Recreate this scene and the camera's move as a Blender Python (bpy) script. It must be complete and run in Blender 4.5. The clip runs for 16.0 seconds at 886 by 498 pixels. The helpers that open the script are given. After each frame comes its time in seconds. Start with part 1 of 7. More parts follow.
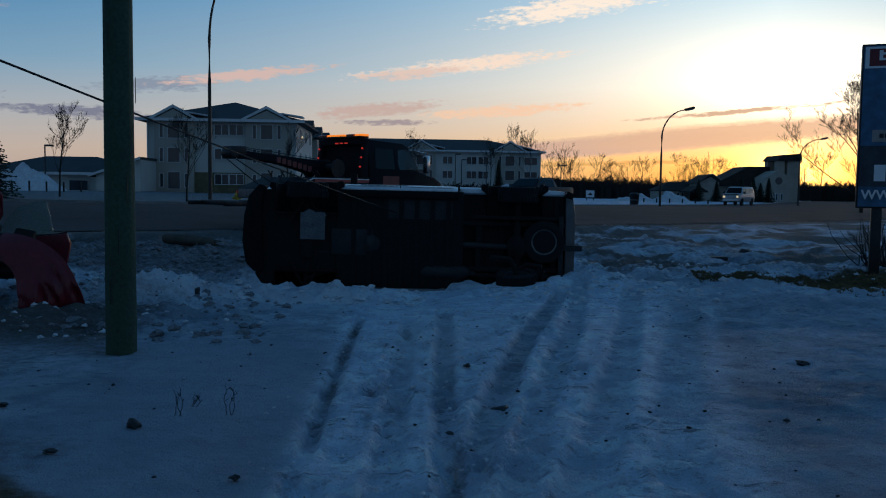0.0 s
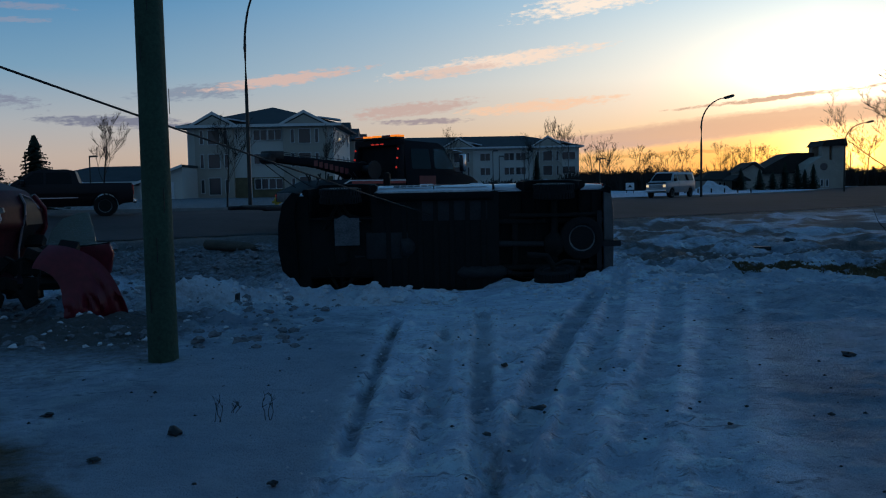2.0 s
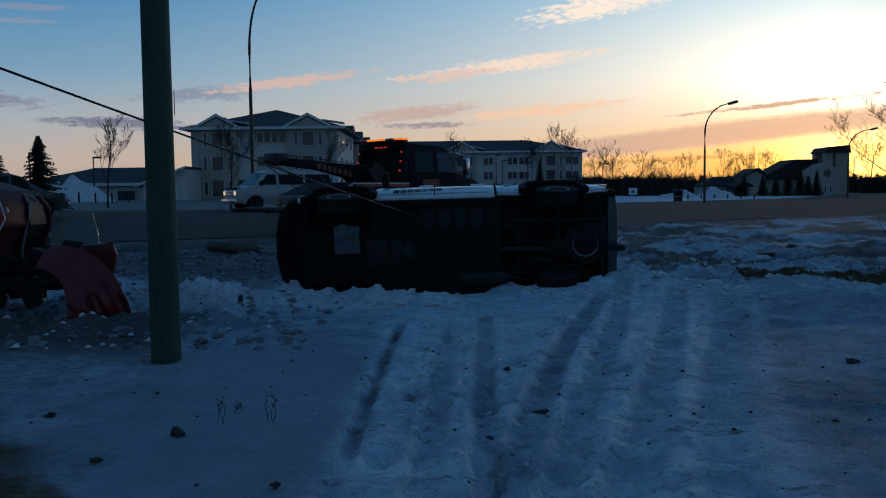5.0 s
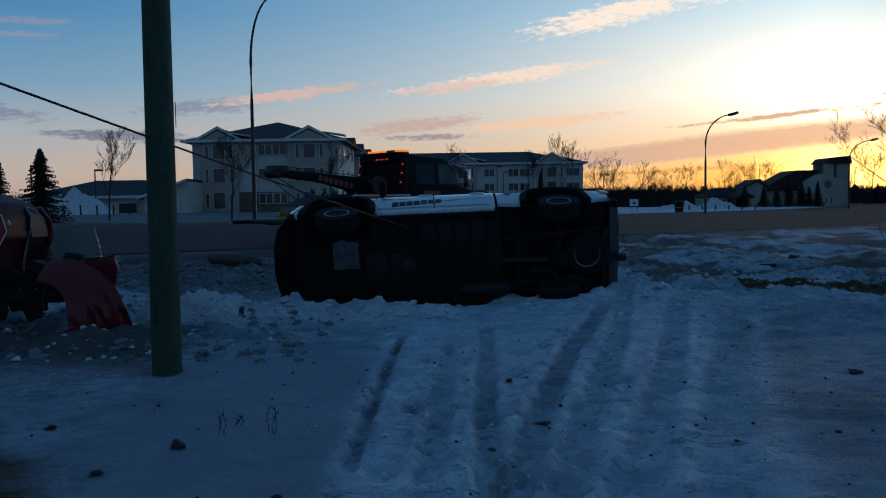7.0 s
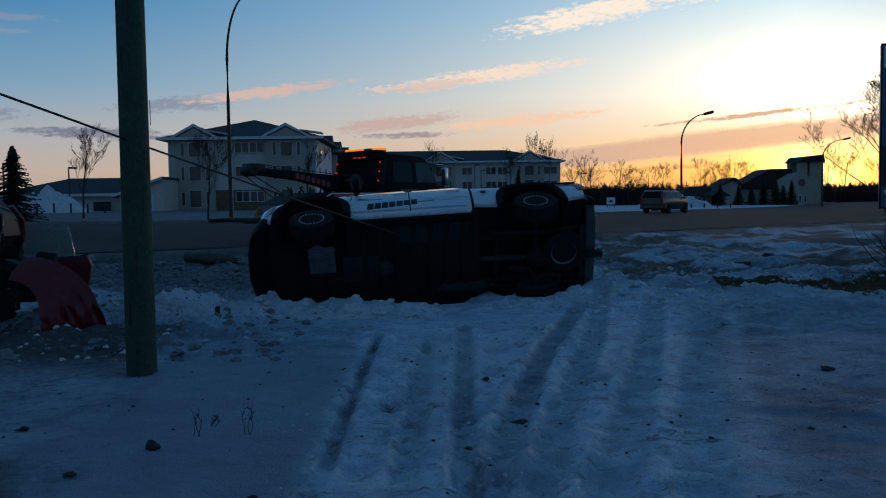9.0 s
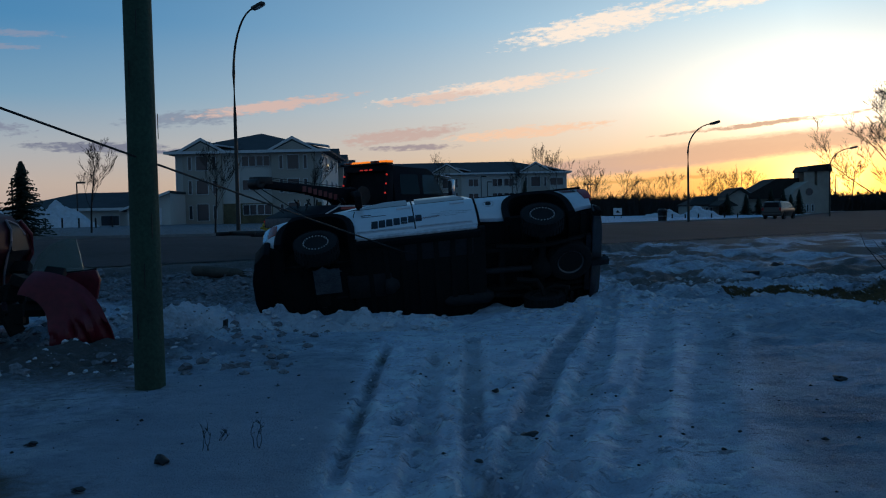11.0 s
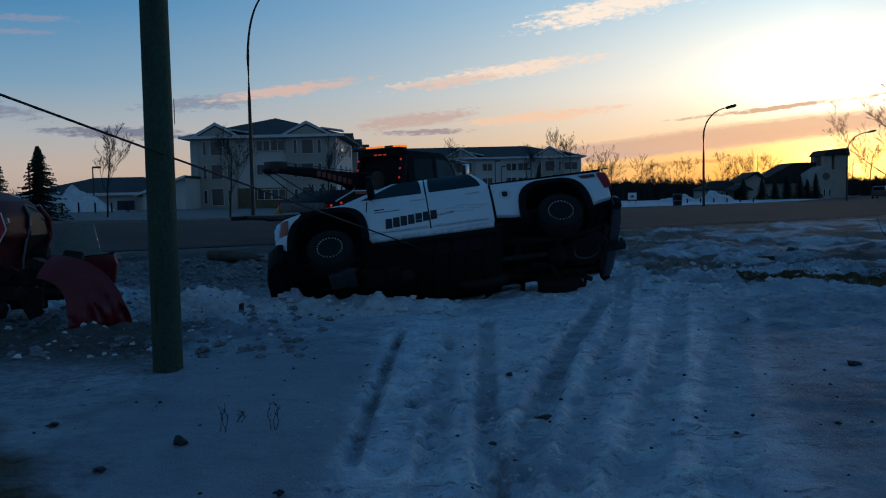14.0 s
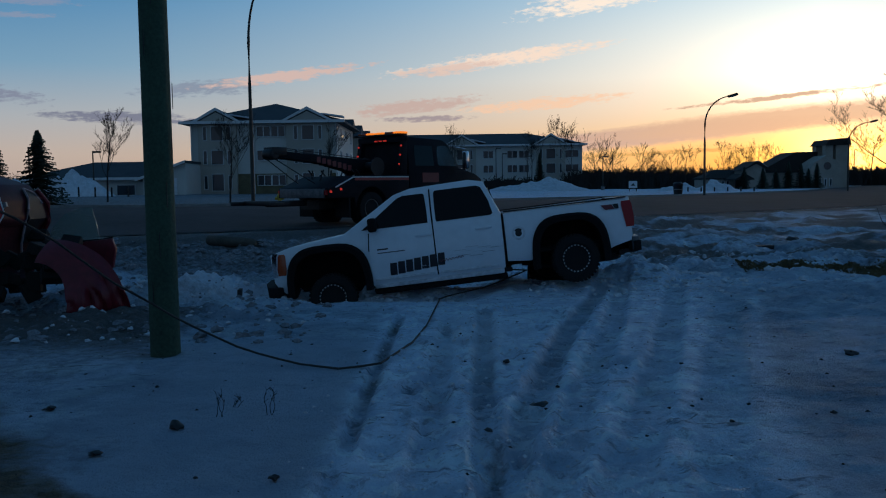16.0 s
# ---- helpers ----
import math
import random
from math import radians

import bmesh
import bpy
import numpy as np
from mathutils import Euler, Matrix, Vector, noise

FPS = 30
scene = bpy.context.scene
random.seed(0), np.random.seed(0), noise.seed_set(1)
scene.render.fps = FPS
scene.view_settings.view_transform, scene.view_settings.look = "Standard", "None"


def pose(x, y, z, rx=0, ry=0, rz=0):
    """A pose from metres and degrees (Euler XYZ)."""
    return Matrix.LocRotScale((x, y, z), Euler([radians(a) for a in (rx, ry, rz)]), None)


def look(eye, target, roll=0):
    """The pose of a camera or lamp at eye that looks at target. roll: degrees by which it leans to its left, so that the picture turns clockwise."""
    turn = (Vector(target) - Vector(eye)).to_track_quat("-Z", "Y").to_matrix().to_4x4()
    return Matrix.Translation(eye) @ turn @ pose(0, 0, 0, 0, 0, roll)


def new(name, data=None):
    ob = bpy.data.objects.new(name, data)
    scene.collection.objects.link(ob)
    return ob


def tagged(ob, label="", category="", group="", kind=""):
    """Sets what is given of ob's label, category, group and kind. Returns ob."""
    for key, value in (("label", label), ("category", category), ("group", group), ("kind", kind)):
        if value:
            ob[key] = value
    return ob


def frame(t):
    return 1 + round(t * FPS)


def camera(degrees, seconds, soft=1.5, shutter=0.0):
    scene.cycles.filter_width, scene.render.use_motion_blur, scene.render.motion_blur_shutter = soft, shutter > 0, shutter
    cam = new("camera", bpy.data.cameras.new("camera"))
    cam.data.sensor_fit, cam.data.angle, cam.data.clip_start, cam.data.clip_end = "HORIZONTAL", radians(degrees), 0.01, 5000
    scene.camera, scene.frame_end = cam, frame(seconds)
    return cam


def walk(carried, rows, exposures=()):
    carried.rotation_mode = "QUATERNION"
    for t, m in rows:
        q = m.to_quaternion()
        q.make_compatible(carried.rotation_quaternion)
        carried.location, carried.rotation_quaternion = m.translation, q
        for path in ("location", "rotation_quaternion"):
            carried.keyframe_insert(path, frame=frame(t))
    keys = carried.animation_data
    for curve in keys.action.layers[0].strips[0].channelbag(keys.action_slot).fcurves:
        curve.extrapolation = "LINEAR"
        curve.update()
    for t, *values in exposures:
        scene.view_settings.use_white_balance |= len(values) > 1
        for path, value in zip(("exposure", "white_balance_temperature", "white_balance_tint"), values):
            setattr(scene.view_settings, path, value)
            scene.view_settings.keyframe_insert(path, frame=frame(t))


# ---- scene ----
cam = camera(54.6, 16.0, soft=1.1)
PATH = [
    (0, (-0.047, -0.012, 1.586), (0.047, 1.981, 1.449), 0.8),
    (0.5, (-0.061, 0.041, 1.587), (-0.005, 2.036, 1.457), 1.1),
    (1, (-0.027, -0.002, 1.604), (-0.012, 1.993, 1.464), 0.7),
    (1.5, (-0.014, 0.03, 1.636), (0.001, 2.025, 1.502), 0.1),
    (2, (0.011, 0.002, 1.607), (0.011, 1.997, 1.465), -1.1),
    (2.5, (0.003, 0.025, 1.597), (0.013, 2.018, 1.435), -0.4),
    (3, (-0.003, 0.013, 1.598), (0.01, 2.008, 1.45), -0.2),
    (3.5, (-0.005, 0.005, 1.596), (-0.004, 2.0, 1.455), -0.0),
    (4, (-0.001, 0.009, 1.598), (-0.005, 2.004, 1.457), -0.6),
    (6.5, (-0.003, 0.008, 1.601), (-0.01, 2.005, 1.491), -0.7),
    (7, (-0.001, 0.012, 1.598), (-0.009, 2.01, 1.492), -0.8),
    (7.5, (0.001, 0.001, 1.6), (0.017, 1.998, 1.489), -0.5),
    (8, (0.0, 0.009, 1.596), (0.033, 2.006, 1.483), -0.4),
    (8.5, (0.008, 0.009, 1.599), (0.052, 2.006, 1.487), -0.8),
    (10.8, (0.004, 0.036, 1.612), (0.043, 2.033, 1.514), -0.6),
    (11, (-0.005, 0.037, 1.599), (0.023, 2.035, 1.516), -1.2),
    (11.5, (0.001, 0.013, 1.599), (0.01, 2.011, 1.512), -1.6),
    (12, (-0.004, 0.029, 1.613), (0.011, 2.027, 1.536), -1.6),
    (12.5, (-0.016, 0.022, 1.6), (-0.016, 2.02, 1.512), -0.4),
    (13, (-0.026, 0.017, 1.601), (-0.045, 2.014, 1.511), -1.5),
    (13.5, (-0.013, -0.01, 1.601), (-0.041, 1.987, 1.501), -0.6),
    (14, (-0.009, -0.004, 1.6), (-0.014, 1.992, 1.482), -1.2),
    (14.5, (-0.008, 0.002, 1.585), (-0.032, 1.998, 1.451), -1.2),
    (15, (0.0, 0.014, 1.593), (-0.03, 2.008, 1.443), -1.4),
    (15.5, (0.008, 0.012, 1.592), (-0.014, 2.006, 1.447), -1.1),
    (16, (0.011, 0.007, 1.595), (0.005, 2.002, 1.447), -0.8),
]
walk(cam, [(t, look(eye, target, roll)) for t, eye, target, roll in PATH])

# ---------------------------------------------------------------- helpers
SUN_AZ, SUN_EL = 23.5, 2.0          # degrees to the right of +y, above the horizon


def mat(name, col, rough=0.6, metal=0.0, var=0.2, scale=3.0, fine=40.0, bump=0.15, emit=0.0, spec=0.5, col2=None, coat=0.0):
    m = bpy.data.materials.new(name)
    m.use_nodes = True
    nt = m.node_tree
    b = nt.nodes["Principled BSDF"]
    tc = nt.nodes.new("ShaderNodeTexCoord")
    n1, n2 = nt.nodes.new("ShaderNodeTexNoise"), nt.nodes.new("ShaderNodeTexNoise")
    n1.inputs["Scale"].default_value, n1.inputs["Detail"].default_value = scale, 5
    n2.inputs["Scale"].default_value, n2.inputs["Detail"].default_value = fine, 4
    nt.links.new(tc.outputs["Object"], n1.inputs["Vector"])
    nt.links.new(tc.outputs["Object"], n2.inputs["Vector"])
    add = nt.nodes.new("ShaderNodeMath")
    add.operation = "ADD"
    nt.links.new(n1.outputs["Fac"], add.inputs[0])
    nt.links.new(n2.outputs["Fac"], add.inputs[1])
    ramp = nt.nodes.new("ShaderNodeMapRange")
    ramp.inputs["From Min"].default_value, ramp.inputs["From Max"].default_value = 0.7, 1.3
    nt.links.new(add.outputs[0], ramp.inputs["Value"])
    mix = nt.nodes.new("ShaderNodeMix")
    mix.data_type = "RGBA"
    lo = col2 or tuple(c * (1 - var) for c in col)
    hi = tuple(min(1, c * (1 + var * 0.6)) for c in col)
    mix.inputs["A"].default_value, mix.inputs["B"].default_value = (*lo, 1), (*hi, 1)
    nt.links.new(ramp.outputs["Result"], mix.inputs["Factor"])
    nt.links.new(mix.outputs["Result"], b.inputs["Base Color"])
    b.inputs["Roughness"].default_value, b.inputs["Metallic"].default_value = rough, metal
    b.inputs["Specular IOR Level"].default_value = spec
    b.inputs["Coat Weight"].default_value = coat
    if bump:
        bn = nt.nodes.new("ShaderNodeBump")
        bn.inputs["Strength"].default_value, bn.inputs["Distance"].default_value = bump, 0.01
        nt.links.new(n2.outputs["Fac"], bn.inputs["Height"])
        nt.links.new(bn.outputs["Normal"], b.inputs["Normal"])
    if emit:
        b.inputs["Emission Color"].default_value, b.inputs["Emission Strength"].default_value = (*col, 1), emit
    return m


def glass(name, col, rough=0.05, alpha=1.0):
    m = mat(name, col, rough, var=0.05, bump=0.0, spec=0.6)
    b = m.node_tree.nodes["Principled BSDF"]
    b.inputs["Alpha"].default_value = alpha
    return m


def box(bm, x0, x1, y0, y1, z0, z1, m=None):
    v = [bm.verts.new((x, y, z)) for x in (x0, x1) for y in (y0, y1) for z in (z0, z1)]
    for f in ((0, 1, 3, 2), (4, 6, 7, 5), (0, 4, 5, 1), (2, 3, 7, 6), (0, 2, 6, 4), (1, 5, 7, 3)):
        bm.faces.new([v[i] for i in f])
    if m is not None:
        bmesh.ops.transform(bm, matrix=m, verts=v)
    return v


def tube(bm, p0, p1, r0, r1=None, n=10, caps=True):
    p0, p1 = Vector(p0), Vector(p1)
    r1 = r0 if r1 is None else r1
    q = (p1 - p0).to_track_quat("Z", "Y").to_matrix()
    rings = []
    for p, r in ((p0, r0), (p1, r1)):
        rings.append([bm.verts.new(p + q @ Vector((r * math.cos(a), r * math.sin(a), 0))) for a in (2 * math.pi * k / n for k in range(n))])
    for k in range(n):
        bm.faces.new((rings[0][k], rings[0][(k + 1) % n], rings[1][(k + 1) % n], rings[1][k]))
    if caps:
        bm.faces.new(rings[0][::-1])
        bm.faces.new(rings[1])


def pipe(bm, pts, r, n=8):
    """A tube along points; r is one radius or one for each point."""
    pts = [Vector(p) for p in pts]
    rs = r if isinstance(r, (list, tuple)) else [r] * len(pts)
    rings = []
    for i, p in enumerate(pts):
        d = (pts[min(i + 1, len(pts) - 1)] - pts[max(i - 1, 0)])
        q = d.to_track_quat("Z", "Y").to_matrix()
        rings.append([bm.verts.new(p + q @ Vector((rs[i] * math.cos(a), rs[i] * math.sin(a), 0))) for a in (2 * math.pi * k / n for k in range(n))])
    for a, b in zip(rings, rings[1:]):
        for k in range(n):
            bm.faces.new((a[k], a[(k + 1) % n], b[(k + 1) % n], b[k]))
    bm.faces.new(rings[0][::-1])
    bm.faces.new(rings[-1])


def spin(bm, prof, n=28, axis="y", c=(0, 0, 0)):
    """A body turned round an axis: prof is a list of (along the axis, radius)."""
    rings = []
    for h, r in prof:
        ring = []
        for k in range(n):
            a = 2 * math.pi * k / n
            x, z = r * math.cos(a), r * math.sin(a)
            p = {"y": (x, h, z), "x": (h, x, z), "z": (x, z, h)}[axis]
            ring.append(bm.verts.new(Vector(p) + Vector(c)))
        rings.append(ring)
    for a, b in zip(rings, rings[1:]):
        for k in range(n):
            bm.faces.new((a[k], a[(k + 1) % n], b[(k + 1) % n], b[k]))
    bm.faces.new(rings[0][::-1])
    bm.faces.new(rings[-1])


def prism(bm, prof, a, b, axis="y"):
    """A closed outline pushed along an axis; the outline holds the other two coordinates."""
    def at(p, h):
        return {"y": (p[0], h, p[1]), "x": (h, p[0], p[1]), "z": (p[0], p[1], h)}[axis]
    r0 = [bm.verts.new(at(p, a)) for p in prof]
    r1 = [bm.verts.new(at(p, b)) for p in prof]
    n = len(prof)
    bm.faces.new(r0[::-1])
    bm.faces.new(r1)
    for k in range(n):
        bm.faces.new((r0[k], r0[(k + 1) % n], r1[(k + 1) % n], r1[k]))


def soften(bm, w, angle=35, seg=2):
    bmesh.ops.recalc_face_normals(bm, faces=bm.faces)
    es = [e for e in bm.edges if len(e.link_faces) == 2 and e.calc_face_angle(0) > radians(angle)]
    bmesh.ops.bevel(bm, geom=es, offset=w, segments=seg, affect="EDGES", profile=0.5, clamp_overlap=True)


def mesh_of(name, bm, material, smooth=40):
    bmesh.ops.recalc_face_normals(bm, faces=bm.faces)
    me = bpy.data.meshes.new(name)
    for f in bm.faces:
        f.smooth = bool(smooth)
    if smooth:
        for e in bm.edges:
            e.smooth = len(e.link_faces) == 2 and e.calc_face_angle(0) < radians(smooth)
    bm.to_mesh(me)
    bm.free()
    me.materials.append(material)
    return me


def part(name, bm, material, parent, label="", smooth=40, m=None):
    ob = new(name, mesh_of(name, bm, material, smooth))
    ob.parent = parent
    if m is not None:
        ob.matrix_basis = m
    return tagged(ob, label)


def again(ob, m, parent=None):
    """The same part once more on shared mesh data."""
    c = new(ob.name.split(".")[0], ob.data)
    c.parent = parent or ob.parent
    c.matrix_basis = m
    return tagged(c, ob.get("label", ""))


def thing(name, label, category, m=None, group="", kind=""):
    ob = new(name)
    ob.empty_display_size = 0.2
    if m is not None:
        ob.matrix_basis = m
    return tagged(ob, label, category, group, kind)


def solid(name, bm, material, label, category="", group="", kind="", m=None, smooth=40):
    ob = new(name, mesh_of(name, bm, material, smooth))
    if m is not None:
        ob.matrix_basis = m
    return tagged(ob, label, category, group, kind)


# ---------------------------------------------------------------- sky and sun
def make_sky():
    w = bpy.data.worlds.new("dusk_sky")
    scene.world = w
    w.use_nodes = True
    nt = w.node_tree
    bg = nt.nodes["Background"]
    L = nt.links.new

    def math_(op, a, b=None, clamp=False):
        n = nt.nodes.new("ShaderNodeMath")
        n.operation, n.use_clamp = op, clamp
        for i, v in enumerate((a, b)):
            if v is None:
                continue
            if isinstance(v, (int, float)):
                n.inputs[i].default_value = v
            else:
                L(v, n.inputs[i])
        return n.outputs[0]

    def blend(kind, fac, a, b):
        n = nt.nodes.new("ShaderNodeMix")
        n.data_type, n.blend_type, n.clamp_result = "RGBA", kind, False
        for key, v in (("Factor", fac), ("A", a), ("B", b)):
            if isinstance(v, (int, float)):
                n.inputs[key].default_value = v
            elif isinstance(v, tuple):
                n.inputs[key].default_value = (*v, 1)
            else:
                L(v, n.inputs[key])
        return n.outputs["Result"]

    def ramp(fac, stops):
        n = nt.nodes.new("ShaderNodeValToRGB")
        els = n.color_ramp.elements
        while len(els) < len(stops):
            els.new(0.5)
        for e, (p, c) in zip(els, stops):
            e.position, e.color = p, (*c, 1)
        L(fac, n.inputs["Fac"])
        return n.outputs["Color"]

    tc = nt.nodes.new("ShaderNodeTexCoord")
    sep = nt.nodes.new("ShaderNodeSeparateXYZ")
    L(tc.outputs["Generated"], sep.inputs[0])
    x, y, z = sep.outputs
    az = math_("MULTIPLY", math_("ARCTAN2", x, y), 57.29578)
    el = math_("MULTIPLY", math_("ARCSINE", z), 57.29578)
    e01 = math_("DIVIDE", el, 90.0, True)
    dist = math_("ABSOLUTE", math_("SUBTRACT", az, SUN_AZ))
    near = math_("SUBTRACT", 1.0, math_("DIVIDE", dist, 52.0), True)
    near = math_("POWER", near, 1.65)
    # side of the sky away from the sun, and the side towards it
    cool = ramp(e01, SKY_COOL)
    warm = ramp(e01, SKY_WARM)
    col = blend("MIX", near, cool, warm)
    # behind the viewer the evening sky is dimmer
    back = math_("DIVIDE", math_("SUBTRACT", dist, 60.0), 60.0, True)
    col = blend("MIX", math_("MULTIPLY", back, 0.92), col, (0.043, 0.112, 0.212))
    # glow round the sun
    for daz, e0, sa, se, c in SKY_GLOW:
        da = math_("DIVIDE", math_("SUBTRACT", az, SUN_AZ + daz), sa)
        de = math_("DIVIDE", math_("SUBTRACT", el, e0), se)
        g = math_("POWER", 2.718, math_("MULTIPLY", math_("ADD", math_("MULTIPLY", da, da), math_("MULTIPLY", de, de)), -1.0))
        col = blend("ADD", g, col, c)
    # streaks of cloud
    mp = nt.nodes.new("ShaderNodeCombineXYZ")
    L(math_("MULTIPLY", az, 0.22), mp.inputs[0])
    L(math_("SUBTRACT", math_("MULTIPLY", el, 1.5), math_("MULTIPLY", az, 0.16)), mp.inputs[1])
    n1 = nt.nodes.new("ShaderNodeTexNoise")
    n1.inputs["Scale"].default_value, n1.inputs["Detail"].default_value, n1.inputs["Roughness"].default_value = 1.6, 7, 0.62
    n1.inputs["Distortion"].default_value = 0.5
    L(mp.outputs[0], n1.inputs["Vector"])
    mp2 = nt.nodes.new("ShaderNodeCombineXYZ")
    L(math_("ADD", math_("MULTIPLY", az, 0.9), math_("MULTIPLY", el, 0.7)), mp2.inputs[0])
    L(math_("SUBTRACT", math_("MULTIPLY", el, 2.6), math_("MULTIPLY", az, 0.34)), mp2.inputs[1])
    n2 = nt.nodes.new("ShaderNodeTexNoise")
    n2.inputs["Scale"].default_value, n2.inputs["Detail"].default_value, n2.inputs["Roughness"].default_value = 1.7, 6, 0.6
    L(mp2.outputs[0], n2.inputs["Vector"])
    nz = math_("ADD", math_("MULTIPLY", math_("SUBTRACT", n1.outputs["Fac"], 0.5), 2.6), math_("MULTIPLY", math_("SUBTRACT", n2.outputs["Fac"], 0.5), 3.0))
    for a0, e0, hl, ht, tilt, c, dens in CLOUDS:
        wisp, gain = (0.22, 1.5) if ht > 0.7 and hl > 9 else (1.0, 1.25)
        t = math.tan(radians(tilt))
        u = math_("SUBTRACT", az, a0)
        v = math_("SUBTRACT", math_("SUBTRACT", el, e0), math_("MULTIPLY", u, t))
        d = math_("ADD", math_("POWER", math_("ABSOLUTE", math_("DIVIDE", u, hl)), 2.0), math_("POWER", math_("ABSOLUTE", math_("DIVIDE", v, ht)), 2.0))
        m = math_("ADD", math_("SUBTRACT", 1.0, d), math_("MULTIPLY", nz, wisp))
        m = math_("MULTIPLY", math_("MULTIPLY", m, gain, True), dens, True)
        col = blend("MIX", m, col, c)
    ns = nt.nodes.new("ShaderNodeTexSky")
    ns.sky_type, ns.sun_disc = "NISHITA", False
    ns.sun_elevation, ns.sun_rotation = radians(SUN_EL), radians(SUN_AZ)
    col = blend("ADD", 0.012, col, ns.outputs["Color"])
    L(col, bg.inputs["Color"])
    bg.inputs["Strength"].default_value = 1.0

    sun = new("sun", bpy.data.lights.new("sun", "SUN"))
    sun.data.energy, sun.data.angle, sun.data.color = 0.12, radians(12), (1.0, 0.72, 0.45)
    sun.matrix_basis = look((0, 0, 0), (-math.sin(radians(SUN_AZ)), -math.cos(radians(SUN_AZ)), -math.tan(radians(SUN_EL))))


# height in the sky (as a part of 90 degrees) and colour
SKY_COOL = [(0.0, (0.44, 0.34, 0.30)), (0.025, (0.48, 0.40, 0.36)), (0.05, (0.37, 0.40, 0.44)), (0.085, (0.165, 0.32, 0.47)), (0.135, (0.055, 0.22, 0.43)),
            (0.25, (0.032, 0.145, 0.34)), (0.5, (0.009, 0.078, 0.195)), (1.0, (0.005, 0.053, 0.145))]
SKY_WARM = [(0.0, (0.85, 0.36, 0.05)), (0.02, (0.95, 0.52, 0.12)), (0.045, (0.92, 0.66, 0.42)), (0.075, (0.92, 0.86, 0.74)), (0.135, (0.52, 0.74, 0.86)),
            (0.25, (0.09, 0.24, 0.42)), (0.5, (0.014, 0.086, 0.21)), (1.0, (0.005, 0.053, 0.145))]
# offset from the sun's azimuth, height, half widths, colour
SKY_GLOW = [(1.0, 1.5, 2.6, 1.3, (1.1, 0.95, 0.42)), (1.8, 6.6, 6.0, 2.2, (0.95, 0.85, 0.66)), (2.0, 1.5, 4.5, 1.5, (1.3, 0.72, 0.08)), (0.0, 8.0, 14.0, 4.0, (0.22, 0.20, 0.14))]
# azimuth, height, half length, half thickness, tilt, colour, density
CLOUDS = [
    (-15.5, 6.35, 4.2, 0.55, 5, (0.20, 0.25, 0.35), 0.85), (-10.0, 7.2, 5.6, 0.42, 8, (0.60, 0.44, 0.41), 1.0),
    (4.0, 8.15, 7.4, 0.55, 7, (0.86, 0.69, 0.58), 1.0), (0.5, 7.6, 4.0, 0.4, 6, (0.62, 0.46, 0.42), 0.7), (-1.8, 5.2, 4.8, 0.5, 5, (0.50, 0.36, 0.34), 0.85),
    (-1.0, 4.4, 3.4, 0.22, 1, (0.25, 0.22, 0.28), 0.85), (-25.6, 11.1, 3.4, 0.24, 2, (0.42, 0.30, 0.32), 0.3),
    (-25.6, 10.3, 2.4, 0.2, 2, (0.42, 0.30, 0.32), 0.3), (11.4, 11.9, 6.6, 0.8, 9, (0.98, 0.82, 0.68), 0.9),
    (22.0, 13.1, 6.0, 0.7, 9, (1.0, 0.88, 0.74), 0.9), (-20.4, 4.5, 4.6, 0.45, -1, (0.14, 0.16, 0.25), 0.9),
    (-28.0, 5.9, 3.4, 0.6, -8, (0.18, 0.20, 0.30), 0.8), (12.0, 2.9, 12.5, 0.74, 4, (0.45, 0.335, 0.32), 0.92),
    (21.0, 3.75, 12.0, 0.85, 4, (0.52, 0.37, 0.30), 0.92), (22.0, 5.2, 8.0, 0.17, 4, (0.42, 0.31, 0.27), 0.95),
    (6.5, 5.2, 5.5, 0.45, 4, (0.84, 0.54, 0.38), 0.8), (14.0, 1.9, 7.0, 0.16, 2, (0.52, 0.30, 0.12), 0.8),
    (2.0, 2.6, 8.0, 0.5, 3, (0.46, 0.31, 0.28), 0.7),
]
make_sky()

# ---------------------------------------------------------------- materials
WOOD_POLE = mat("treated_pole_wood", (0.034, 0.070, 0.042), 0.85, var=0.45, scale=1.3, fine=30, bump=0.5)
WHITE_PAINT = mat("white_car_paint", (0.72, 0.74, 0.78), 0.28, var=0.06, scale=1.2, fine=9, bump=0.02, coat=0.4)
DIRTY_WHITE = mat("dirty_white_paint", (0.62, 0.63, 0.66), 0.5, var=0.35, scale=2.5, fine=14, bump=0.05)
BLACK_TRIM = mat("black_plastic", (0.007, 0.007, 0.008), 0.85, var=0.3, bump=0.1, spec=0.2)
BUMPER = mat("dull_bumper_steel", (0.10, 0.10, 0.105), 0.4, metal=0.6, var=0.3, bump=0.05)
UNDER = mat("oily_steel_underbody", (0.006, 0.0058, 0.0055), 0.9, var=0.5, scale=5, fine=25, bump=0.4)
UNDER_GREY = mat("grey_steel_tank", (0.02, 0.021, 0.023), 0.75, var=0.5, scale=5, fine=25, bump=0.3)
PLATE = mat("bare_aluminium_plate", (0.13, 0.135, 0.145), 0.55, metal=0.2, var=0.5, scale=6, bump=0.2)
RUBBER = mat("tyre_rubber", (0.009, 0.009, 0.0095), 0.95, var=0.3, fine=90, bump=0.4)
RIM = mat("alloy_rim", (0.16, 0.16, 0.165), 0.4, metal=0.7, var=0.3)
BLACK_RIM = mat("black_alloy_rim", (0.02, 0.02, 0.022), 0.35, metal=0.3, var=0.3)
CHROME = mat("chrome", (0.6, 0.6, 0.62), 0.18, metal=1.0, var=0.1, bump=0.02)
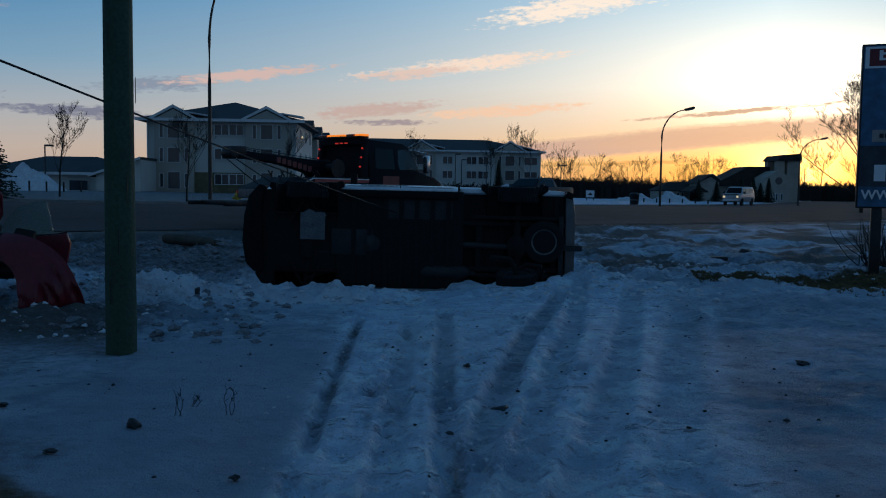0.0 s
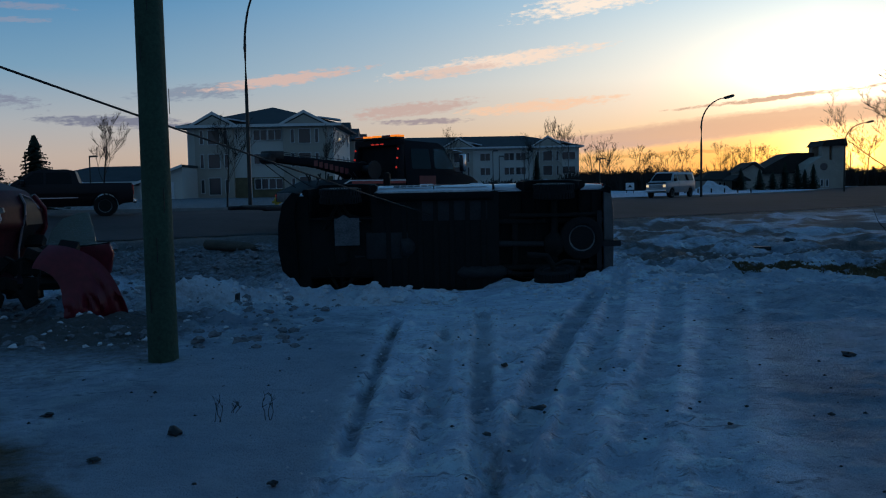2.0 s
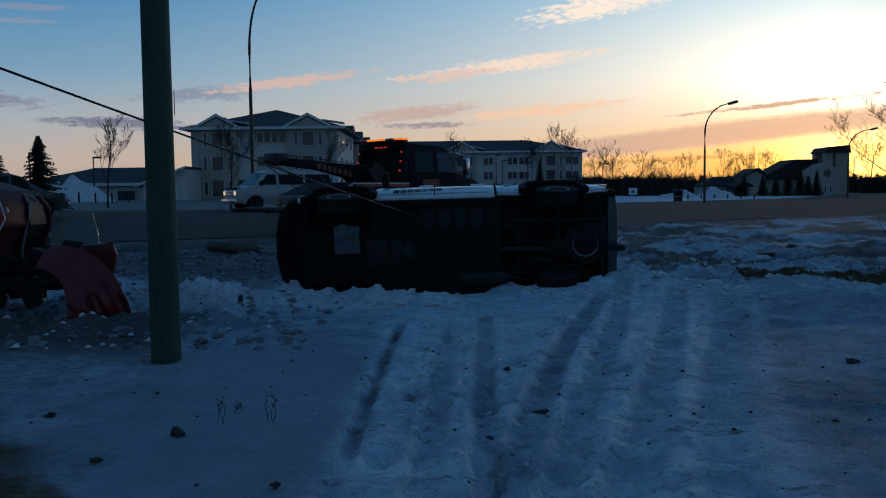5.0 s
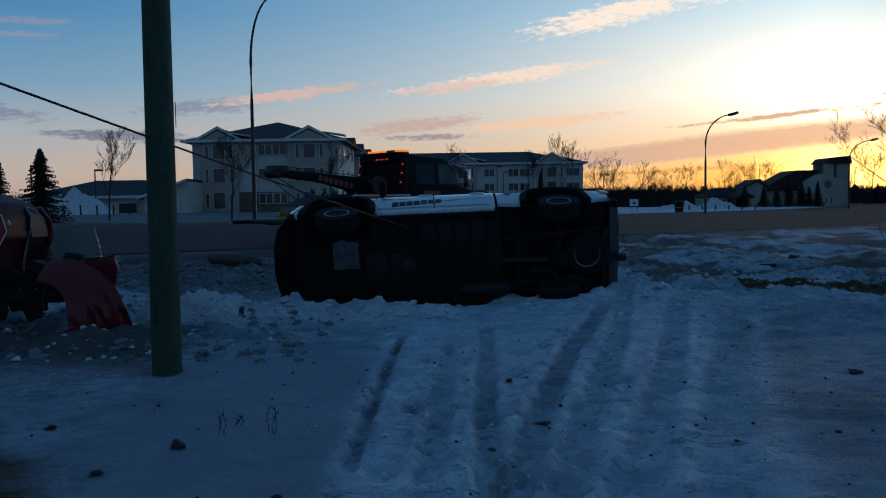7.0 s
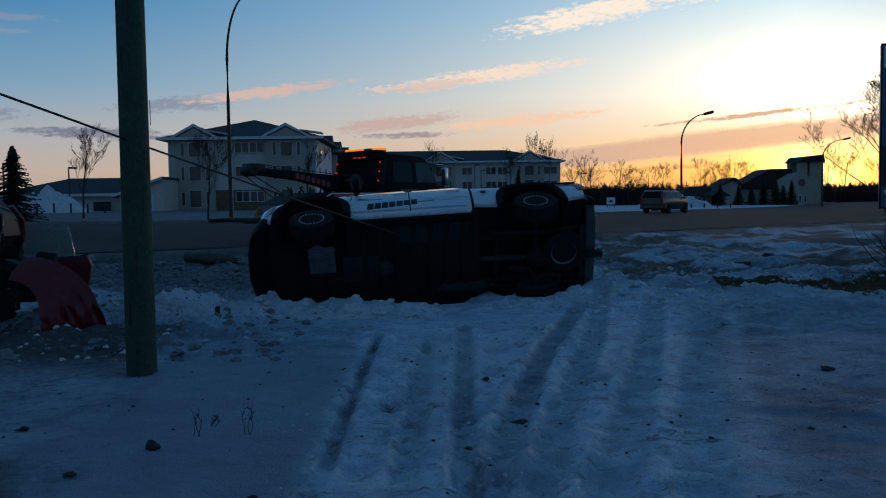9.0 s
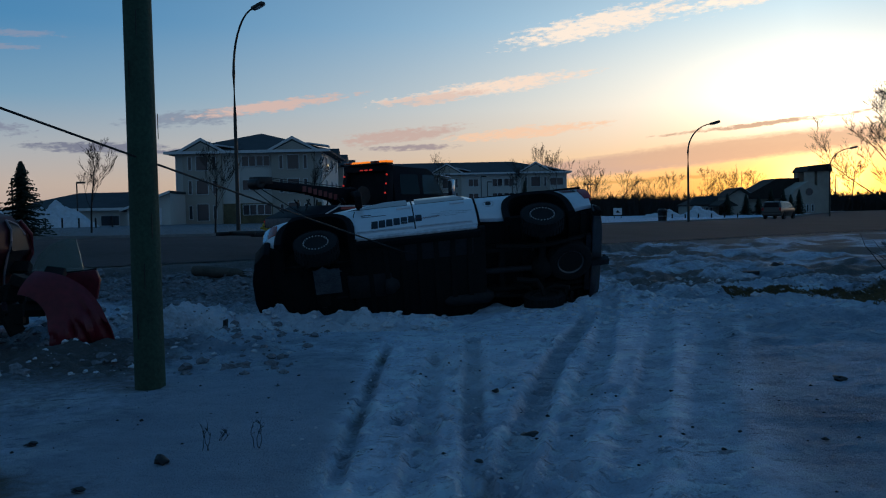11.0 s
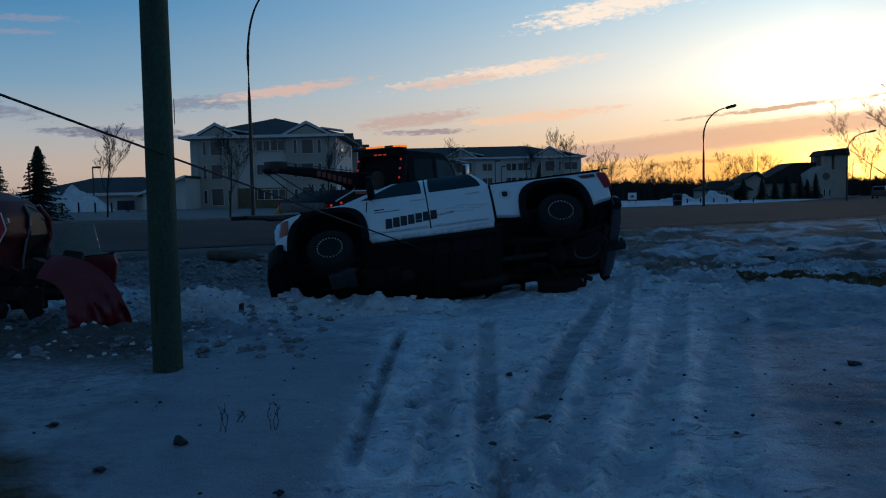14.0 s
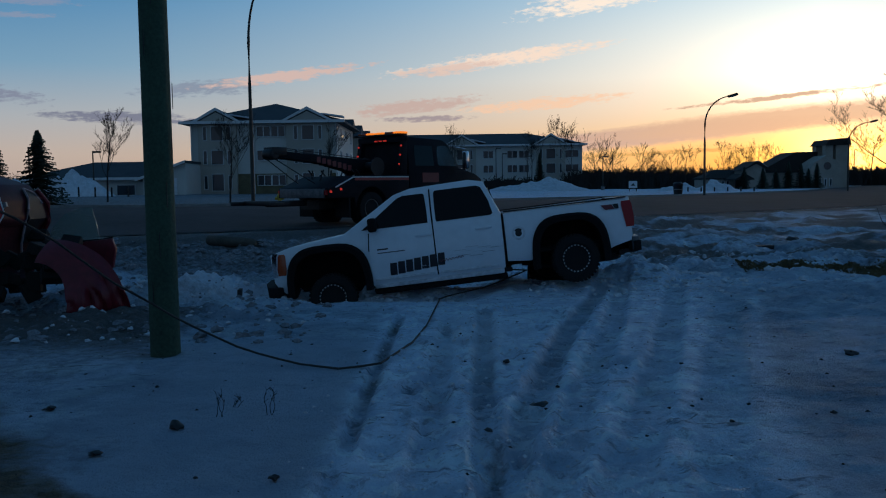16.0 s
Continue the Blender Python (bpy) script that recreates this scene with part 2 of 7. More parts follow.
SCRAPE = mat("scraped_paint", (0.42, 0.43, 0.46), 0.6, var=0.3, bump=0)
DARK_GLASS = glass("dark_tinted_glass", (0.006, 0.006, 0.007), 0.06)
DARK_GLASS.node_tree.nodes["Principled BSDF"].inputs["Specular IOR Level"].default_value = 0.18
CLEAR_GLASS = glass("green_tinted_glass", (0.24, 0.34, 0.31), 0.08, 0.42)
CAR_GLASS = glass("car_glass", (0.10, 0.13, 0.14), 0.05, 0.45)
RED_LENS = mat("red_lens", (0.36, 0.010, 0.014), 0.3, bump=0.0, coat=0.15, spec=0.3)
AMBER_LENS = mat("amber_lens", (0.40, 0.06, 0.015), 0.25, bump=0.0, coat=0.5)
LAMP_GLASS = mat("headlamp_glass", (0.5, 0.5, 0.52), 0.15, metal=0.3, bump=0.0, coat=0.5)
AMBER_LIT = mat("lit_amber_beacon", (1.0, 0.24, 0.02), 0.4, bump=0, emit=0.9)
RED_LIT = mat("lit_red_lamp", (1.0, 0.05, 0.03), 0.4, bump=0, emit=0.35)
WARM_LIT = mat("lit_headlamp", (1.0, 0.72, 0.42), 0.4, bump=0, emit=0.7)
VAN_PAINT = mat("silver_white_van_paint", (0.40, 0.42, 0.45), 0.35, var=0.1, bump=0.02, coat=0.2)
RED_PAINT = mat("dark_red_car_paint", (0.15, 0.010, 0.018), 0.42, var=0.35, scale=2, fine=12, bump=0.03, spec=0.35, coat=0.06)
# darker, duller version of the wreck's red paint, for its cabin
CABIN_PAINT = mat("dark_maroon_car_paint", (0.055, 0.008, 0.015), 0.55, var=0.4, scale=2, fine=12, bump=0.04, spec=0.15)
MAROON = mat("maroon_car_paint", (0.014, 0.006, 0.008), 0.45, var=0.2, bump=0.02, spec=0.3)
TAUPE = mat("grey_brown_car_paint", (0.06, 0.05, 0.045), 0.35, var=0.25, bump=0.02, coat=0.4)
TOW_PAINT = mat("dark_blue_truck_paint", (0.009, 0.010, 0.014), 0.7, var=0.35, bump=0.04, spec=0.15)
STEEL_DARK = mat("dark_steel", (0.03, 0.03, 0.032), 0.5, metal=0.6, var=0.4, bump=0.2)
GALV = mat("galvanised_steel", (0.22, 0.22, 0.23), 0.5, metal=0.5, var=0.3, bump=0.1)
LAMP_STEEL = mat("painted_lamp_steel", (0.05, 0.045, 0.04), 0.55, metal=0.3, var=0.3)
STRIPE_RED = mat("red_stripe", (0.35, 0.03, 0.03), 0.4, bump=0)
STRIPE_WHITE = mat("white_stripe", (0.62, 0.62, 0.64), 0.4, bump=0)
LETTER_BLACK = mat("black_decal", (0.012, 0.012, 0.018), 0.45, bump=0)
LETTER_RED = mat("dull_red_decal", (0.17, 0.018, 0.025), 0.45, bump=0)
SIGN_RED = mat("red_sign_sheeting", (0.42, 0.015, 0.02), 0.4, var=0.12, bump=0.02)
SIGN_WHITE = mat("white_sign_sheeting", (0.72, 0.72, 0.74), 0.4, var=0.1, bump=0.02)
STUCCO = mat("cream_siding", (0.60, 0.575, 0.53), 0.85, var=0.10, scale=0.35, fine=8, bump=0.2)
STUCCO_TAN = mat("tan_siding", (0.42, 0.375, 0.32), 0.85, var=0.12, scale=0.35, fine=8, bump=0.2)
STONE_BASE = mat("brown_stone_facing", (0.15, 0.125, 0.07), 0.9, var=0.35, scale=1.2, fine=6, bump=0.6)
SHINGLE = mat("dark_shingle", (0.055, 0.06, 0.065), 0.9, var=0.25, scale=0.6, fine=5, bump=0.4)
CHURCH_ROOF = mat("brown_shingle", (0.030, 0.024, 0.020), 0.9, var=0.3, scale=0.6, fine=5, bump=0.4)
CHURCH_WALL = mat("buff_brick", (0.42, 0.36, 0.30), 0.9, var=0.2, scale=0.8, fine=9, bump=0.3)
WIN_FRAME = mat("white_window_frame", (0.66, 0.66, 0.66), 0.5, var=0.1, bump=0)
WIN_GLASS = mat("window_glass", (0.03, 0.035, 0.042), 0.08, var=0.3, scale=0.3, bump=0.0, spec=0.7)
BARK = mat("bare_bark", (0.028, 0.023, 0.019), 0.9, var=0.4, scale=6, bump=0.4)
NEEDLES = mat("spruce_needles", (0.018, 0.032, 0.018), 0.85, var=0.4, scale=4, bump=0)
GRASS = mat("dead_grass", (0.14, 0.10, 0.045), 0.9, var=0.5, scale=3, fine=30, bump=0)
SNOW = mat("packed_snow", (0.60, 0.62, 0.66), 0.8, var=0.25, scale=2.2, fine=22, bump=0.5)
CLOD = mat("dirty_snow_clod", (0.20, 0.21, 0.23), 0.9, var=0.5, scale=9, fine=50, bump=0.6)
DEBRIS = mat("black_debris", (0.012, 0.012, 0.013), 0.6, var=0.4, scale=12, bump=0.3)
LOG_WOOD = mat("weathered_log", (0.085, 0.075, 0.06), 0.9, var=0.4, scale=5, bump=0.5)
HYDRANT_YELLOW = mat("yellow_paint", (0.50, 0.34, 0.03), 0.5, var=0.2)


def ground_material():
    m = bpy.data.materials.new("snowy_ground")
    m.use_nodes = True
    nt = m.node_tree
    L = nt.links.new
    b = nt.nodes["Principled BSDF"]
    geo = nt.nodes.new("ShaderNodeNewGeometry")

    def noise_(scale, detail=5, rough=0.6):
        n = nt.nodes.new("ShaderNodeTexNoise")
        n.inputs["Scale"].default_value, n.inputs["Detail"].default_value, n.inputs["Roughness"].default_value = scale, detail, rough
        L(geo.outputs["Position"], n.inputs["Vector"])
        return n.outputs["Fac"]

    def step(v, lo, hi):
        n = nt.nodes.new("ShaderNodeMapRange")
        n.inputs["From Min"].default_value, n.inputs["From Max"].default_value = lo, hi
        L(v, n.inputs["Value"])
        return n.outputs["Result"]

    def mixc(fac, a, c):
        n = nt.nodes.new("ShaderNodeMix")
        n.data_type = "RGBA"
        for key, v in (("Factor", fac), ("A", a), ("B", c)):
            if isinstance(v, tuple):
                n.inputs[key].default_value = (*v, 1)
            else:
                L(v, n.inputs[key])
        return n.outputs["Result"]

    def op(kind, a, c):
        n = nt.nodes.new("ShaderNodeMath")
        n.operation, n.use_clamp = kind, True
        for i, v in enumerate((a, c)):
            if isinstance(v, (int, float)):
                n.inputs[i].default_value = v
            else:
                L(v, n.inputs[i])
        return n.outputs[0]

    big, mid, fine, grit = noise_(0.55), noise_(2.7, 6, 0.65), noise_(9, 7, 0.72), noise_(60, 3)
    snow = mixc(step(mid, 0.40, 0.60), (0.50, 0.62, 0.77), (0.66, 0.79, 0.93))
    # crusts of clean snow with sharp rims, and crumbled edges
    snow = mixc(op("MULTIPLY", step(noise_(1.9, 4, 0.55), 0.545, 0.575), 0.75), snow, (0.76, 0.92, 1.0))
    snow = mixc(op("MULTIPLY", step(fine, 0.56, 0.60), 0.4), snow, (0.27, 0.33, 0.41))
    snow = mixc(op("MULTIPLY", step(noise_(24, 5, 0.7), 0.57, 0.60), 0.3), snow, (0.80, 0.88, 0.96))
    snow = mixc(op("MULTIPLY", step(noise_(7.5, 8, 0.78), 0.575, 0.595), 0.5), snow, (0.20, 0.26, 0.34))
    snow = mixc(op("MULTIPLY", step(noise_(4.2, 6, 0.6), 0.59, 0.605), 0.6), snow, (0.82, 0.95, 1.0))
    mp = nt.nodes.new("ShaderNodeMapping")
    mp.inputs["Scale"].default_value = (1.1, 3.2, 1.0)
    mp.inputs["Rotation"].default_value = (0, 0, 0.25)
    L(geo.outputs["Position"], mp.inputs["Vector"])
    sn = nt.nodes.new("ShaderNodeTexNoise")
    sn.inputs["Scale"].default_value, sn.inputs["Detail"].default_value, sn.inputs["Roughness"].default_value = 2.4, 8, 0.72
    L(mp.outputs["Vector"], sn.inputs["Vector"])
    scuff = op("MULTIPLY", step(sn.outputs["Fac"], 0.55, 0.60), step(noise_(3.3, 5, 0.7), 0.48, 0.58))
    snow = mixc(op("MULTIPLY", step(big, 0.48, 0.64), 0.30), snow, (0.38, 0.45, 0.55))
    od = nt.nodes.new("ShaderNodeAttribute")
    od.attribute_name = "dark_snow"
    snow = mixc(op("MULTIPLY", od.outputs["Fac"], 0.85), snow, mixc(step(mid, 0.35, 0.65), (0.088, 0.126, 0.165), (0.185, 0.245, 0.31)))
    snow = mixc(op("MULTIPLY", scuff, 0.72), snow, (0.10, 0.13, 0.18))
    at = nt.nodes.new("ShaderNodeAttribute")
    at.attribute_name = "dirt"
    # alpha: the smooth, hard-packed brownish patch
    snow = mixc(op("MULTIPLY", at.outputs["Alpha"], 0.75), snow, mixc(mid, (0.25, 0.32, 0.405), (0.36, 0.445, 0.54)))
    sp = nt.nodes.new("ShaderNodeSeparateColor")
    L(at.outputs["Color"], sp.inputs[0])
    # red: earth, grit and the pole hole's shade, green: dead grass, blue: clean fresh snow
    dirty = step(op("ADD", op("MULTIPLY", sp.outputs[0], 0.75), op("MULTIPLY", fine, 0.55)), 0.50, 0.78)
    grass = step(op("ADD", op("MULTIPLY", sp.outputs[1], 0.75), op("MULTIPLY", mid, 0.6)), 0.55, 0.75)
    col = mixc(op("MULTIPLY", sp.outputs[2], 0.8), snow, (0.74, 0.78, 0.84))
    col = mixc(dirty, col, mixc(fine, (0.045, 0.042, 0.04), (0.16, 0.155, 0.15)))
    col = mixc(grass, col, mixc(step(fine, 0.35, 0.65), (0.04, 0.034, 0.022), (0.13, 0.10, 0.055)))
    speck = step(grit, 0.70, 0.73)
    col = mixc(op("MULTIPLY", speck, 0.6), col, (0.07, 0.065, 0.06))
    L(col, b.inputs["Base Color"])
    b.inputs["Roughness"].default_value = 0.75
    b.inputs["Specular IOR Level"].default_value = 0.25
    bn, bn2 = nt.nodes.new("ShaderNodeBump"), nt.nodes.new("ShaderNodeBump")
    bn.inputs["Strength"].default_value, bn.inputs["Distance"].default_value = 1.0, 0.06
    bn2.inputs["Strength"].default_value, bn2.inputs["Distance"].default_value = 0.85, 0.02
    L(fine, bn.inputs["Height"])
    L(grit, bn2.inputs["Height"])
    L(bn.outputs["Normal"], bn2.inputs["Normal"])
    L(bn2.outputs["Normal"], b.inputs["Normal"])
    return m


# ---------------------------------------------------------------- ground and road
def sm(a, b, v):
    t = np.clip((np.asarray(v, float) - a) / (b - a), 0, 1)
    return t * t * (3 - 2 * t)


def bent(x):
    return np.maximum(x, -14) + 0.35 * np.minimum(0, x + 14)


def road_near(x):
    q = np.minimum(bent(x), 40)
    return 27.8 + 0.72 * q + 0.003 * q * q + 0.95 * (bent(x) - q)


def road_far(x):
    q = np.minimum(bent(x), 60)
    return 54.5 + 0.85 * q + 0.008 * q * q + 1.7 * (bent(x) - q)


def plane_z(x, y):
    """The level of the road and of the land past it, which falls off a little."""
    return 0.52 - 0.009 * np.clip(x, -30, 45) + 0.0012 * np.clip(y - 30, -20, 120) - 0.18 * (1 - sm(0, 15, y - road_near(x)))


def value_noise(x, y, s, seed):
    r = np.random.RandomState(seed)
    tab = r.rand(256, 256)
    u, v = x / s, y / s
    i, j = np.floor(u).astype(int), np.floor(v).astype(int)
    a, b = u - i, v - j
    a, b = a * a * (3 - 2 * a), b * b * (3 - 2 * b)
    g = lambda p, q: tab[p % 256, q % 256]
    return (g(i, j) * (1 - a) + g(i + 1, j) * a) * (1 - b) + (g(i, j + 1) * (1 - a) + g(i + 1, j + 1) * a) * b - 0.5


def rough_noise(x, y, s, seed, octaves=4, gain=0.55):
    out, a = 0.0, 1.0
    for k in range(octaves):
        out = out + a * value_noise(x + 3.7 * k, y - 1.9 * k, s, seed + k)
        s, a = s * 0.47, a * gain
    return out


PITS = [(random.Random(k).uniform(-0.75, 1.7), random.Random(k + 999).uniform(3.6, 11.2), random.Random(k + 500).uniform(0.05, 0.13), random.Random(k + 77).uniform(-0.05, 0.022)) for k in range(330)]


def lane(x, y, pts, width, y0, y1):
    """How far a place lies across a wheel track, given as (y, x) along it, in half widths; and how strongly the track shows there."""
    ys, xs = [p[0] for p in pts], [p[1] for p in pts]
    return (x - np.interp(y, ys, xs)) / width, sm(y0 - 0.4, y0 + 0.6, y) * (1 - sm(y1 - 0.8, y1 + 0.3, y))


TRACKS = [  # centre line as (y, x), half width, depth, from y, to y
    ([(2, -0.66), (5.3, -0.62), (8, -0.60), (10.6, -0.55), (12, -0.5)], 0.06, 0.055, 5.0, 10.7),
    ([(2, -0.25), (6, -0.10), (9, 0.0), (12, 0.1)], 0.10, 0.045, 3.0, 10.6),
    ([(2, 0.15), (6, 0.27), (9, 0.40), (12, 0.55)], 0.10, 0.055, 3.0, 11.3),
    ([(2, -0.15), (4, 0.2), (5.2, 0.42), (6.3, 0.66), (7.9, 1.0), (9.5, 1.38), (13, 2.4)], 0.13, 0.075, 2.5, 13.0),
    ([(2, 0.0), (5.2, 0.75), (6.3, 1.0), (7.9, 1.42), (9.5, 1.85), (13.8, 2.85)], 0.13, 0.05, 2.5, 14.0),
    ([(2, 0.25), (4.5, 0.95), (7.7, 1.96), (11.8, 3.15), (14, 3.8)], 0.16, 0.05, 3.0, 13.5),
    ([(2, 0.9), (4.5, 1.5), (7.7, 2.5), (11.8, 3.9)], 0.2, 0.022, 3.0, 12.0),
    ([(15, 4.2), (17, 6.0), (19, 8.4), (22, 12)], 0.25, 0.05, 14.5, 21),
    ([(15, 5.6), (17, 7.4), (19, 9.8), (22, 13.5)], 0.25, 0.05, 14.5, 21),
]


def ground_z(x, y):
    x, y = np.asarray(x, float), np.asarray(y, float)
    yn, yf = road_near(x), road_far(x)
    base = sm(0, 1, (y - 15.2) / np.maximum(yn - 0.4 - 15.2, 1.0)) * plane_z(x, yn)
    base = base + 0.10 * sm(2.2, 4.0, x) * sm(9, 13, y) * (1 - sm(14, 22, y))
    z = np.where(y > yn, plane_z(x, y) - 0.03, base)
    near = 1 - sm(-3.0, 0.0, y - yn)
    far = sm(0, 2, y - yf)
    # the hollow in which the pickup lies, and the bank before it
    hollow = sm(13.3, 13.8, y) * (1 - sm(15.0, 16.6, y)) * sm(-7.5, -4.5, x) * (1 - sm(-0.2, 1.3, x))
    z = z - near * 0.13 * sm(11.7, 12.2, y) * (1 - sm(12.7, 13.0, y)) * sm(-3.6, -2.8, x) * (1 - sm(0.0, 0.8, x))
    z = z - near * hollow * (0.42 + 0.12 * value_noise(x, y, 0.8, 3))
    crest = 0.20 - 0.03 * sm(-3.2, -1.6, x)
    bank = np.exp(-((y - 13.12 - 0.2 * value_noise(x, y, 2.0, 5) + 0.8 * (1 - sm(-4.2, -2.7, x))) / (0.36 + 0.14 * (1 - sm(-4.2, -2.7, x)))) ** 2) * sm(-7.5, -4.2, x) * (1 - sm(-1.0, 0.3, x))
    z = z + near * bank * (crest + 0.34 * rough_noise(x, y, 0.50, 7))
    low = np.exp(-((y - 12.9) / 0.5) ** 2) * sm(0.2, 1.4, x) * (1 - sm(2.6, 3.8, x))
    z = z + near * low * (0.05 + 0.03 * sm(1.4, 2.2, x) + 0.14 * rough_noise(x, y, 0.45, 9))
    # the heap by the pickup's tail
    z = z + near * 0.25 * np.exp(-((x - 3.05) / 0.72) ** 2 - ((y - 13.75) / 0.55) ** 2) * (1 + 0.9 * rough_noise(x, y, 0.4, 91))
    slope = sm(3.0, 4.5, x) * sm(13.8, 16.0, y) * near
    z = z + slope * 0.09 * rough_noise(x * 0.5 + 0.3 * y, (y - 0.72 * x) * 0.9, 0.8, 94, 4, 0.66)
    # lumpy snow on the far side of the yard and round the wrecks
    rough = np.clip(sm(8.2, 10.0, y) * (1 - sm(-2.6, -1.2, x)) + sm(13, 15, y) + 0.6 * sm(2.0, 4.5, x) * sm(8.5, 11, y), 0, 1) * near
    z = z + rough * (0.16 * value_noise(x, y, 0.75, 11) + 0.15 * rough_noise(x, y, 0.34, 12, 4, 0.6))
    calm = near * (1 - rough)
    z = z + calm * (0.035 * value_noise(x, y, 1.7, 14) + 0.016 * rough_noise(x, y, 0.22, 15, 4, 0.7))
    ice = near * sm(2.0, 3.2, x - 0.25 * (y - 6)) * (1 - sm(9.5, 11.5, y))
    z = z + ice * 0.05 * np.maximum(0, rough_noise(x * 0.5 + 0.2 * y, y * 1.6, 0.6, 41, 4, 0.6) - 0.05)
    for pts, w, d, y0, y1 in TRACKS:
        u, k = lane(x, y, pts, w, y0, y1)
        k = k * (0.75 + 0.5 * np.clip(value_noise(x, y, 0.6, 17) + 0.5, 0, 1))
        u = u + 0.35 * rough_noise(x, y, 0.16, 19, 3, 0.6)
        z = z - 0.75 * d * k * np.exp(-u ** 8) + 0.22 * d * k * (np.exp(-((np.abs(u) - 1.35) / 0.28) ** 2))
        z = z - 0.007 * k * np.exp(-u ** 8) * np.sin(y * 55)
    # trodden patch between the tracks
    tread = np.exp(-((x - 0.15) / 0.9) ** 2) * (1 - sm(9.5, 11.5, y)) * near
    z = z + tread * (0.030 * rough_noise(x, y, 0.26, 18, 4, 0.66))
    if x.ndim == 2:
        # footprints and kicked-up lumps
        for px, py, r, d in PITS:
            i0, i1 = np.searchsorted(x[0], (px - 3 * r, px + 3 * r))
            j0, j1 = np.searchsorted(y[:, 0], (py - 4 * r, py + 4 * r))
            gx, gy = x[j0:j1, i0:i1], y[j0:j1, i0:i1]
            q = ((gx - px) / r) ** 2 + ((gy - py) / (1.5 * r)) ** 2
            z[j0:j1, i0:i1] += d * np.exp(-q ** 2) - 0.3 * d * np.exp(-((np.sqrt(q) - 1.35) / 0.3) ** 2)
    # raised rim of snow along both edges of the road, verge humps past it
    z = z + 0.06 * np.exp(-((y - yn + 0.9) / 0.5) ** 2) * (0.5 + value_noise(x, y, 0.5, 20))
    z = z + far * (0.10 + 0.10 * value_noise(x, y, 3.0, 21)) * sm(0, 3, y - yf)
    return z


def make_ground():
    def spread(lo, hi, step, reach, grow):
        a = list(np.arange(lo, hi, step))
        d, p = step, hi
        right = []
        while p < reach:
            right.append(p)
            d *= grow
            p += d
        d, p = step, lo
        left = []
        while p > -reach:
            d *= grow
            p -= d
            left.append(p)
        return np.array(left[::-1] + a + right + [reach])
    xs = spread(-7.5, 8.0, 0.038, 3500, 1.085)
    ys = spread(3.6, 16.5, 0.036, 3500, 1.045)
    ys = ys[ys > -400]
    X, Y = np.meshgrid(xs, ys)
    Z = ground_z(X, Y)
    nx, ny = len(xs), len(ys)
    co = np.stack([X, Y, Z], -1).reshape(-1, 3)
    i = np.arange(nx * ny).reshape(ny, nx)
    quads = np.stack([i[:-1, :-1], i[:-1, 1:], i[1:, 1:], i[1:, :-1]], -1).reshape(-1, 4)
    me = bpy.data.meshes.new("ground")
    me.from_pydata(co.tolist(), [], quads.tolist())
    me.polygons.foreach_set("use_smooth", np.ones(len(quads), bool))
    # what lies on the snow: earth (with the pole hole's shade), dead grass, clean snow
    yn, yf = road_near(X), road_far(X)
    earth = 0.55 * sm(-3.6, -0.8, Y - yn) * (1 - sm(-0.2, 0.3, Y - yn)) + 0.62 * sm(14.5, 17, Y) * (1 - sm(0, 4, X)) + 0.30 * sm(16, 19, Y) * sm(0, 4, X)
    earth = earth + 0.38 * (1 - sm(-2.4, -1.5, X - 0.10 * (Y - 4))) * (1 - sm(5.2, 6.2, Y))
    # dark spot that paints the shade of the hole at the pole's foot
    earth = earth + 0.45 * np.exp(-((X + 2.72) / 0.35) ** 2 - ((Y - 8.15) / 0.3) ** 2)
    earth = earth + 0.28 * sm(8.0, 9.5, Y) * (1 - sm(11.0, 12, Y)) * (1 - sm(-0.9, -0.3, X))
    # tracks darken along their floors, more so the deeper ones
    for q, (pts, w, d, y0, y1) in enumerate(TRACKS[:7]):
        u, k = lane(X, Y, pts, w, y0, y1)
        earth = earth + (6.0 if q < 3 else 3.4) * d * k * np.exp(-u ** 4) * (0.4 + 1.2 * np.clip(value_noise(X, Y, 0.5, 31) + 0.5, 0, 1))
    earth = earth + 0.42 * (1 - sm(-3.4, -2.4, X + 0.8 * rough_noise(X, Y, 1.1, 96))) * sm(5.8, 7.5, Y) * (1 - sm(12.2, 13.2, Y))
    # brown slush thrown over the slope up to the road, in streaks along it
    slush = rough_noise(X * 0.45 + 0.3 * Y, (Y - 0.72 * X) * 0.9, 0.9, 93, 4, 0.62)
    earth = earth + np.clip(0.20 + 1.1 * slush, 0, 0.6) * sm(2.4, 4.2, X) * sm(13.6, 16.5, Y) * (1 - sm(-0.5, 0.2, Y - yn))
    u, k = lane(X, Y, [(9, 3.4), (11, 4.9), (13, 6.6), (16, 10)], 1.4, 9.4, 14.6)
    wide = 0.35 + 0.26 * np.clip(X - 5, 0, 6)
    grass = 1.25 * np.exp(-((Y - 14.45 + 0.12 * (X - 6) + 1.5 * value_noise(X, Y, 1.3, 71)) / wide) ** 2) * sm(4.6, 6.0, X) * (1 - sm(12, 16, X))
    grass = grass + 0.57 * (1 - sm(-2.2, -1.5, X + 0.7 * (Y - 4.4) + 0.9 * value_noise(X, Y, 0.8, 72))) * (1 - sm(6.2, 7.0, Y)) * sm(2, 3, Y)
    grass = grass + 0.55 * sm(60, 160, Y - yf)
    clean = np.exp(-((Y - 12.5) / 0.6) ** 2) * sm(-4.6, -3.6, X) * (1 - sm(-1.2, 0.2, X)) + 0.15 * sm(0, 1, Y - yf - 0.5) * (value_noise(X, Y, 4, 33) > -0.05)
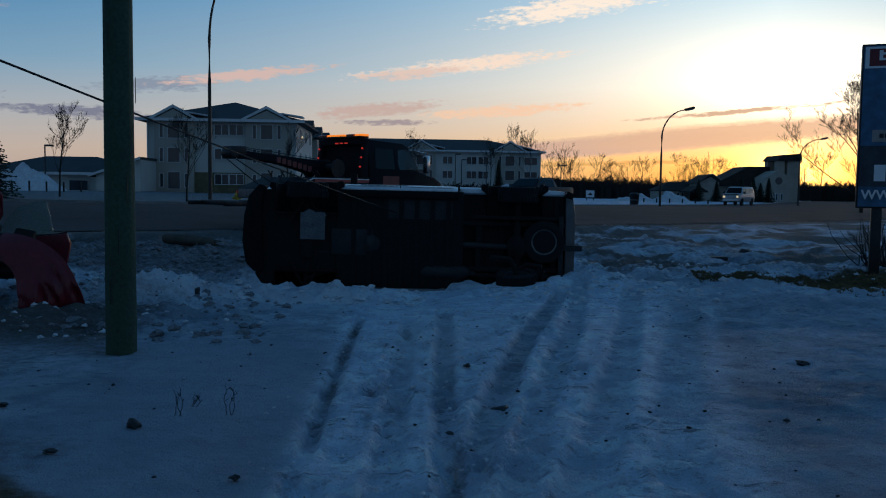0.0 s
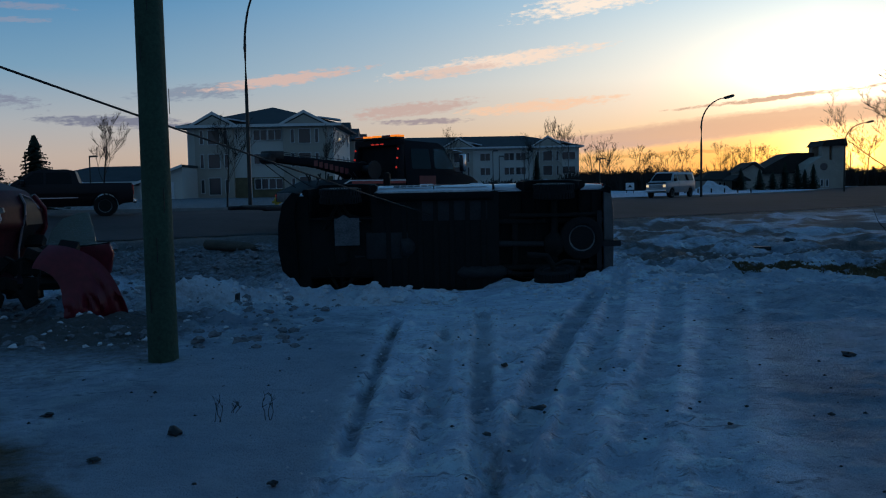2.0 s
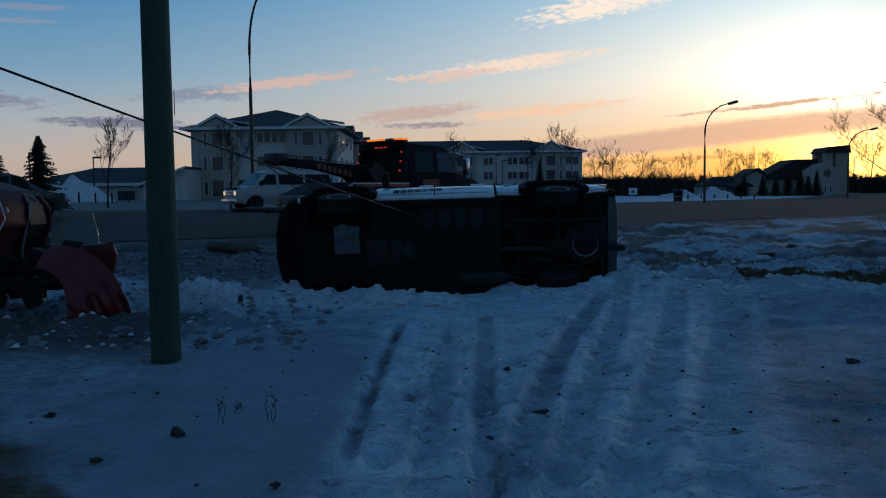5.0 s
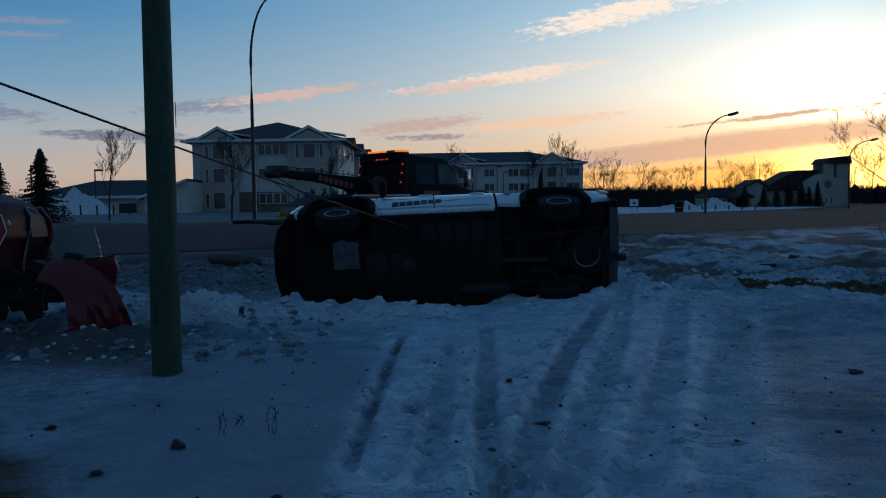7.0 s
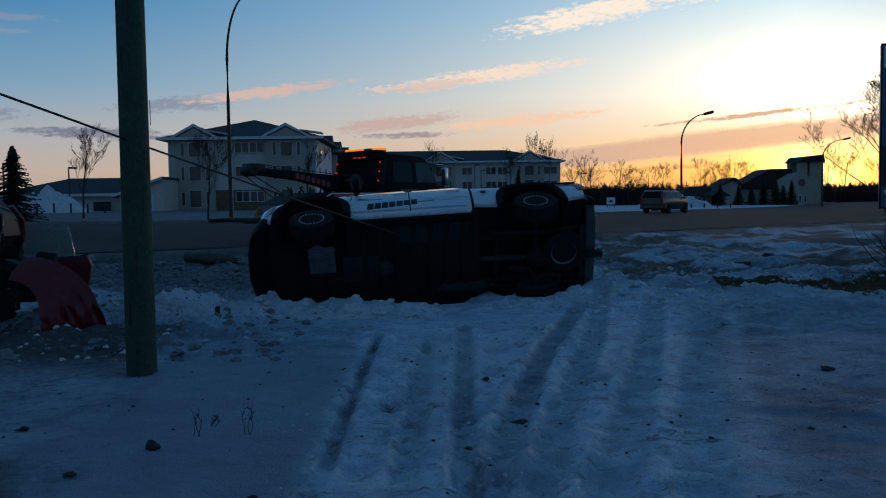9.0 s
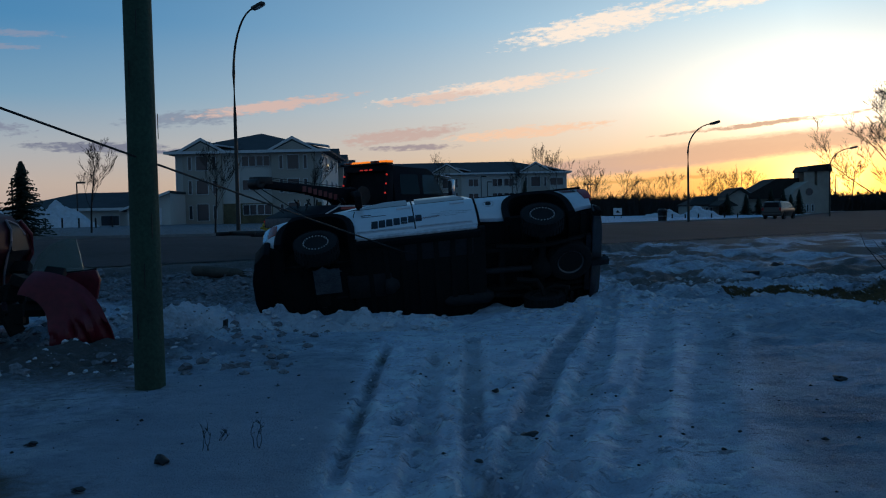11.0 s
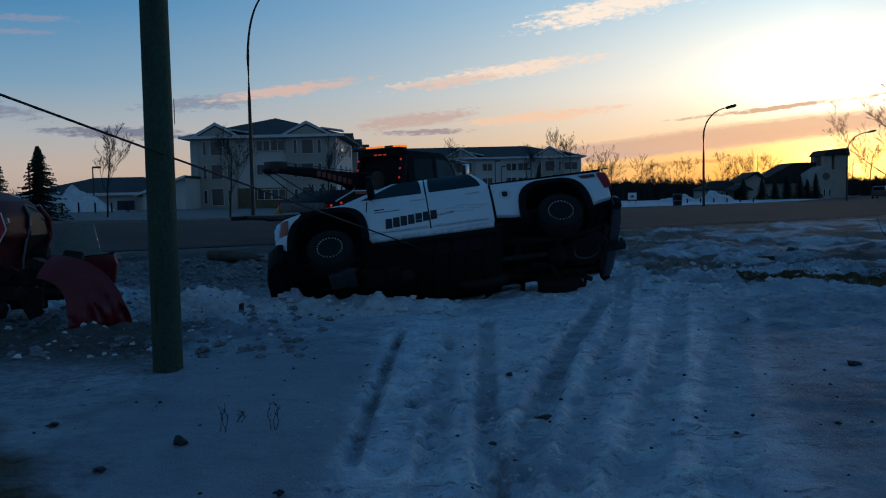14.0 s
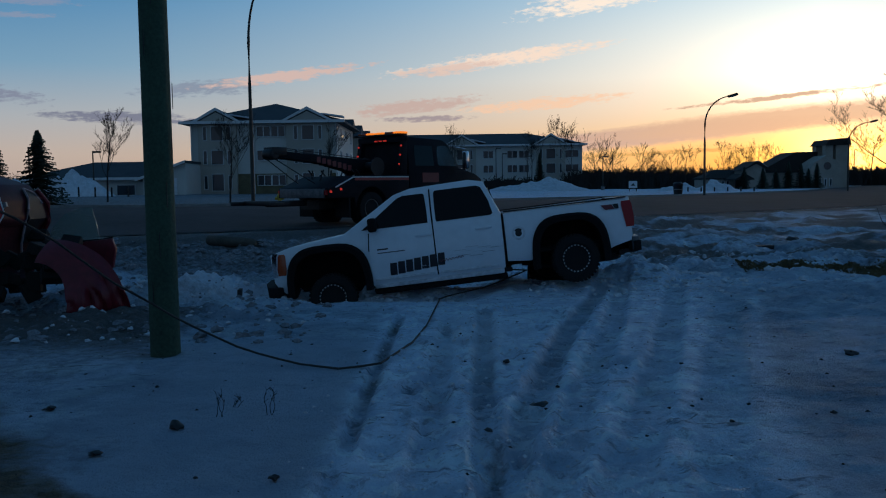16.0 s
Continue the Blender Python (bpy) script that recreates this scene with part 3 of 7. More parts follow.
    clean = clean + 0.7 * np.exp(-((X - 0.35) / 0.55) ** 2 - ((Y - 9.2) / 1.6) ** 2)
    dark_snow = (1 - sm(-0.95, -0.55, X + 0.05 * rough_noise(X, Y, 0.5, 51))) * (1 - 0.6 * sm(10.6, 12.0, Y)) + 1.05 * sm(1.6, 2.6, X - 0.22 * (Y - 5)) * (1 - 0.6 * sm(11, 13, Y))
    dark_snow = np.clip(dark_snow * (0.75 + 0.5 * rough_noise(X, Y, 1.1, 52)), 0, 1) * (1 - sm(-1, 0, Y - yn)) + 0.25 * sm(0, 1, Y - yf)
    # darker snow on the track floors, lighter strips beside them
    for pts, w, d, y0, y1 in TRACKS:
        u, k = lane(X, Y, pts, w, y0, y1)
        u = u + 0.35 * rough_noise(X, Y, 0.16, 19, 3, 0.6)
        dark_snow = np.maximum(dark_snow, (0.70 if d > 0.052 else 0.34) * (0.35 + 0.65 * sm(4.6, 7.0, Y)) * k * np.exp(-(u / 1.05) ** 8) * (0.7 + 0.6 * (value_noise(X, Y, 0.4, 61) + 0.5)))
        dark_snow = dark_snow * (1 - 0.45 * k * np.exp(-((np.abs(u) - 1.8) / 0.55) ** 2))
    dark_snow = np.maximum(dark_snow, 0.75 * sm(2.8, 4.2, X) * sm(12.5, 14.5, Y) * (1 - sm(-1, 0, Y - yn)) * (0.6 + 1.1 * rough_noise(X, Y * 2, 1.6, 62)))
    ol = me.attributes.new("dark_snow", "FLOAT", "POINT")
    ol.data.foreach_set("value", dark_snow.ravel().astype(np.float32))
    packed = sm(-2.9, -2.1, X + 0.5 * value_noise(X, Y, 0.9, 81)) * (1 - sm(-0.85, -0.65, X)) * (1 - sm(8.2, 9.0, Y + 0.8 * value_noise(X, Y, 0.8, 82)))
    col = np.stack([np.clip(earth, 0, 1), np.clip(grass, 0, 1), np.clip(clean, 0, 1), packed], -1).reshape(-1, 4)
    at = me.color_attributes.new("dirt", "FLOAT_COLOR", "POINT")
    at.data.foreach_set("color", col.ravel().astype(np.float32))
    me.materials.append(ground_material())
    tagged(new("ground", me), "trampled blue-grey snow with wheel tracks and patches of dead grass", "ground", kind="structure")


def make_road():
    asphalt = mat("wet_salted_asphalt", (0.055, 0.056, 0.06), 0.92, var=0.3, scale=0.35, fine=6, bump=0.15, spec=0.1)
    xs = np.concatenate([np.arange(-60, 60, 1.5), np.arange(60, 400, 10.0)])
    bm = bmesh.new()
    rows = []
    for x in xs:
        a, b = float(road_near(x)), float(road_far(x))
        row = []
        for k in range(9):
            y = a + (b - a) * k / 8
            row.append(bm.verts.new((x, y, float(plane_z(x, y)) + 0.02 + 0.10 * (1 - ((k - 4) / 4) ** 2))))
        rows.append(row)
    for r, s in zip(rows, rows[1:]):
        for k in range(8):
            bm.faces.new((r[k], s[k], s[k + 1], r[k + 1]))
    solid("road", bm, asphalt, "wide grey asphalt road, damp and salt-stained", "road", kind="structure")
    # far kerb
    bm = bmesh.new()
    prev = None
    for x in xs:
        b = float(road_far(x))
        z = float(plane_z(x, b))
        ring = [bm.verts.new(p) for p in ((x, b - 0.02, z - 0.1), (x, b - 0.02, z + 0.15), (x, b + 0.16, z + 0.15), (x, b + 0.16, z - 0.1))]
        if prev:
            for k in range(3):
                bm.faces.new((prev[k], ring[k], ring[k + 1], prev[k + 1]))
        prev = ring
    solid("kerb", bm, mat("kerb_concrete", (0.26, 0.25, 0.24), 0.85, var=0.25), "pale concrete kerb with snow on it", "kerb", kind="structure")


make_ground()
make_road()


# ---------------------------------------------------------------- wooden pole
def make_pole():
    ob = thing("utility_pole", "greenish treated wooden utility pole standing in snow", "utility pole", pose(-2.715, 8.22, -0.3))
    bm = bmesh.new()
    rings = [(0, 0.150), (0.3, 0.142), (2.5, 0.134), (5, 0.128), (9.3, 0.122)]
    spin(bm, [(h, r) for h, r in rings], 32, "z")
    for v in bm.verts:
        a = math.atan2(v.co.y, v.co.x)
        k = 1 + 0.012 * math.sin(7 * a) + 0.008 * math.sin(19 * a + 1)
        v.co.x *= k
        v.co.y *= k
    part("shaft", bm, WOOD_POLE, ob)
    for k in range(9):
        bm = bmesh.new()
        a, h = -1.9 + 0.55 * (k % 5), 0.9 + 0.47 * k
        r = 0.15
        p0 = Vector((r * math.cos(a), r * math.sin(a), h))
        box(bm, -0.003, 0.003, -0.003, 0.003, -0.12, 0.12, Matrix.Translation(p0))
        part("drying_crack", bm, DEBRIS, ob, "dark drying cracks in the wood")


make_pole()

# ---------------------------------------------------------------- vehicles
def arch(cx, cz, r, n=10, a0=180, a1=0):
    return [(cx + r * math.cos(radians(a0 + (a1 - a0) * k / n)), cz + r * math.sin(radians(a0 + (a1 - a0) * k / n))) for k in range(n + 1)]


def half_width(z, table):
    return float(np.interp(z, [t[0] for t in table], [t[1] for t in table]))


def shell(outline, table, levels, bevel=0.03, y0=None, y1=None, plan=None):
    """A car body: a side outline pushed across, cut at some heights, and narrowed by the table of half widths. plan: the same along x."""
    bm = bmesh.new()
    prism(bm, outline, -1 if y0 is None else y0, 1 if y1 is None else y1)
    cuts = [((0, 0, z), (0, 0, 1)) for z in levels] + [((x, 0, 0), (1, 0, 0)) for x in ([p[0] for p in plan[1:-1]] if plan else [])]
    for co, no in cuts:
        bmesh.ops.bisect_plane(bm, geom=bm.verts[:] + bm.edges[:] + bm.faces[:], plane_co=co, plane_no=no)
    for v in bm.verts:
        k = half_width(v.co.z, table) * (half_width(v.co.x, plan) if plan else 1)
        v.co.y *= k
    if bevel:
        soften(bm, bevel)
    return bm


def panel(rows, table, side, proud=0.006, thick=0.02, plan=None, bevel=0.006):
    """A skin on the side of a body. rows: (z, x from, x to), from below upwards."""
    bm = bmesh.new()
    n = 5
    sheets = []
    for d in (proud, proud - thick):
        grid = []
        for z, xa, xb in rows:
            row = []
            for k in range(n):
                x = xa + (xb - xa) * k / (n - 1)
                y = half_width(z, table) * (half_width(x, plan) if plan else 1) + d
                row.append(bm.verts.new((x, side * y, z)))
            grid.append(row)
        sheets.append(grid)
    a, b = sheets
    m = len(rows)
    for g in (a, b):
        for i in range(m - 1):
            for k in range(n - 1):
                bm.faces.new((g[i][k], g[i][k + 1], g[i + 1][k + 1], g[i + 1][k]))
    ring = [(0, k) for k in range(n)] + [(i, n - 1) for i in range(1, m)] + [(m - 1, k) for k in range(n - 2, -1, -1)] + [(i, 0) for i in range(m - 2, 0, -1)]
    for p, q in zip(ring, ring[1:] + ring[:1]):
        bm.faces.new((a[p[0]][p[1]], a[q[0]][q[1]], b[q[0]][q[1]], b[p[0]][p[1]]))
    return bm


BOLT = mat("bright_bolt", (0.55, 0.55, 0.57), 0.4, metal=0.2, var=0.1, bump=0)


def tyre_mesh(r, w, rim_r):
    bm = bmesh.new()
    h = w / 2
    spin(bm, [(-h * 0.7, rim_r), (-h * 0.95, rim_r + 0.03), (-h, r * 0.86), (-h * 0.86, r * 0.965), (-h * 0.5, r * 0.985), (h * 0.5, r * 0.985), (h * 0.86, r * 0.965), (h, r * 0.86), (h * 0.95, rim_r + 0.03), (h * 0.7, rim_r)], 40)
    return bm


def lug_mesh(r, w, lugs=36):
    bm = bmesh.new()
    h = w / 2
    for k in range(lugs):
        for s in (-1, 1):
            a = 2 * math.pi * (k + 0.25 * s) / lugs
            box(bm, -0.018, 0.018, s * h * 0.18 if s > 0 else -h * 0.9, h * 0.9 if s > 0 else -h * 0.18, -0.012, 0.012,
                pose(r * 0.992 * math.cos(a), 0, r * 0.992 * math.sin(a)) @ Matrix.Rotation(math.pi / 2 - a, 4, "Y"))
    return bm


def rim_mesh(rim_r, w, side, spokes=8, dish=0.03):
    bm = bmesh.new()
    h = w / 2
    spin(bm, [(side * h * 0.62, rim_r * 0.86), (side * h * 0.80, rim_r * 0.95), (side * h * 0.84, rim_r), (side * h * 0.60, rim_r * 1.01), (-side * h * 0.5, rim_r), (-side * h * 0.5, rim_r * 0.8)], 36)
    for k in range(spokes):
        a = 2 * math.pi * k / spokes
        m = Matrix.Rotation(a, 4, "Y")
        v = box(bm, -rim_r * 0.10, rim_r * 0.10, -0.02, 0.02, rim_r * 0.16, rim_r * 0.93, m)
        for q in v:
            q.co.y += side * (h * 0.62 - dish)
    spin(bm, [(side * (h * 0.62 - 0.06), rim_r * 0.26), (side * (h * 0.66), rim_r * 0.22), (side * h * 0.68, rim_r * 0.12)], 20)
    return bm


def wheel(parent, x, y, z, r, w, rim_r, side, rim_mat=RIM, bolts=0, spokes=8, name="wheel"):
    wh = part(name, tyre_mesh(r, w, rim_r), RUBBER, parent, m=pose(x, y, z))
    tagged(part("tread", lug_mesh(r, w), RUBBER, wh), kind="stuff")
    part("rim", rim_mesh(rim_r, w, side, spokes), rim_mat, wh)
    if bolts:
        bm = bmesh.new()
        bmesh.ops.create_icosphere(bm, subdivisions=1, radius=0.0125)
        first = part("bead_bolt", bm, BOLT, wh, m=pose(rim_r * 0.96, side * w * 0.43, 0))
        for k in range(1, bolts):
            a = 2 * math.pi * k / bolts
            again(first, pose(rim_r * 0.96 * math.cos(a), side * w * 0.43, rim_r * 0.96 * math.sin(a)))
    return wh


# ---- the white pickup that is rolled back on to its wheels
PICKUP_SIDE = [(0.30, 0.90), (0.45, 0.97), (0.62, 1.02), (0.95, 1.02), (1.22, 0.97), (1.45, 0.89), (1.68, 0.81), (1.79, 0.70)]
PICKUP_PLAN = [(-2.85, 0.95), (-2.5, 0.985), (-1.5, 1.0), (1.4, 1.0), (2.1, 0.985), (2.45, 0.93), (2.66, 0.80)]


def square_arch(cx, cz, a, b, n=12, e=0.62):
    """A wheel opening with a flat top and rounded corners, from back to front."""
    out = []
    for k in range(n + 1):
        t = math.pi * (1 - k / n)
        c, q = math.cos(t), max(math.sin(t), 0.0)
        out.append((cx + a * math.copysign(abs(c) ** e, c), cz + b * q ** e))
    return out


def make_pickup():
    ob = thing("white_pickup", "white crew-cab pickup truck with black wheel flares and scuffed doors", "pickup truck")
    T, P = PICKUP_SIDE, PICKUP_PLAN
    lev = [0.45, 0.62, 0.95, 1.1, 1.22, 1.45]
    front = [(-0.82, 0.44), (1.12, 0.40)] + square_arch(1.77, 0.42, 0.56, 0.60)
    front += [(2.50, 0.46), (2.60, 0.62), (2.62, 0.96), (2.55, 1.05), (2.30, 1.12), (1.66, 1.19), (1.50, 1.205)]
    front += [(0.70, 1.70), (0.46, 1.765), (-0.42, 1.79), (-0.64, 1.74), (-0.84, 1.24)]
    bm = shell(front, T, lev, 0.028, plan=P)
    part("body", bm, WHITE_PAINT, ob)
    # load bed: two sides, tailgate, floor, bulkhead
    rear = [(-2.70, 0.62), (-2.46, 0.56)] + square_arch(-1.80, 0.50, 0.50, 0.54) + [(-1.16, 0.50), (-0.86, 0.53), (-0.87, 1.228), (-2.66, 1.248), (-2.74, 1.19)]
    for s in (1, -1):
        bm = bmesh.new()
        prism(bm, rear, 0.93, 1.0)
        for z in lev:
            bmesh.ops.bisect_plane(bm, geom=bm.verts[:] + bm.edges[:] + bm.faces[:], plane_co=(0, 0, z), plane_no=(0, 0, 1))
        for v in bm.verts:
            v.co.y *= s * half_width(v.co.z, T) * half_width(v.co.x, P)
        soften(bm, 0.014)
        part("bed_side", bm, WHITE_PAINT, ob)
        bm = bmesh.new()
        box(bm, -2.68, -0.88, s * 0.88, s * 0.965, 1.245, 1.262)
        soften(bm, 0.006)
        part("bed_rail_cap", bm, BLACK_TRIM, ob)
    bm = bmesh.new()
    box(bm, -2.76, -2.70, -0.80, 0.80, 0.64, 1.25)
    box(bm, -2.768, -2.756, -0.6, 0.6, 0.78, 1.12)
    soften(bm, 0.015)
    part("tailgate", bm, WHITE_PAINT, ob)
    bm = bmesh.new()
    box(bm, -2.70, -0.88, -0.90, 0.90, 0.62, 0.66)
    for k in range(9):
        box(bm, -2.68, -0.9, -0.8 + 0.2 * k - 0.03, -0.8 + 0.2 * k + 0.03, 0.66, 0.672)
    box(bm, -0.92, -0.87, -0.90, 0.90, 0.66, 1.22)
    part("bed_floor", bm, BLACK_TRIM, ob)
    # doors, with gaps round them, handles and windows
    for s in (1, -1):
        for rows, win, hx in (
            ([(0.47, 1.13, 0.185), (0.62, 1.13, 0.185), (0.95, 1.13, 0.185), (1.20, 1.10, 0.185)], [(1.235, 1.22, 0.24), (1.45, 0.92, 0.24), (1.64, 0.66, 0.25), (1.67, 0.58, 0.27)], 0.32),
            ([(0.47, 0.165, -0.76), (0.62, 0.165, -0.78), (0.95, 0.165, -0.80), (1.20, 0.165, -0.80)], [(1.235, 0.11, -0.68), (1.26, 0.12, -0.72), (1.45, 0.12, -0.68), (1.66, 0.11, -0.59), (1.69, 0.08, -0.52)], -0.56),
        ):
            door = part("door", panel(rows, T, s, 0.008, 0.02, P), WHITE_PAINT, ob)
            part("window", panel(win, T, s, 0.007, 0.02, P), DARK_GLASS, door)
            bm = bmesh.new()
            y = s * (half_width(1.06, T) + 0.012)
            box(bm, hx - 0.12, hx + 0.12, y - 0.012, y + 0.028, 1.045, 1.085)
            soften(bm, 0.012)
            part("handle", bm, WHITE_PAINT, door)
            bm = bmesh.new()
            yy = half_width(0.53, T) + 0.006
            box(bm, rows[0][2] + 0.03, rows[0][1] - 0.03, s * yy - 0.004, s * yy + 0.006, 0.475, 0.51)
            soften(bm, 0.004)
            part("side_moulding", bm, DIRTY_WHITE, door)
        # gap between cab and load bed, and between the doors
        bm = panel([(0.46, -0.83, -0.86), (0.62, -0.83, -0.86), (0.95, -0.83, -0.86), (1.22, -0.835, -0.865)], T, s, 0.004, 0.02, P)
        part("panel_gap", bm, BLACK_TRIM, ob)
        bm = panel([(0.46, 0.187, 0.163), (0.62, 0.187, 0.163), (0.95, 0.187, 0.163), (1.22, 0.187, 0.163), (1.45, 0.187, 0.163), (1.72, 0.18, 0.16)], T, s, 0.003, 0.02, P)
        part("door_gap", bm, BLACK_TRIM, ob)
        bm = panel([(0.46, 1.155, 1.137), (0.95, 1.15, 1.135), (1.18, 1.13, 1.115)], T, s, 0.003, 0.02, P)
        part("door_gap", bm, BLACK_TRIM, ob)
        # sill with scuffs
        bm = bmesh.new()
        box(bm, -0.80, 1.12, s * 0.86, s * 0.955, 0.36, 0.45)
        soften(bm, 0.02)
        part("sill", bm, DIRTY_WHITE, ob, "scraped dirty white sill")
        bm = bmesh.new()
        box(bm, -0.84, 1.14, s * 0.80, s * 0.925, 0.27, 0.37)
        soften(bm, 0.03)
        part("rocker", bm, BLACK_TRIM, ob)
        # wheel flares
        for cx, cz, ra, rb in ((1.77, 0.42, 0.55, 0.595), (-1.80, 0.42, 0.49, 0.615)):
            inner, mid_, outer = (square_arch(cx, cz - 0.06, ra + d, rb + 0.06 + d, 20) for d in (-0.02, 0.05, 0.085))
            bm = bmesh.new()
            rings = []
            for p, q, w in zip(inner, mid_, outer):
                sec = ((p, 0.88), (p, 1.06), (q, 1.072), (w, 1.045), (w, 0.975), (p, 0.90))
                rings.append([bm.verts.new((v[0], s * yy * (0.95 if v[0] > 2.2 else 1), v[1])) for v, yy in sec])
            for p, q in zip(rings, rings[1:]):
                for k in range(6):
                    bm.faces.new((p[k], p[(k + 1) % 6], q[(k + 1) % 6], q[k]))
            bm.faces.new(rings[0])
            bm.faces.new(rings[-1][::-1])
            part("wheel_flare", bm, BLACK_TRIM, ob)
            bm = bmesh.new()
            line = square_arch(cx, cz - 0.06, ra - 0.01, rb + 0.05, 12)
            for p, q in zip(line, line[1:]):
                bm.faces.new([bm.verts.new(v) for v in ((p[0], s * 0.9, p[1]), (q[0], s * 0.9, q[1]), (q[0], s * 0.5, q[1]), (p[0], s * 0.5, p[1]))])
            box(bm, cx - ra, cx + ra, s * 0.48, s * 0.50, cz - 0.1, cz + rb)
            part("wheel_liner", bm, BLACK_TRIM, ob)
        # headlamp, corner lamp, mirror, tail lamp
        bm = panel([(0.72, 2.52, 2.40), (0.80, 2.53, 2.38), (1.00, 2.50, 2.38), (1.03, 2.48, 2.40)], T, s, 0.012, 0.05, P)
        part("corner_lamp", bm, AMBER_LENS, ob, "amber corner lamp")
        part("side_lamp_trim", panel([(0.70, 2.61, 2.54), (0.80, 2.615, 2.545), (1.00, 2.60, 2.52), (1.05, 2.58, 2.50)], T, s, 0.010, 0.03, P), CHROME, ob)
        bm = bmesh.new()
        box(bm, 2.56, 2.635, s * 0.42, s * 0.80, 0.80, 1.03)
        soften(bm, 0.015)
        part("headlamp", bm, LAMP_GLASS, ob)
        mi = bmesh.new()
        box(mi, 0.98, 1.10, s * 1.00, s * 1.25, 1.20, 1.40)
        soften(mi, 0.035, seg=3)
        pipe(mi, [(1.06, s * 0.94, 1.24), (1.05, s * 1.05, 1.25)], 0.03)
        part("mirror", mi, BLACK_TRIM, ob)
        bm = panel([(0.82, -2.64, -2.755), (0.95, -2.62, -2.765), (1.15, -2.60, -2.755), (1.20, -2.61, -2.74)], T, s, 0.010, 0.06, P)
        part("tail_lamp", bm, RED_LENS, ob)
        # pieces of the off-road decal by the tail lamp
        bm = panel([(1.10, -2.36, -2.50), (1.17, -2.30, -2.46)], T, s, 0.003, 0.004, P)
        part("decal", bm, LETTER_RED, ob, "small red slanted decal")
        bm = panel([(1.10, -2.51, -2.56), (1.17, -2.47, -2.56)], T, s, 0.003, 0.004, P)
        part("decal", bm, UNDER_GREY, ob, "small grey decal")
        # large black lettering on the doors, drawn as plain slanted blocks, and a red scrawl
        for k in range(7):
            a = 0.87 - 0.118 * k
            up = 0.0105 * k
            w = 0.124
            bm = panel([(0.535 + up, a, a - w * 0.84), (0.62 + up, a - 0.006, a - w * 0.88), (0.715 + up, a - 0.014, a - w * 0.90)], T, s, 0.014, 0.003, P)
            part("lettering_block", bm, LETTER_BLACK, ob, "bold black lettering block on the doors")
        bm = bmesh.new()
        pts = []
        for k in range(34):
            x = 0.14 - 0.011 * k
            z = 0.655 + 0.0010 * k + 0.017 * math.sin(k * 1.45) * (1.5 if k in (0, 1, 2, 30, 31) else 1)
            pts.append((x, s * (half_width(z, T) + 0.014), z))
        pipe(bm, pts, 0.0042, 5)
        part("script_stroke", bm, LETTER_RED, ob, "red script stroke across the lettering")
        bm = panel([(0.87, 1.02, 0.62), (0.885, 1.02, 0.62)], T, s, 0.0115, 0.003, P)
        part("badge", bm, PLATE, ob)
        bm = panel([(0.92, 1.02, 0.86), (0.94, 1.02, 0.86)], T, s, 0.0115, 0.003, P)
        part("badge", bm, LETTER_BLACK, ob)
        # scuffs left by the slide
        bm = bmesh.new()
        for k in range(11):
            x = -0.1 - 0.06 * k
            z = 0.72 + 0.05 * math.sin(k * 2.1) + 0.012 * (k % 5)
            y = s * (half_width(z, T) + 0.0095)
            box(bm, x - 0.11, x + 0.08, y - 0.001, y + 0.001, z, z + 0.003 + 0.003 * (k % 3))
        part("scuff", bm, SCRAPE, ob, "grey scrape marks on the rear door")
    # open fuel filler
    for s in (1,):
        bm = bmesh.new()
        spin(bm, [(1.015, 0.095), (1.026, 0.10), (1.026, 0.072), (1.0, 0.07)], 24, "y", (-1.06, 0, 0.92))
        part("filler_ring", bm, DIRTY_WHITE, ob)
        bm = bmesh.new()
        spin(bm, [(1.0, 0.075), (1.018, 0.07), (1.022, 0.03)], 20, "y", (-1.06, 0, 0.92))
        part("filler_hole", bm, DEBRIS, ob, "dark open fuel filler")
    # windscreen and rear window
    for q in (((1.47, 1.225), (0.71, 1.695)), ((-0.852, 1.26), (-0.68, 1.66))):
        bm = bmesh.new()
        (xa, za), (xb, zb) = q
        nx, nz = zb - za, -(xb - xa)
        ln = math.hypot(nx, nz)
        k = 1 if xa > 0 else -1
        nx, nz = k * abs(nx) / ln * 0.006, abs(nz) / ln * 0.006
        wa, wb = half_width(za, T) * 0.90, half_width(zb, T) * 0.90
        vs = []
        for d in (1.0, -1.5):
            vs.append([bm.verts.new((x + nx * d, y, z + nz * d)) for x, y, z in ((xa - 0.06 * k, -wa, za + 0.03), (xa - 0.06 * k, wa, za + 0.03), (xb + 0.03 * k, wb, zb - 0.02), (xb + 0.03 * k, -wb, zb - 0.02))])
        bm.faces.new(vs[0])
        bm.faces.new(vs[1][::-1])
        for i in range(4):
            bm.faces.new((vs[0][i], vs[0][(i + 1) % 4], vs[1][(i + 1) % 4], vs[1][i]))
        part("windscreen" if k > 0 else "rear_window", bm, DARK_GLASS, ob)
    # grille, damaged front bumper, rear bumper with hitch
    bm = bmesh.new()
    box(bm, 2.58, 2.65, -0.44, 0.44, 0.68, 1.03)
    for k in range(4):
        box(bm, 2.645, 2.665, -0.42, 0.42, 0.71 + 0.085 * k, 0.74 + 0.085 * k)
    soften(bm, 0.008)
    part("grille", bm, CHROME, ob)
    bm = bmesh.new()
    prism(bm, [(2.50, -0.52), (2.64, -0.50), (2.78, -0.36), (2.84, 0), (2.80, 0.45), (2.68, 0.78), (2.48, 0.98), (2.40, 0.96), (2.5, 0.6), (2.5, -0.5)], 0.26, 0.62, "z")
    for v in bm.verts:
        if v.co.y > 0.3:
            v.co.z -= 0.12 * (v.co.y - 0.3)
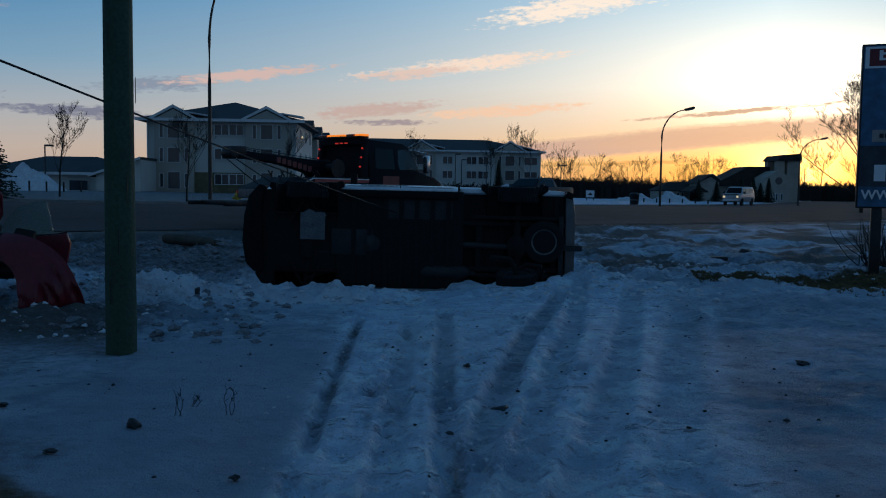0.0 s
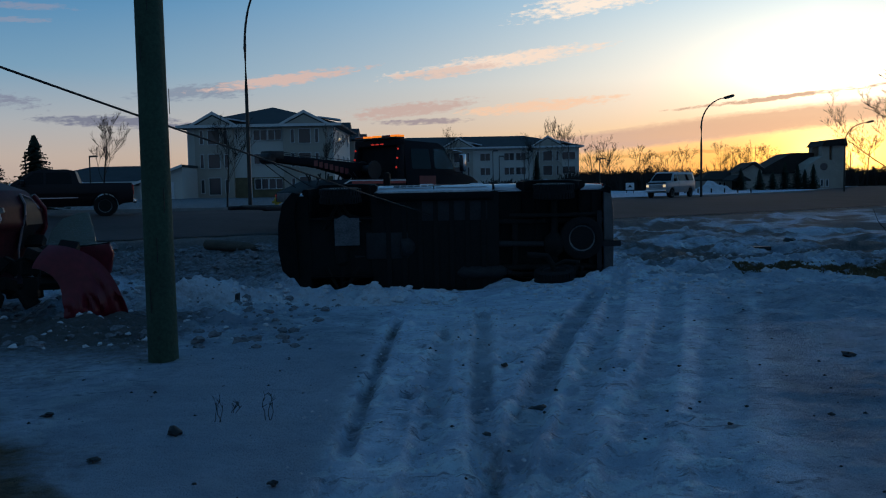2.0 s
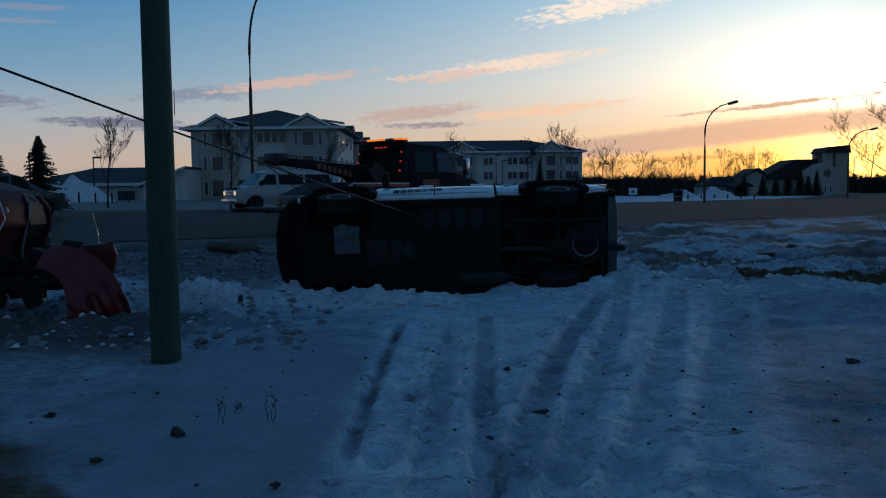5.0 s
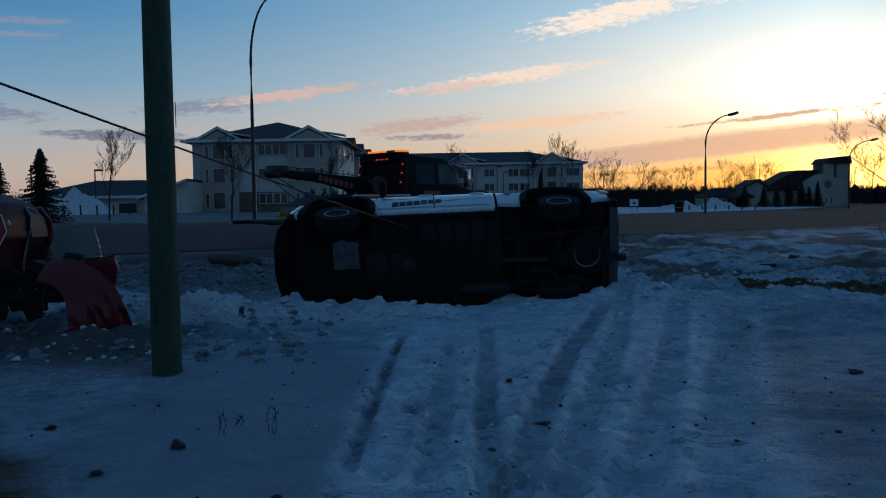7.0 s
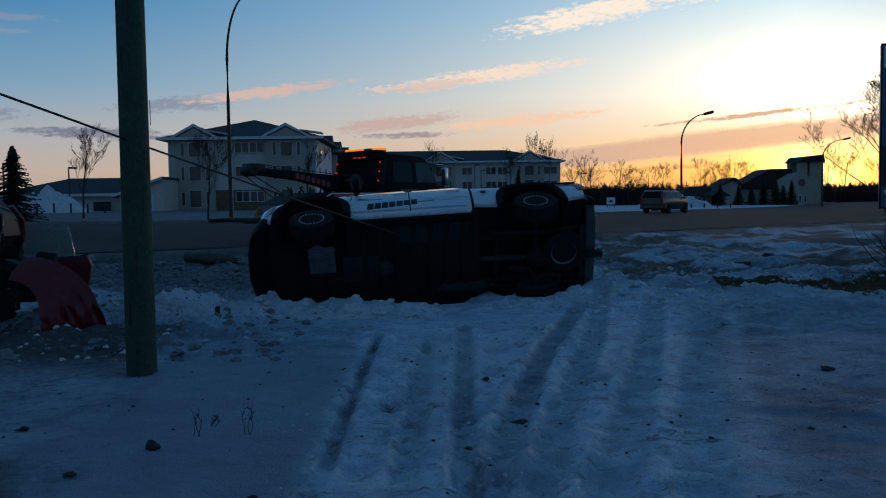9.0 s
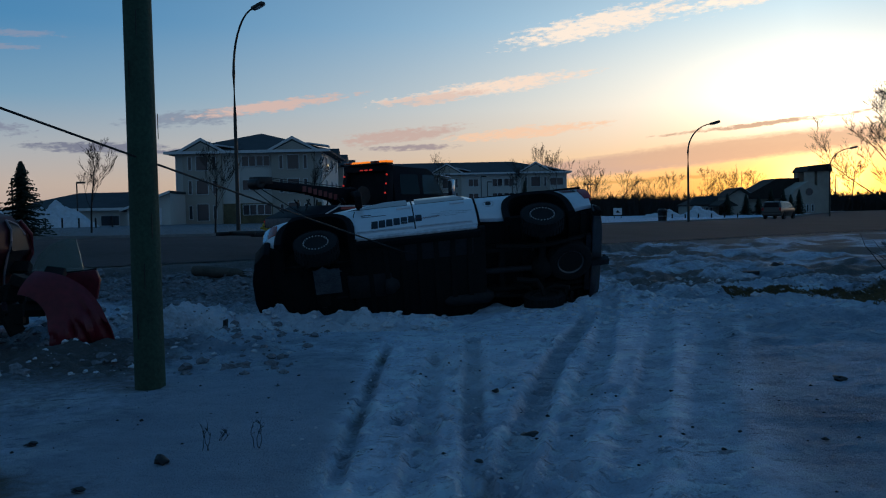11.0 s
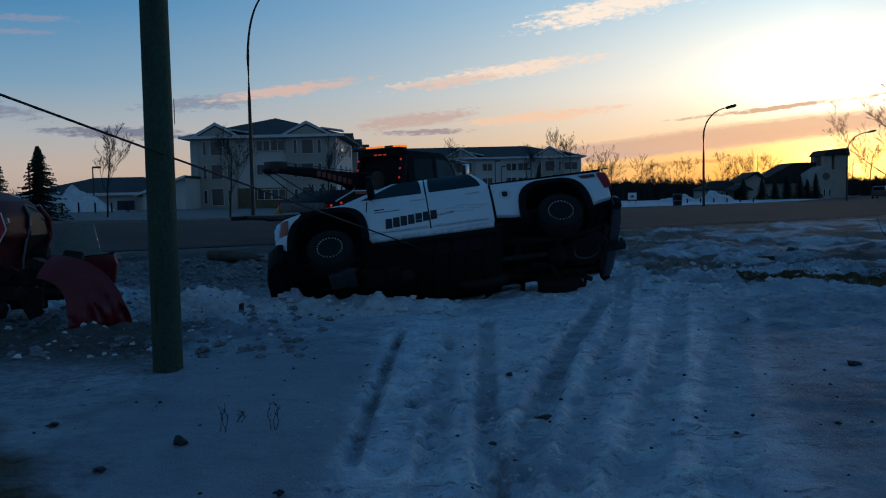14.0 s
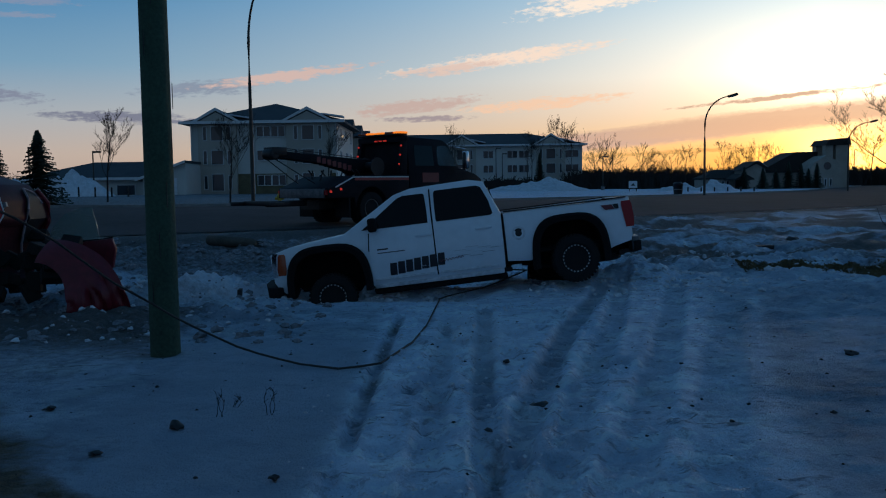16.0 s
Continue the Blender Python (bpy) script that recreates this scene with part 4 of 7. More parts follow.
            v.co.x += 0.10 * (v.co.y - 0.3)
    soften(bm, 0.03)
    part("front_bumper", bm, BLACK_TRIM, ob, "torn black front bumper")
    bm = bmesh.new()
    box(bm, 2.56, 2.70, 0.18, 0.40, 0.32, 0.345)
    part("tow_hook_plate", bm, SIGN_WHITE, ob, "pale torn plate at the front")
    bm = bmesh.new()
    prism(bm, [(-2.70, -0.95), (-2.74, -0.97), (-2.82, -0.93), (-2.87, -0.6), (-2.88, 0), (-2.87, 0.6), (-2.82, 0.93), (-2.74, 0.97), (-2.70, 0.95)], 0.46, 0.66, "z")
    soften(bm, 0.02)
    part("rear_bumper", bm, BUMPER, ob)
    for s in (1, -1):
        bm = bmesh.new()
        prism(bm, [(-2.66, s * 0.88), (-2.74, s * 0.985), (-2.84, s * 0.94), (-2.82, s * 0.84)], 0.45, 0.60, "z")
        soften(bm, 0.01)
        part("bumper_corner", bm, BLACK_TRIM, ob)
    bm = bmesh.new()
    box(bm, -2.98, -2.6, -0.05, 0.05, 0.36, 0.46)
    box(bm, -2.66, -2.58, -0.55, 0.55, 0.38, 0.46)
    spin(bm, [(0.0, 0.02), (0.06, 0.02), (0.07, 0.03), (0.11, 0.03), (0.12, 0.015)], 12, "z", (-2.95, 0, 0.44))
    part("hitch", bm, STEEL_DARK, ob)
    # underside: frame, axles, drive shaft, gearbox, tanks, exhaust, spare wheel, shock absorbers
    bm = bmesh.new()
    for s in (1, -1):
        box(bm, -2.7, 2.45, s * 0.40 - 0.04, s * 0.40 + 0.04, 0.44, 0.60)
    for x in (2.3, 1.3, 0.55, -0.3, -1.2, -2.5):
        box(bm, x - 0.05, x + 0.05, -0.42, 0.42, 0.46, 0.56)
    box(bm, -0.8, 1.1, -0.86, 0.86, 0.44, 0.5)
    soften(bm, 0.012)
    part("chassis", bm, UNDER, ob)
    bm = bmesh.new()
    spin(bm, [(-0.30, 0.05), (-0.2, 0.06), (-0.13, 0.15), (0.0, 0.19), (0.13, 0.15), (0.2, 0.06), (0.88, 0.05)], 18, "y", (-1.86, 0, 0.42))
    for s in (1, -1):
        pipe(bm, [(-1.1, s * 0.5, 0.44), (-1.5, s * 0.5, 0.35), (-1.86, s * 0.5, 0.32), (-2.2, s * 0.5, 0.36), (-2.58, s * 0.5, 0.46)], 0.035)
        pipe(bm, [(-1.7, s * 0.42, 0.36), (-1.35, s * 0.36, 0.62)], 0.035)
    part("rear_axle", bm, UNDER, ob)
    bm = bmesh.new()
    spin(bm, [(-0.86, 0.05), (-0.3, 0.05), (-0.25, 0.11), (0.1, 0.13), (0.25, 0.05), (0.86, 0.05)], 16, "y", (1.77, 0, 0.42))
    for s in (1, -1):
        pipe(bm, [(1.5, s * 0.32, 0.40), (1.77, s * 0.82, 0.34), (2.05, s * 0.32, 0.40)], 0.035)
        pipe(bm, [(1.2, s * 0.40, 0.50), (1.77, s * 0.62, 0.38)], 0.03)
    part("front_axle", bm, UNDER, ob)
    bm = bmesh.new()
    pipe(bm, [(0.55, 0.05, 0.47), (-0.6, 0.03, 0.45), (-1.68, 0.0, 0.43)], 0.05, 12)
    pipe(bm, [(0.7, -0.15, 0.46), (1.55, -0.15, 0.42)], 0.03, 10)
    part("drive_shaft", bm, UNDER_GREY, ob)
    bm = bmesh.new()
    box(bm, 0.62, 1.35, -0.20, 0.26, 0.36, 0.60)
    box(bm, 1.35, 1.95, -0.26, 0.26, 0.42, 0.66)
    spin(bm, [(0.5, 0.12), (0.62, 0.2), (0.75, 0.2)], 16, "x", (0, 0.0, 0.48))
    soften(bm, 0.03)
    part("gearbox", bm, UNDER_GREY, ob)
    bm = bmesh.new()
    box(bm, 1.44, 1.86, 0.06, 0.52, 0.245, 0.262)
    prism(bm, [(1.40, 0.46), (1.52, 0.53), (1.60, 0.52), (1.70, 0.58), (1.85, 0.50)], 0.243, 0.262, "z")
    part("skid_plate", bm, PLATE, ob, "bent pale metal skid plate under the front")
    bm = bmesh.new()
    box(bm, -0.75, 0.45, 0.42, 0.80, 0.36, 0.56)
    soften(bm, 0.05)
    part("fuel_tank", bm, UNDER_GREY, ob)
    bm = bmesh.new()
    pipe(bm, [(1.3, -0.36, 0.46), (0.4, -0.40, 0.42), (-0.2, -0.44, 0.42)], 0.045, 10)
    pipe(bm, [(-0.2, -0.46, 0.42), (-0.3, -0.46, 0.42), (-0.95, -0.46, 0.42), (-1.05, -0.46, 0.42)], [0.05, 0.12, 0.12, 0.05], 14)
    pipe(bm, [(-1.05, -0.46, 0.42), (-1.5, -0.62, 0.58), (-2.1, -0.66, 0.56), (-2.5, -0.86, 0.44)], 0.04, 10)
    part("exhaust", bm, UNDER_GREY, ob)
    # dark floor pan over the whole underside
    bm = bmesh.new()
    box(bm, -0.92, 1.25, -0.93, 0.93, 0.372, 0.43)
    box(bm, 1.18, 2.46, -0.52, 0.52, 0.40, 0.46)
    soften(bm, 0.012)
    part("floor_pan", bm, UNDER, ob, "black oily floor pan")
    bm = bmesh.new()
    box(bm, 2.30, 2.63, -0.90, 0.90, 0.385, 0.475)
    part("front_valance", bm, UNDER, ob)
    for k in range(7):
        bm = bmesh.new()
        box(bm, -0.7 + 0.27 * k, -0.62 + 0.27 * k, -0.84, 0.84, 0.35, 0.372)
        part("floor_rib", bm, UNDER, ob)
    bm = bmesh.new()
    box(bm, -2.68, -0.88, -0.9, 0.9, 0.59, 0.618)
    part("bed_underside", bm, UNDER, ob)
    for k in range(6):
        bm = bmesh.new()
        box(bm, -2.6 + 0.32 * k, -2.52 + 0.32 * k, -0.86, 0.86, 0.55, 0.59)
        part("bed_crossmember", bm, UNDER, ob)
    # black step bar along the lower side
    bm = bmesh.new()
    for s in (-1,):
        pipe(bm, [(0.85, s * 0.78, 0.33), (0.7, s * 0.80, 0.30), (-0.5, s * 0.80, 0.30), (-0.62, s * 0.78, 0.33)], 0.055, 10)
    part("step_bar", bm, GALV, ob)
    sp = part("spare_wheel", tyre_mesh(0.37, 0.24, 0.22), RUBBER, ob, m=pose(-2.32, 0.10, 0.42, 90, 0, 0))
    part("rim", rim_mesh(0.22, 0.24, -1, 6, 0.02), RIM, sp)
    for x, y, z in ((1.75, 0.90, 0.31), (1.75, -0.90, 0.31), (-1.86, 0.90, 0.45)):
        wheel(ob, x, y, z, 0.345, 0.26, 0.20, 1 if y > 0 else -1, BLACK_RIM, 24, 8)
    # the low rear wheel has broken loose and hangs on its bent axle
    lw = wheel(ob, -1.8, -0.45, 0, 0.335, 0.25, 0.20, 1, UNDER_GREY, 0, 8, "loose_wheel")
    bm = bmesh.new()
    pipe(bm, [(0, 0.02, 0), (0.03, 0.20, 0.02), (0.10, 0.34, 0.06), (0.42, 0.38, 0.10)], 0.045, 8)
    pipe(bm, [(0.02, 0.16, 0.02), (-0.18, 0.24, 0.02), (-0.40, 0.22, -0.08)], 0.035, 6)
    part("broken_axle", bm, UNDER, lw, "bent broken axle stub")
    for x, h in ((-0.30, 0.32), (-0.40, 0.24)):
        bm = bmesh.new()
        box(bm, x - 0.02, x + 0.02, 0.08, h, -0.10, -0.04, pose(0, 0, 0, 0, 0, 14))
        part("spring_leaf", bm, UNDER, lw)
    return ob, lw


# ---- passing traffic
def make_car(name, label, category, outline, table, plan, paint, wheels, windows, ends, r=0.36, wheel_w=0.22):
    ob = thing(name, label, category)
    part("body", shell(outline, table, [0.45, 0.7, 0.95, 1.15, 1.4], 0.04, plan=plan), paint, ob)
    for s in (1, -1):
        for rows in windows:
            part("window", panel(rows, table, s, 0.006, 0.02, plan), DARK_GLASS, ob)
        for x in wheels:
            wheel(ob, x, s * (table[1][1] - wheel_w / 2 + 0.01), r, r, wheel_w, r * 0.62, s)
    for nm, bx, m in ends:
        for s in (1, -1):
            bm = bmesh.new()
            x0, x1, y0, y1, z0, z1 = bx
            box(bm, x0, x1, s * y0, s * y1, z0, z1)
            soften(bm, 0.012)
            part(nm, bm, m, ob)
    return ob


def quad_glass(parent, name, xa, za, xb, zb, wa, wb, off):
    bm = bmesh.new()
    n = Vector((zb - za, 0, -(xb - xa))).normalized() * off
    for d in (1.0, -0.5):
        bm.faces.new([bm.verts.new(Vector(p) + n * d) for p in ((xa, -wa, za), (xa, wa, za), (xb, wb, zb), (xb, -wb, zb))])
    part(name, bm, DARK_GLASS, parent)


def make_dark_pickup():
    T = [(0.3, 0.9), (0.6, 0.99), (1.0, 1.0), (1.25, 0.97), (1.6, 0.83), (1.85, 0.74)]
    P = [(-2.95, 0.93), (-2.4, 1), (2.2, 1), (2.7, 0.92), (2.95, 0.8)]
    o = [(-2.9, 0.55), (-2.5, 0.5)] + arch(-1.85, 0.42, 0.5, 10) + [(-1.2, 0.42), (1.2, 0.42)] + arch(1.85, 0.42, 0.5, 10)
    o += [(2.6, 0.42), (2.85, 0.6), (2.9, 1.0), (2.8, 1.12), (1.5, 1.27), (0.75, 1.80), (0.4, 1.86), (-0.5, 1.87), (-0.8, 1.8), (-0.95, 1.32), (-2.86, 1.32), (-2.92, 1.2)]
    ob = make_car("dark_pickup", "dark maroon crew-cab pickup with a chrome grille", "pickup truck", o, T, P, MAROON, (1.85, -1.85),
                  [[(1.30, 1.25, 0.32), (1.6, 0.85, 0.32), (1.75, 0.65, 0.32)], [(1.30, 0.24, -0.68), (1.6, 0.24, -0.66), (1.75, 0.24, -0.6)]],
                  [("headlamp", (2.74, 2.87, 0.60, 0.88, 0.82, 1.05), WARM_LIT), ("tail_lamp", (-2.93, -2.86, 0.80, 0.93, 0.85, 1.25), RED_LENS)], 0.42, 0.26)
    quad_glass(ob, "windscreen", 1.47, 1.31, 0.80, 1.77, 0.86, 0.68, 0.012)
    bm = bmesh.new()
    for k in range(4):
        box(bm, 2.86, 2.93, -0.56, 0.56, 0.76 + 0.08 * k, 0.81 + 0.08 * k)
    box(bm, 2.85, 3.0, -0.86, 0.86, 0.48, 0.68)
    soften(bm, 0.01)
    part("grille", bm, CHROME, ob)
    bm = bmesh.new()
    box(bm, -3.02, -2.88, -0.9, 0.9, 0.5, 0.66)
    soften(bm, 0.02)
    part("rear_bumper", bm, CHROME, ob)
    bm = bmesh.new()
    for s in (1, -1):
        box(bm, -0.9, 2.0, s * 0.999 - 0.006, s * 0.999 + 0.006, 0.74, 0.78)
    part("side_moulding", bm, CHROME, ob)
    for s in (1, -1):
        bm = bmesh.new()
        box(bm, 0.95, 1.1, s * 1.0, s * 1.22, 1.26, 1.46)
        soften(bm, 0.03)
        part("mirror", bm, MAROON, ob)
    return ob


def make_van():
    T = [(0.3, 0.9), (0.6, 1.0), (1.0, 1.0), (1.35, 0.96), (1.9, 0.84), (2.1, 0.74)]
    P = [(-2.85, 0.96), (-2.4, 1), (1.9, 1), (2.4, 0.94), (2.75, 0.84)]
    o = [(-2.75, 0.5), (-2.4, 0.42)] + arch(-1.75, 0.40, 0.46, 10) + [(-1.2, 0.4), (1.2, 0.4)] + arch(1.75, 0.40, 0.46, 10)
    o += [(2.4, 0.42), (2.7, 0.5), (2.72, 1.05), (2.6, 1.18), (1.85, 1.30), (1.15, 2.0), (0.9, 2.08), (-2.5, 2.08), (-2.66, 2.0), (-2.8, 1.3)]
    ob = make_car("passenger_van", "white passenger van with a dark bonnet edge and lit headlamps", "van", o, T, P, VAN_PAINT, (1.75, -1.75),
                  [[(1.36, 1.50, 0.62), (1.6, 1.32, 0.62), (1.88, 1.08, 0.62)], [(1.36, 0.48, -0.85), (1.6, 0.48, -0.85), (1.88, 0.48, -0.85)], [(1.36, -0.97, -2.40), (1.6, -0.97, -2.38), (1.88, -0.97, -2.34)]],
                  [("headlamp", (2.62, 2.74, 0.62, 0.84, 0.86, 1.06), WARM_LIT), ("tail_lamp", (-2.82, -2.74, 0.84, 0.95, 0.8, 1.3), RED_LENS)], 0.38)
    quad_glass(ob, "windscreen", 1.80, 1.36, 1.19, 1.96, 0.86, 0.72, 0.012)
    quad_glass(ob, "rear_window", -2.80, 1.36, -2.70, 1.92, 0.7, 0.64, -0.012)
    bm = bmesh.new()
    for k in range(3):
        box(bm, 2.70, 2.76, -0.58, 0.58, 0.84 + 0.08 * k, 0.89 + 0.08 * k)
    box(bm, 2.68, 2.86, -0.84, 0.84, 0.46, 0.66)
    soften(bm, 0.012)
    part("grille", bm, CHROME, ob)
    bm = bmesh.new()
    box(bm, 2.3, 2.7, -0.80, 0.80, 1.16, 1.23, pose(0, 0, 0, 0, 0, 0))
    soften(bm, 0.02)
    part("bonnet_guard", bm, BLACK_TRIM, ob)
    for s in (1, -1):
        bm = bmesh.new()
        box(bm, 1.42, 1.55, s * 1.0, s * 1.22, 1.32, 1.55)
        soften(bm, 0.03)
        part("mirror", bm, BLACK_TRIM, ob)
        bm = bmesh.new()
        box(bm, 0.545, 0.56, s * 0.985, s * 1.004, 0.5, 1.34)
        part("door_gap", bm, BLACK_TRIM, ob)
    return ob


def make_minivan():
    T = [(0.25, 0.88), (0.55, 0.97), (0.95, 0.97), (1.15, 0.93), (1.6, 0.78), (1.78, 0.68)]
    P = [(-2.5, 0.93), (-2.1, 1), (1.6, 1), (2.1, 0.93), (2.5, 0.78)]
    o = [(-2.4, 0.4), (-2.1, 0.32)] + arch(-1.45, 0.34, 0.41, 10) + [(-0.95, 0.3), (1.0, 0.3)] + arch(1.55, 0.34, 0.41, 10)
    o += [(2.1, 0.32), (2.4, 0.42), (2.45, 0.75), (2.2, 0.93), (1.6, 1.07), (0.75, 1.62), (0.4, 1.72), (-2.0, 1.74), (-2.2, 1.66), (-2.42, 1.15), (-2.45, 0.7)]
    ob = make_car("minivan", "dark grey-brown minivan with tinted rear windows", "minivan", o, T, P, TAUPE, (1.55, -1.45),
                  [[(1.14, 1.25, 0.5), (1.4, 0.98, 0.5), (1.6, 0.72, 0.5)], [(1.14, 0.40, -0.72), (1.4, 0.40, -0.72), (1.6, 0.40, -0.70)], [(1.14, -0.80, -2.20), (1.4, -0.80, -2.12), (1.6, -0.80, -2.05)]],
                  [("headlamp", (2.2, 2.42, 0.56, 0.82, 0.66, 0.86), LAMP_GLASS), ("tail_lamp", (-2.46, -2.36, 0.72, 0.92, 0.85, 1.15), RED_LENS)], 0.34)
    quad_glass(ob, "windscreen", 1.52, 1.12, 0.82, 1.60, 0.80, 0.66, 0.012)
    quad_glass(ob, "rear_window", -2.43, 1.17, -2.24, 1.62, 0.72, 0.62, -0.012)
    bm = bmesh.new()
    box(bm, -2.56, -2.40, -0.86, 0.86, 0.38, 0.60)
    soften(bm, 0.03)
    part("rear_bumper", bm, TAUPE, ob)
    for s in (1, -1):
        bm = bmesh.new()
        box(bm, 1.05, 1.18, s * 0.95, s * 1.13, 1.08, 1.24)
        soften(bm, 0.03)
        part("mirror", bm, TAUPE, ob)
    return ob


white_pickup, loose_wheel = make_pickup()
dark_pickup = make_dark_pickup()
passenger_van = make_van()
minivan = make_minivan()

# ---------------------------------------------------------------- buildings past the road
def window_unit(parent, x, z, w, h, y, panes=2, name="window", yaw=0):
    """A framed window on a wall that faces -y (or, turned, +x)."""
    bm = bmesh.new()
    t = 0.07
    for a, b, c, d in ((-w / 2, w / 2, -h / 2, -h / 2 + t), (-w / 2, w / 2, h / 2 - t, h / 2), (-w / 2, -w / 2 + t, -h / 2 + t, h / 2 - t), (w / 2 - t, w / 2, -h / 2 + t, h / 2 - t)):
        box(bm, a, b, -0.07, 0.02, c, d)
    for k in range(1, panes):
        q = -w / 2 + w * k / panes
        box(bm, q - 0.05, q + 0.05, -0.06, 0.02, -h / 2 + t, h / 2 - t)
    m = pose(x, y, z, 0, 0, yaw)
    fr = part(name, bm, WIN_FRAME, parent, m=m, smooth=0)
    bm = bmesh.new()
    box(bm, -w / 2 + t, w / 2 - t, -0.03, -0.015, -h / 2 + t, h / 2 - t)
    part("pane", bm, WIN_GLASS, fr, smooth=0)
    return fr


def hip_roof(bm, x0, x1, y0, y1, z, rise, over=0.7, ridge=0.38):
    x0, x1, y0, y1 = x0 - over, x1 + over, y0 - over, y1 + over
    w, d = x1 - x0, y1 - y0
    if w >= d:
        r = [(x0 + d * ridge, (y0 + y1) / 2), (x1 - d * ridge, (y0 + y1) / 2)]
    else:
        r = [((x0 + x1) / 2, y0 + w * ridge), ((x0 + x1) / 2, y1 - w * ridge)]
    e = [bm.verts.new((a, b, z)) for a, b in ((x0, y0), (x1, y0), (x1, y1), (x0, y1))]
    lo = [bm.verts.new((a, b, z - 0.25)) for a, b in ((x0, y0), (x1, y0), (x1, y1), (x0, y1))]
    p, q = (bm.verts.new((a, b, z + rise)) for a, b in r)
    if w >= d:
        fs = [(e[0], e[1], q, p), (e[1], e[2], q), (e[2], e[3], p, q), (e[3], e[0], p)]
    else:
        fs = [(e[0], e[1], p), (e[1], e[2], q, p), (e[2], e[3], q), (e[3], e[0], p, q)]
    for f in fs:
        bm.faces.new(f)
    for k in range(4):
        bm.faces.new((lo[k], lo[(k + 1) % 4], e[(k + 1) % 4], e[k]))
    bm.faces.new(lo[::-1])


def gable(parent, x, y, z, w, rise, depth):
    """A small cross gable over a bay: roof, pale trim, tan face."""
    bm = bmesh.new()
    prism(bm, [(x - w / 2, z), (x + w / 2, z), (x, z + rise)], y, y + depth)
    roof = part("gable_roof", bm, SHINGLE, parent, smooth=0)
    bm = bmesh.new()
    prism(bm, [(x - w / 2 + 0.5, z), (x + w / 2 - 0.5, z), (x, z + rise - 0.4)], y - 0.05, y)
    part("gable_face", bm, STUCCO_TAN, roof, smooth=0)
    bm = bmesh.new()
    for s in (-1, 1):
        prism(bm, [(x + s * (w / 2 + 0.35), z - 0.28), (x + s * (w / 2 + 0.35), z), (x, z + rise + 0.16), (x, z + rise - 0.20)], y - 0.16, y)
    part("gable_trim", bm, WIN_FRAME, roof, smooth=0)
    # a patch of snow left on the slope
    bm = bmesh.new()
    prism(bm, [(x + w * 0.25, z + rise * 0.5 + 0.06), (x + w * 0.75, z + 0.35), (x + w * 0.75, z + 0.55), (x + w * 0.3, z + rise * 0.62)], y + 0.5, y + 2.4)
    part("snow_patch", bm, SNOW, roof, smooth=0)


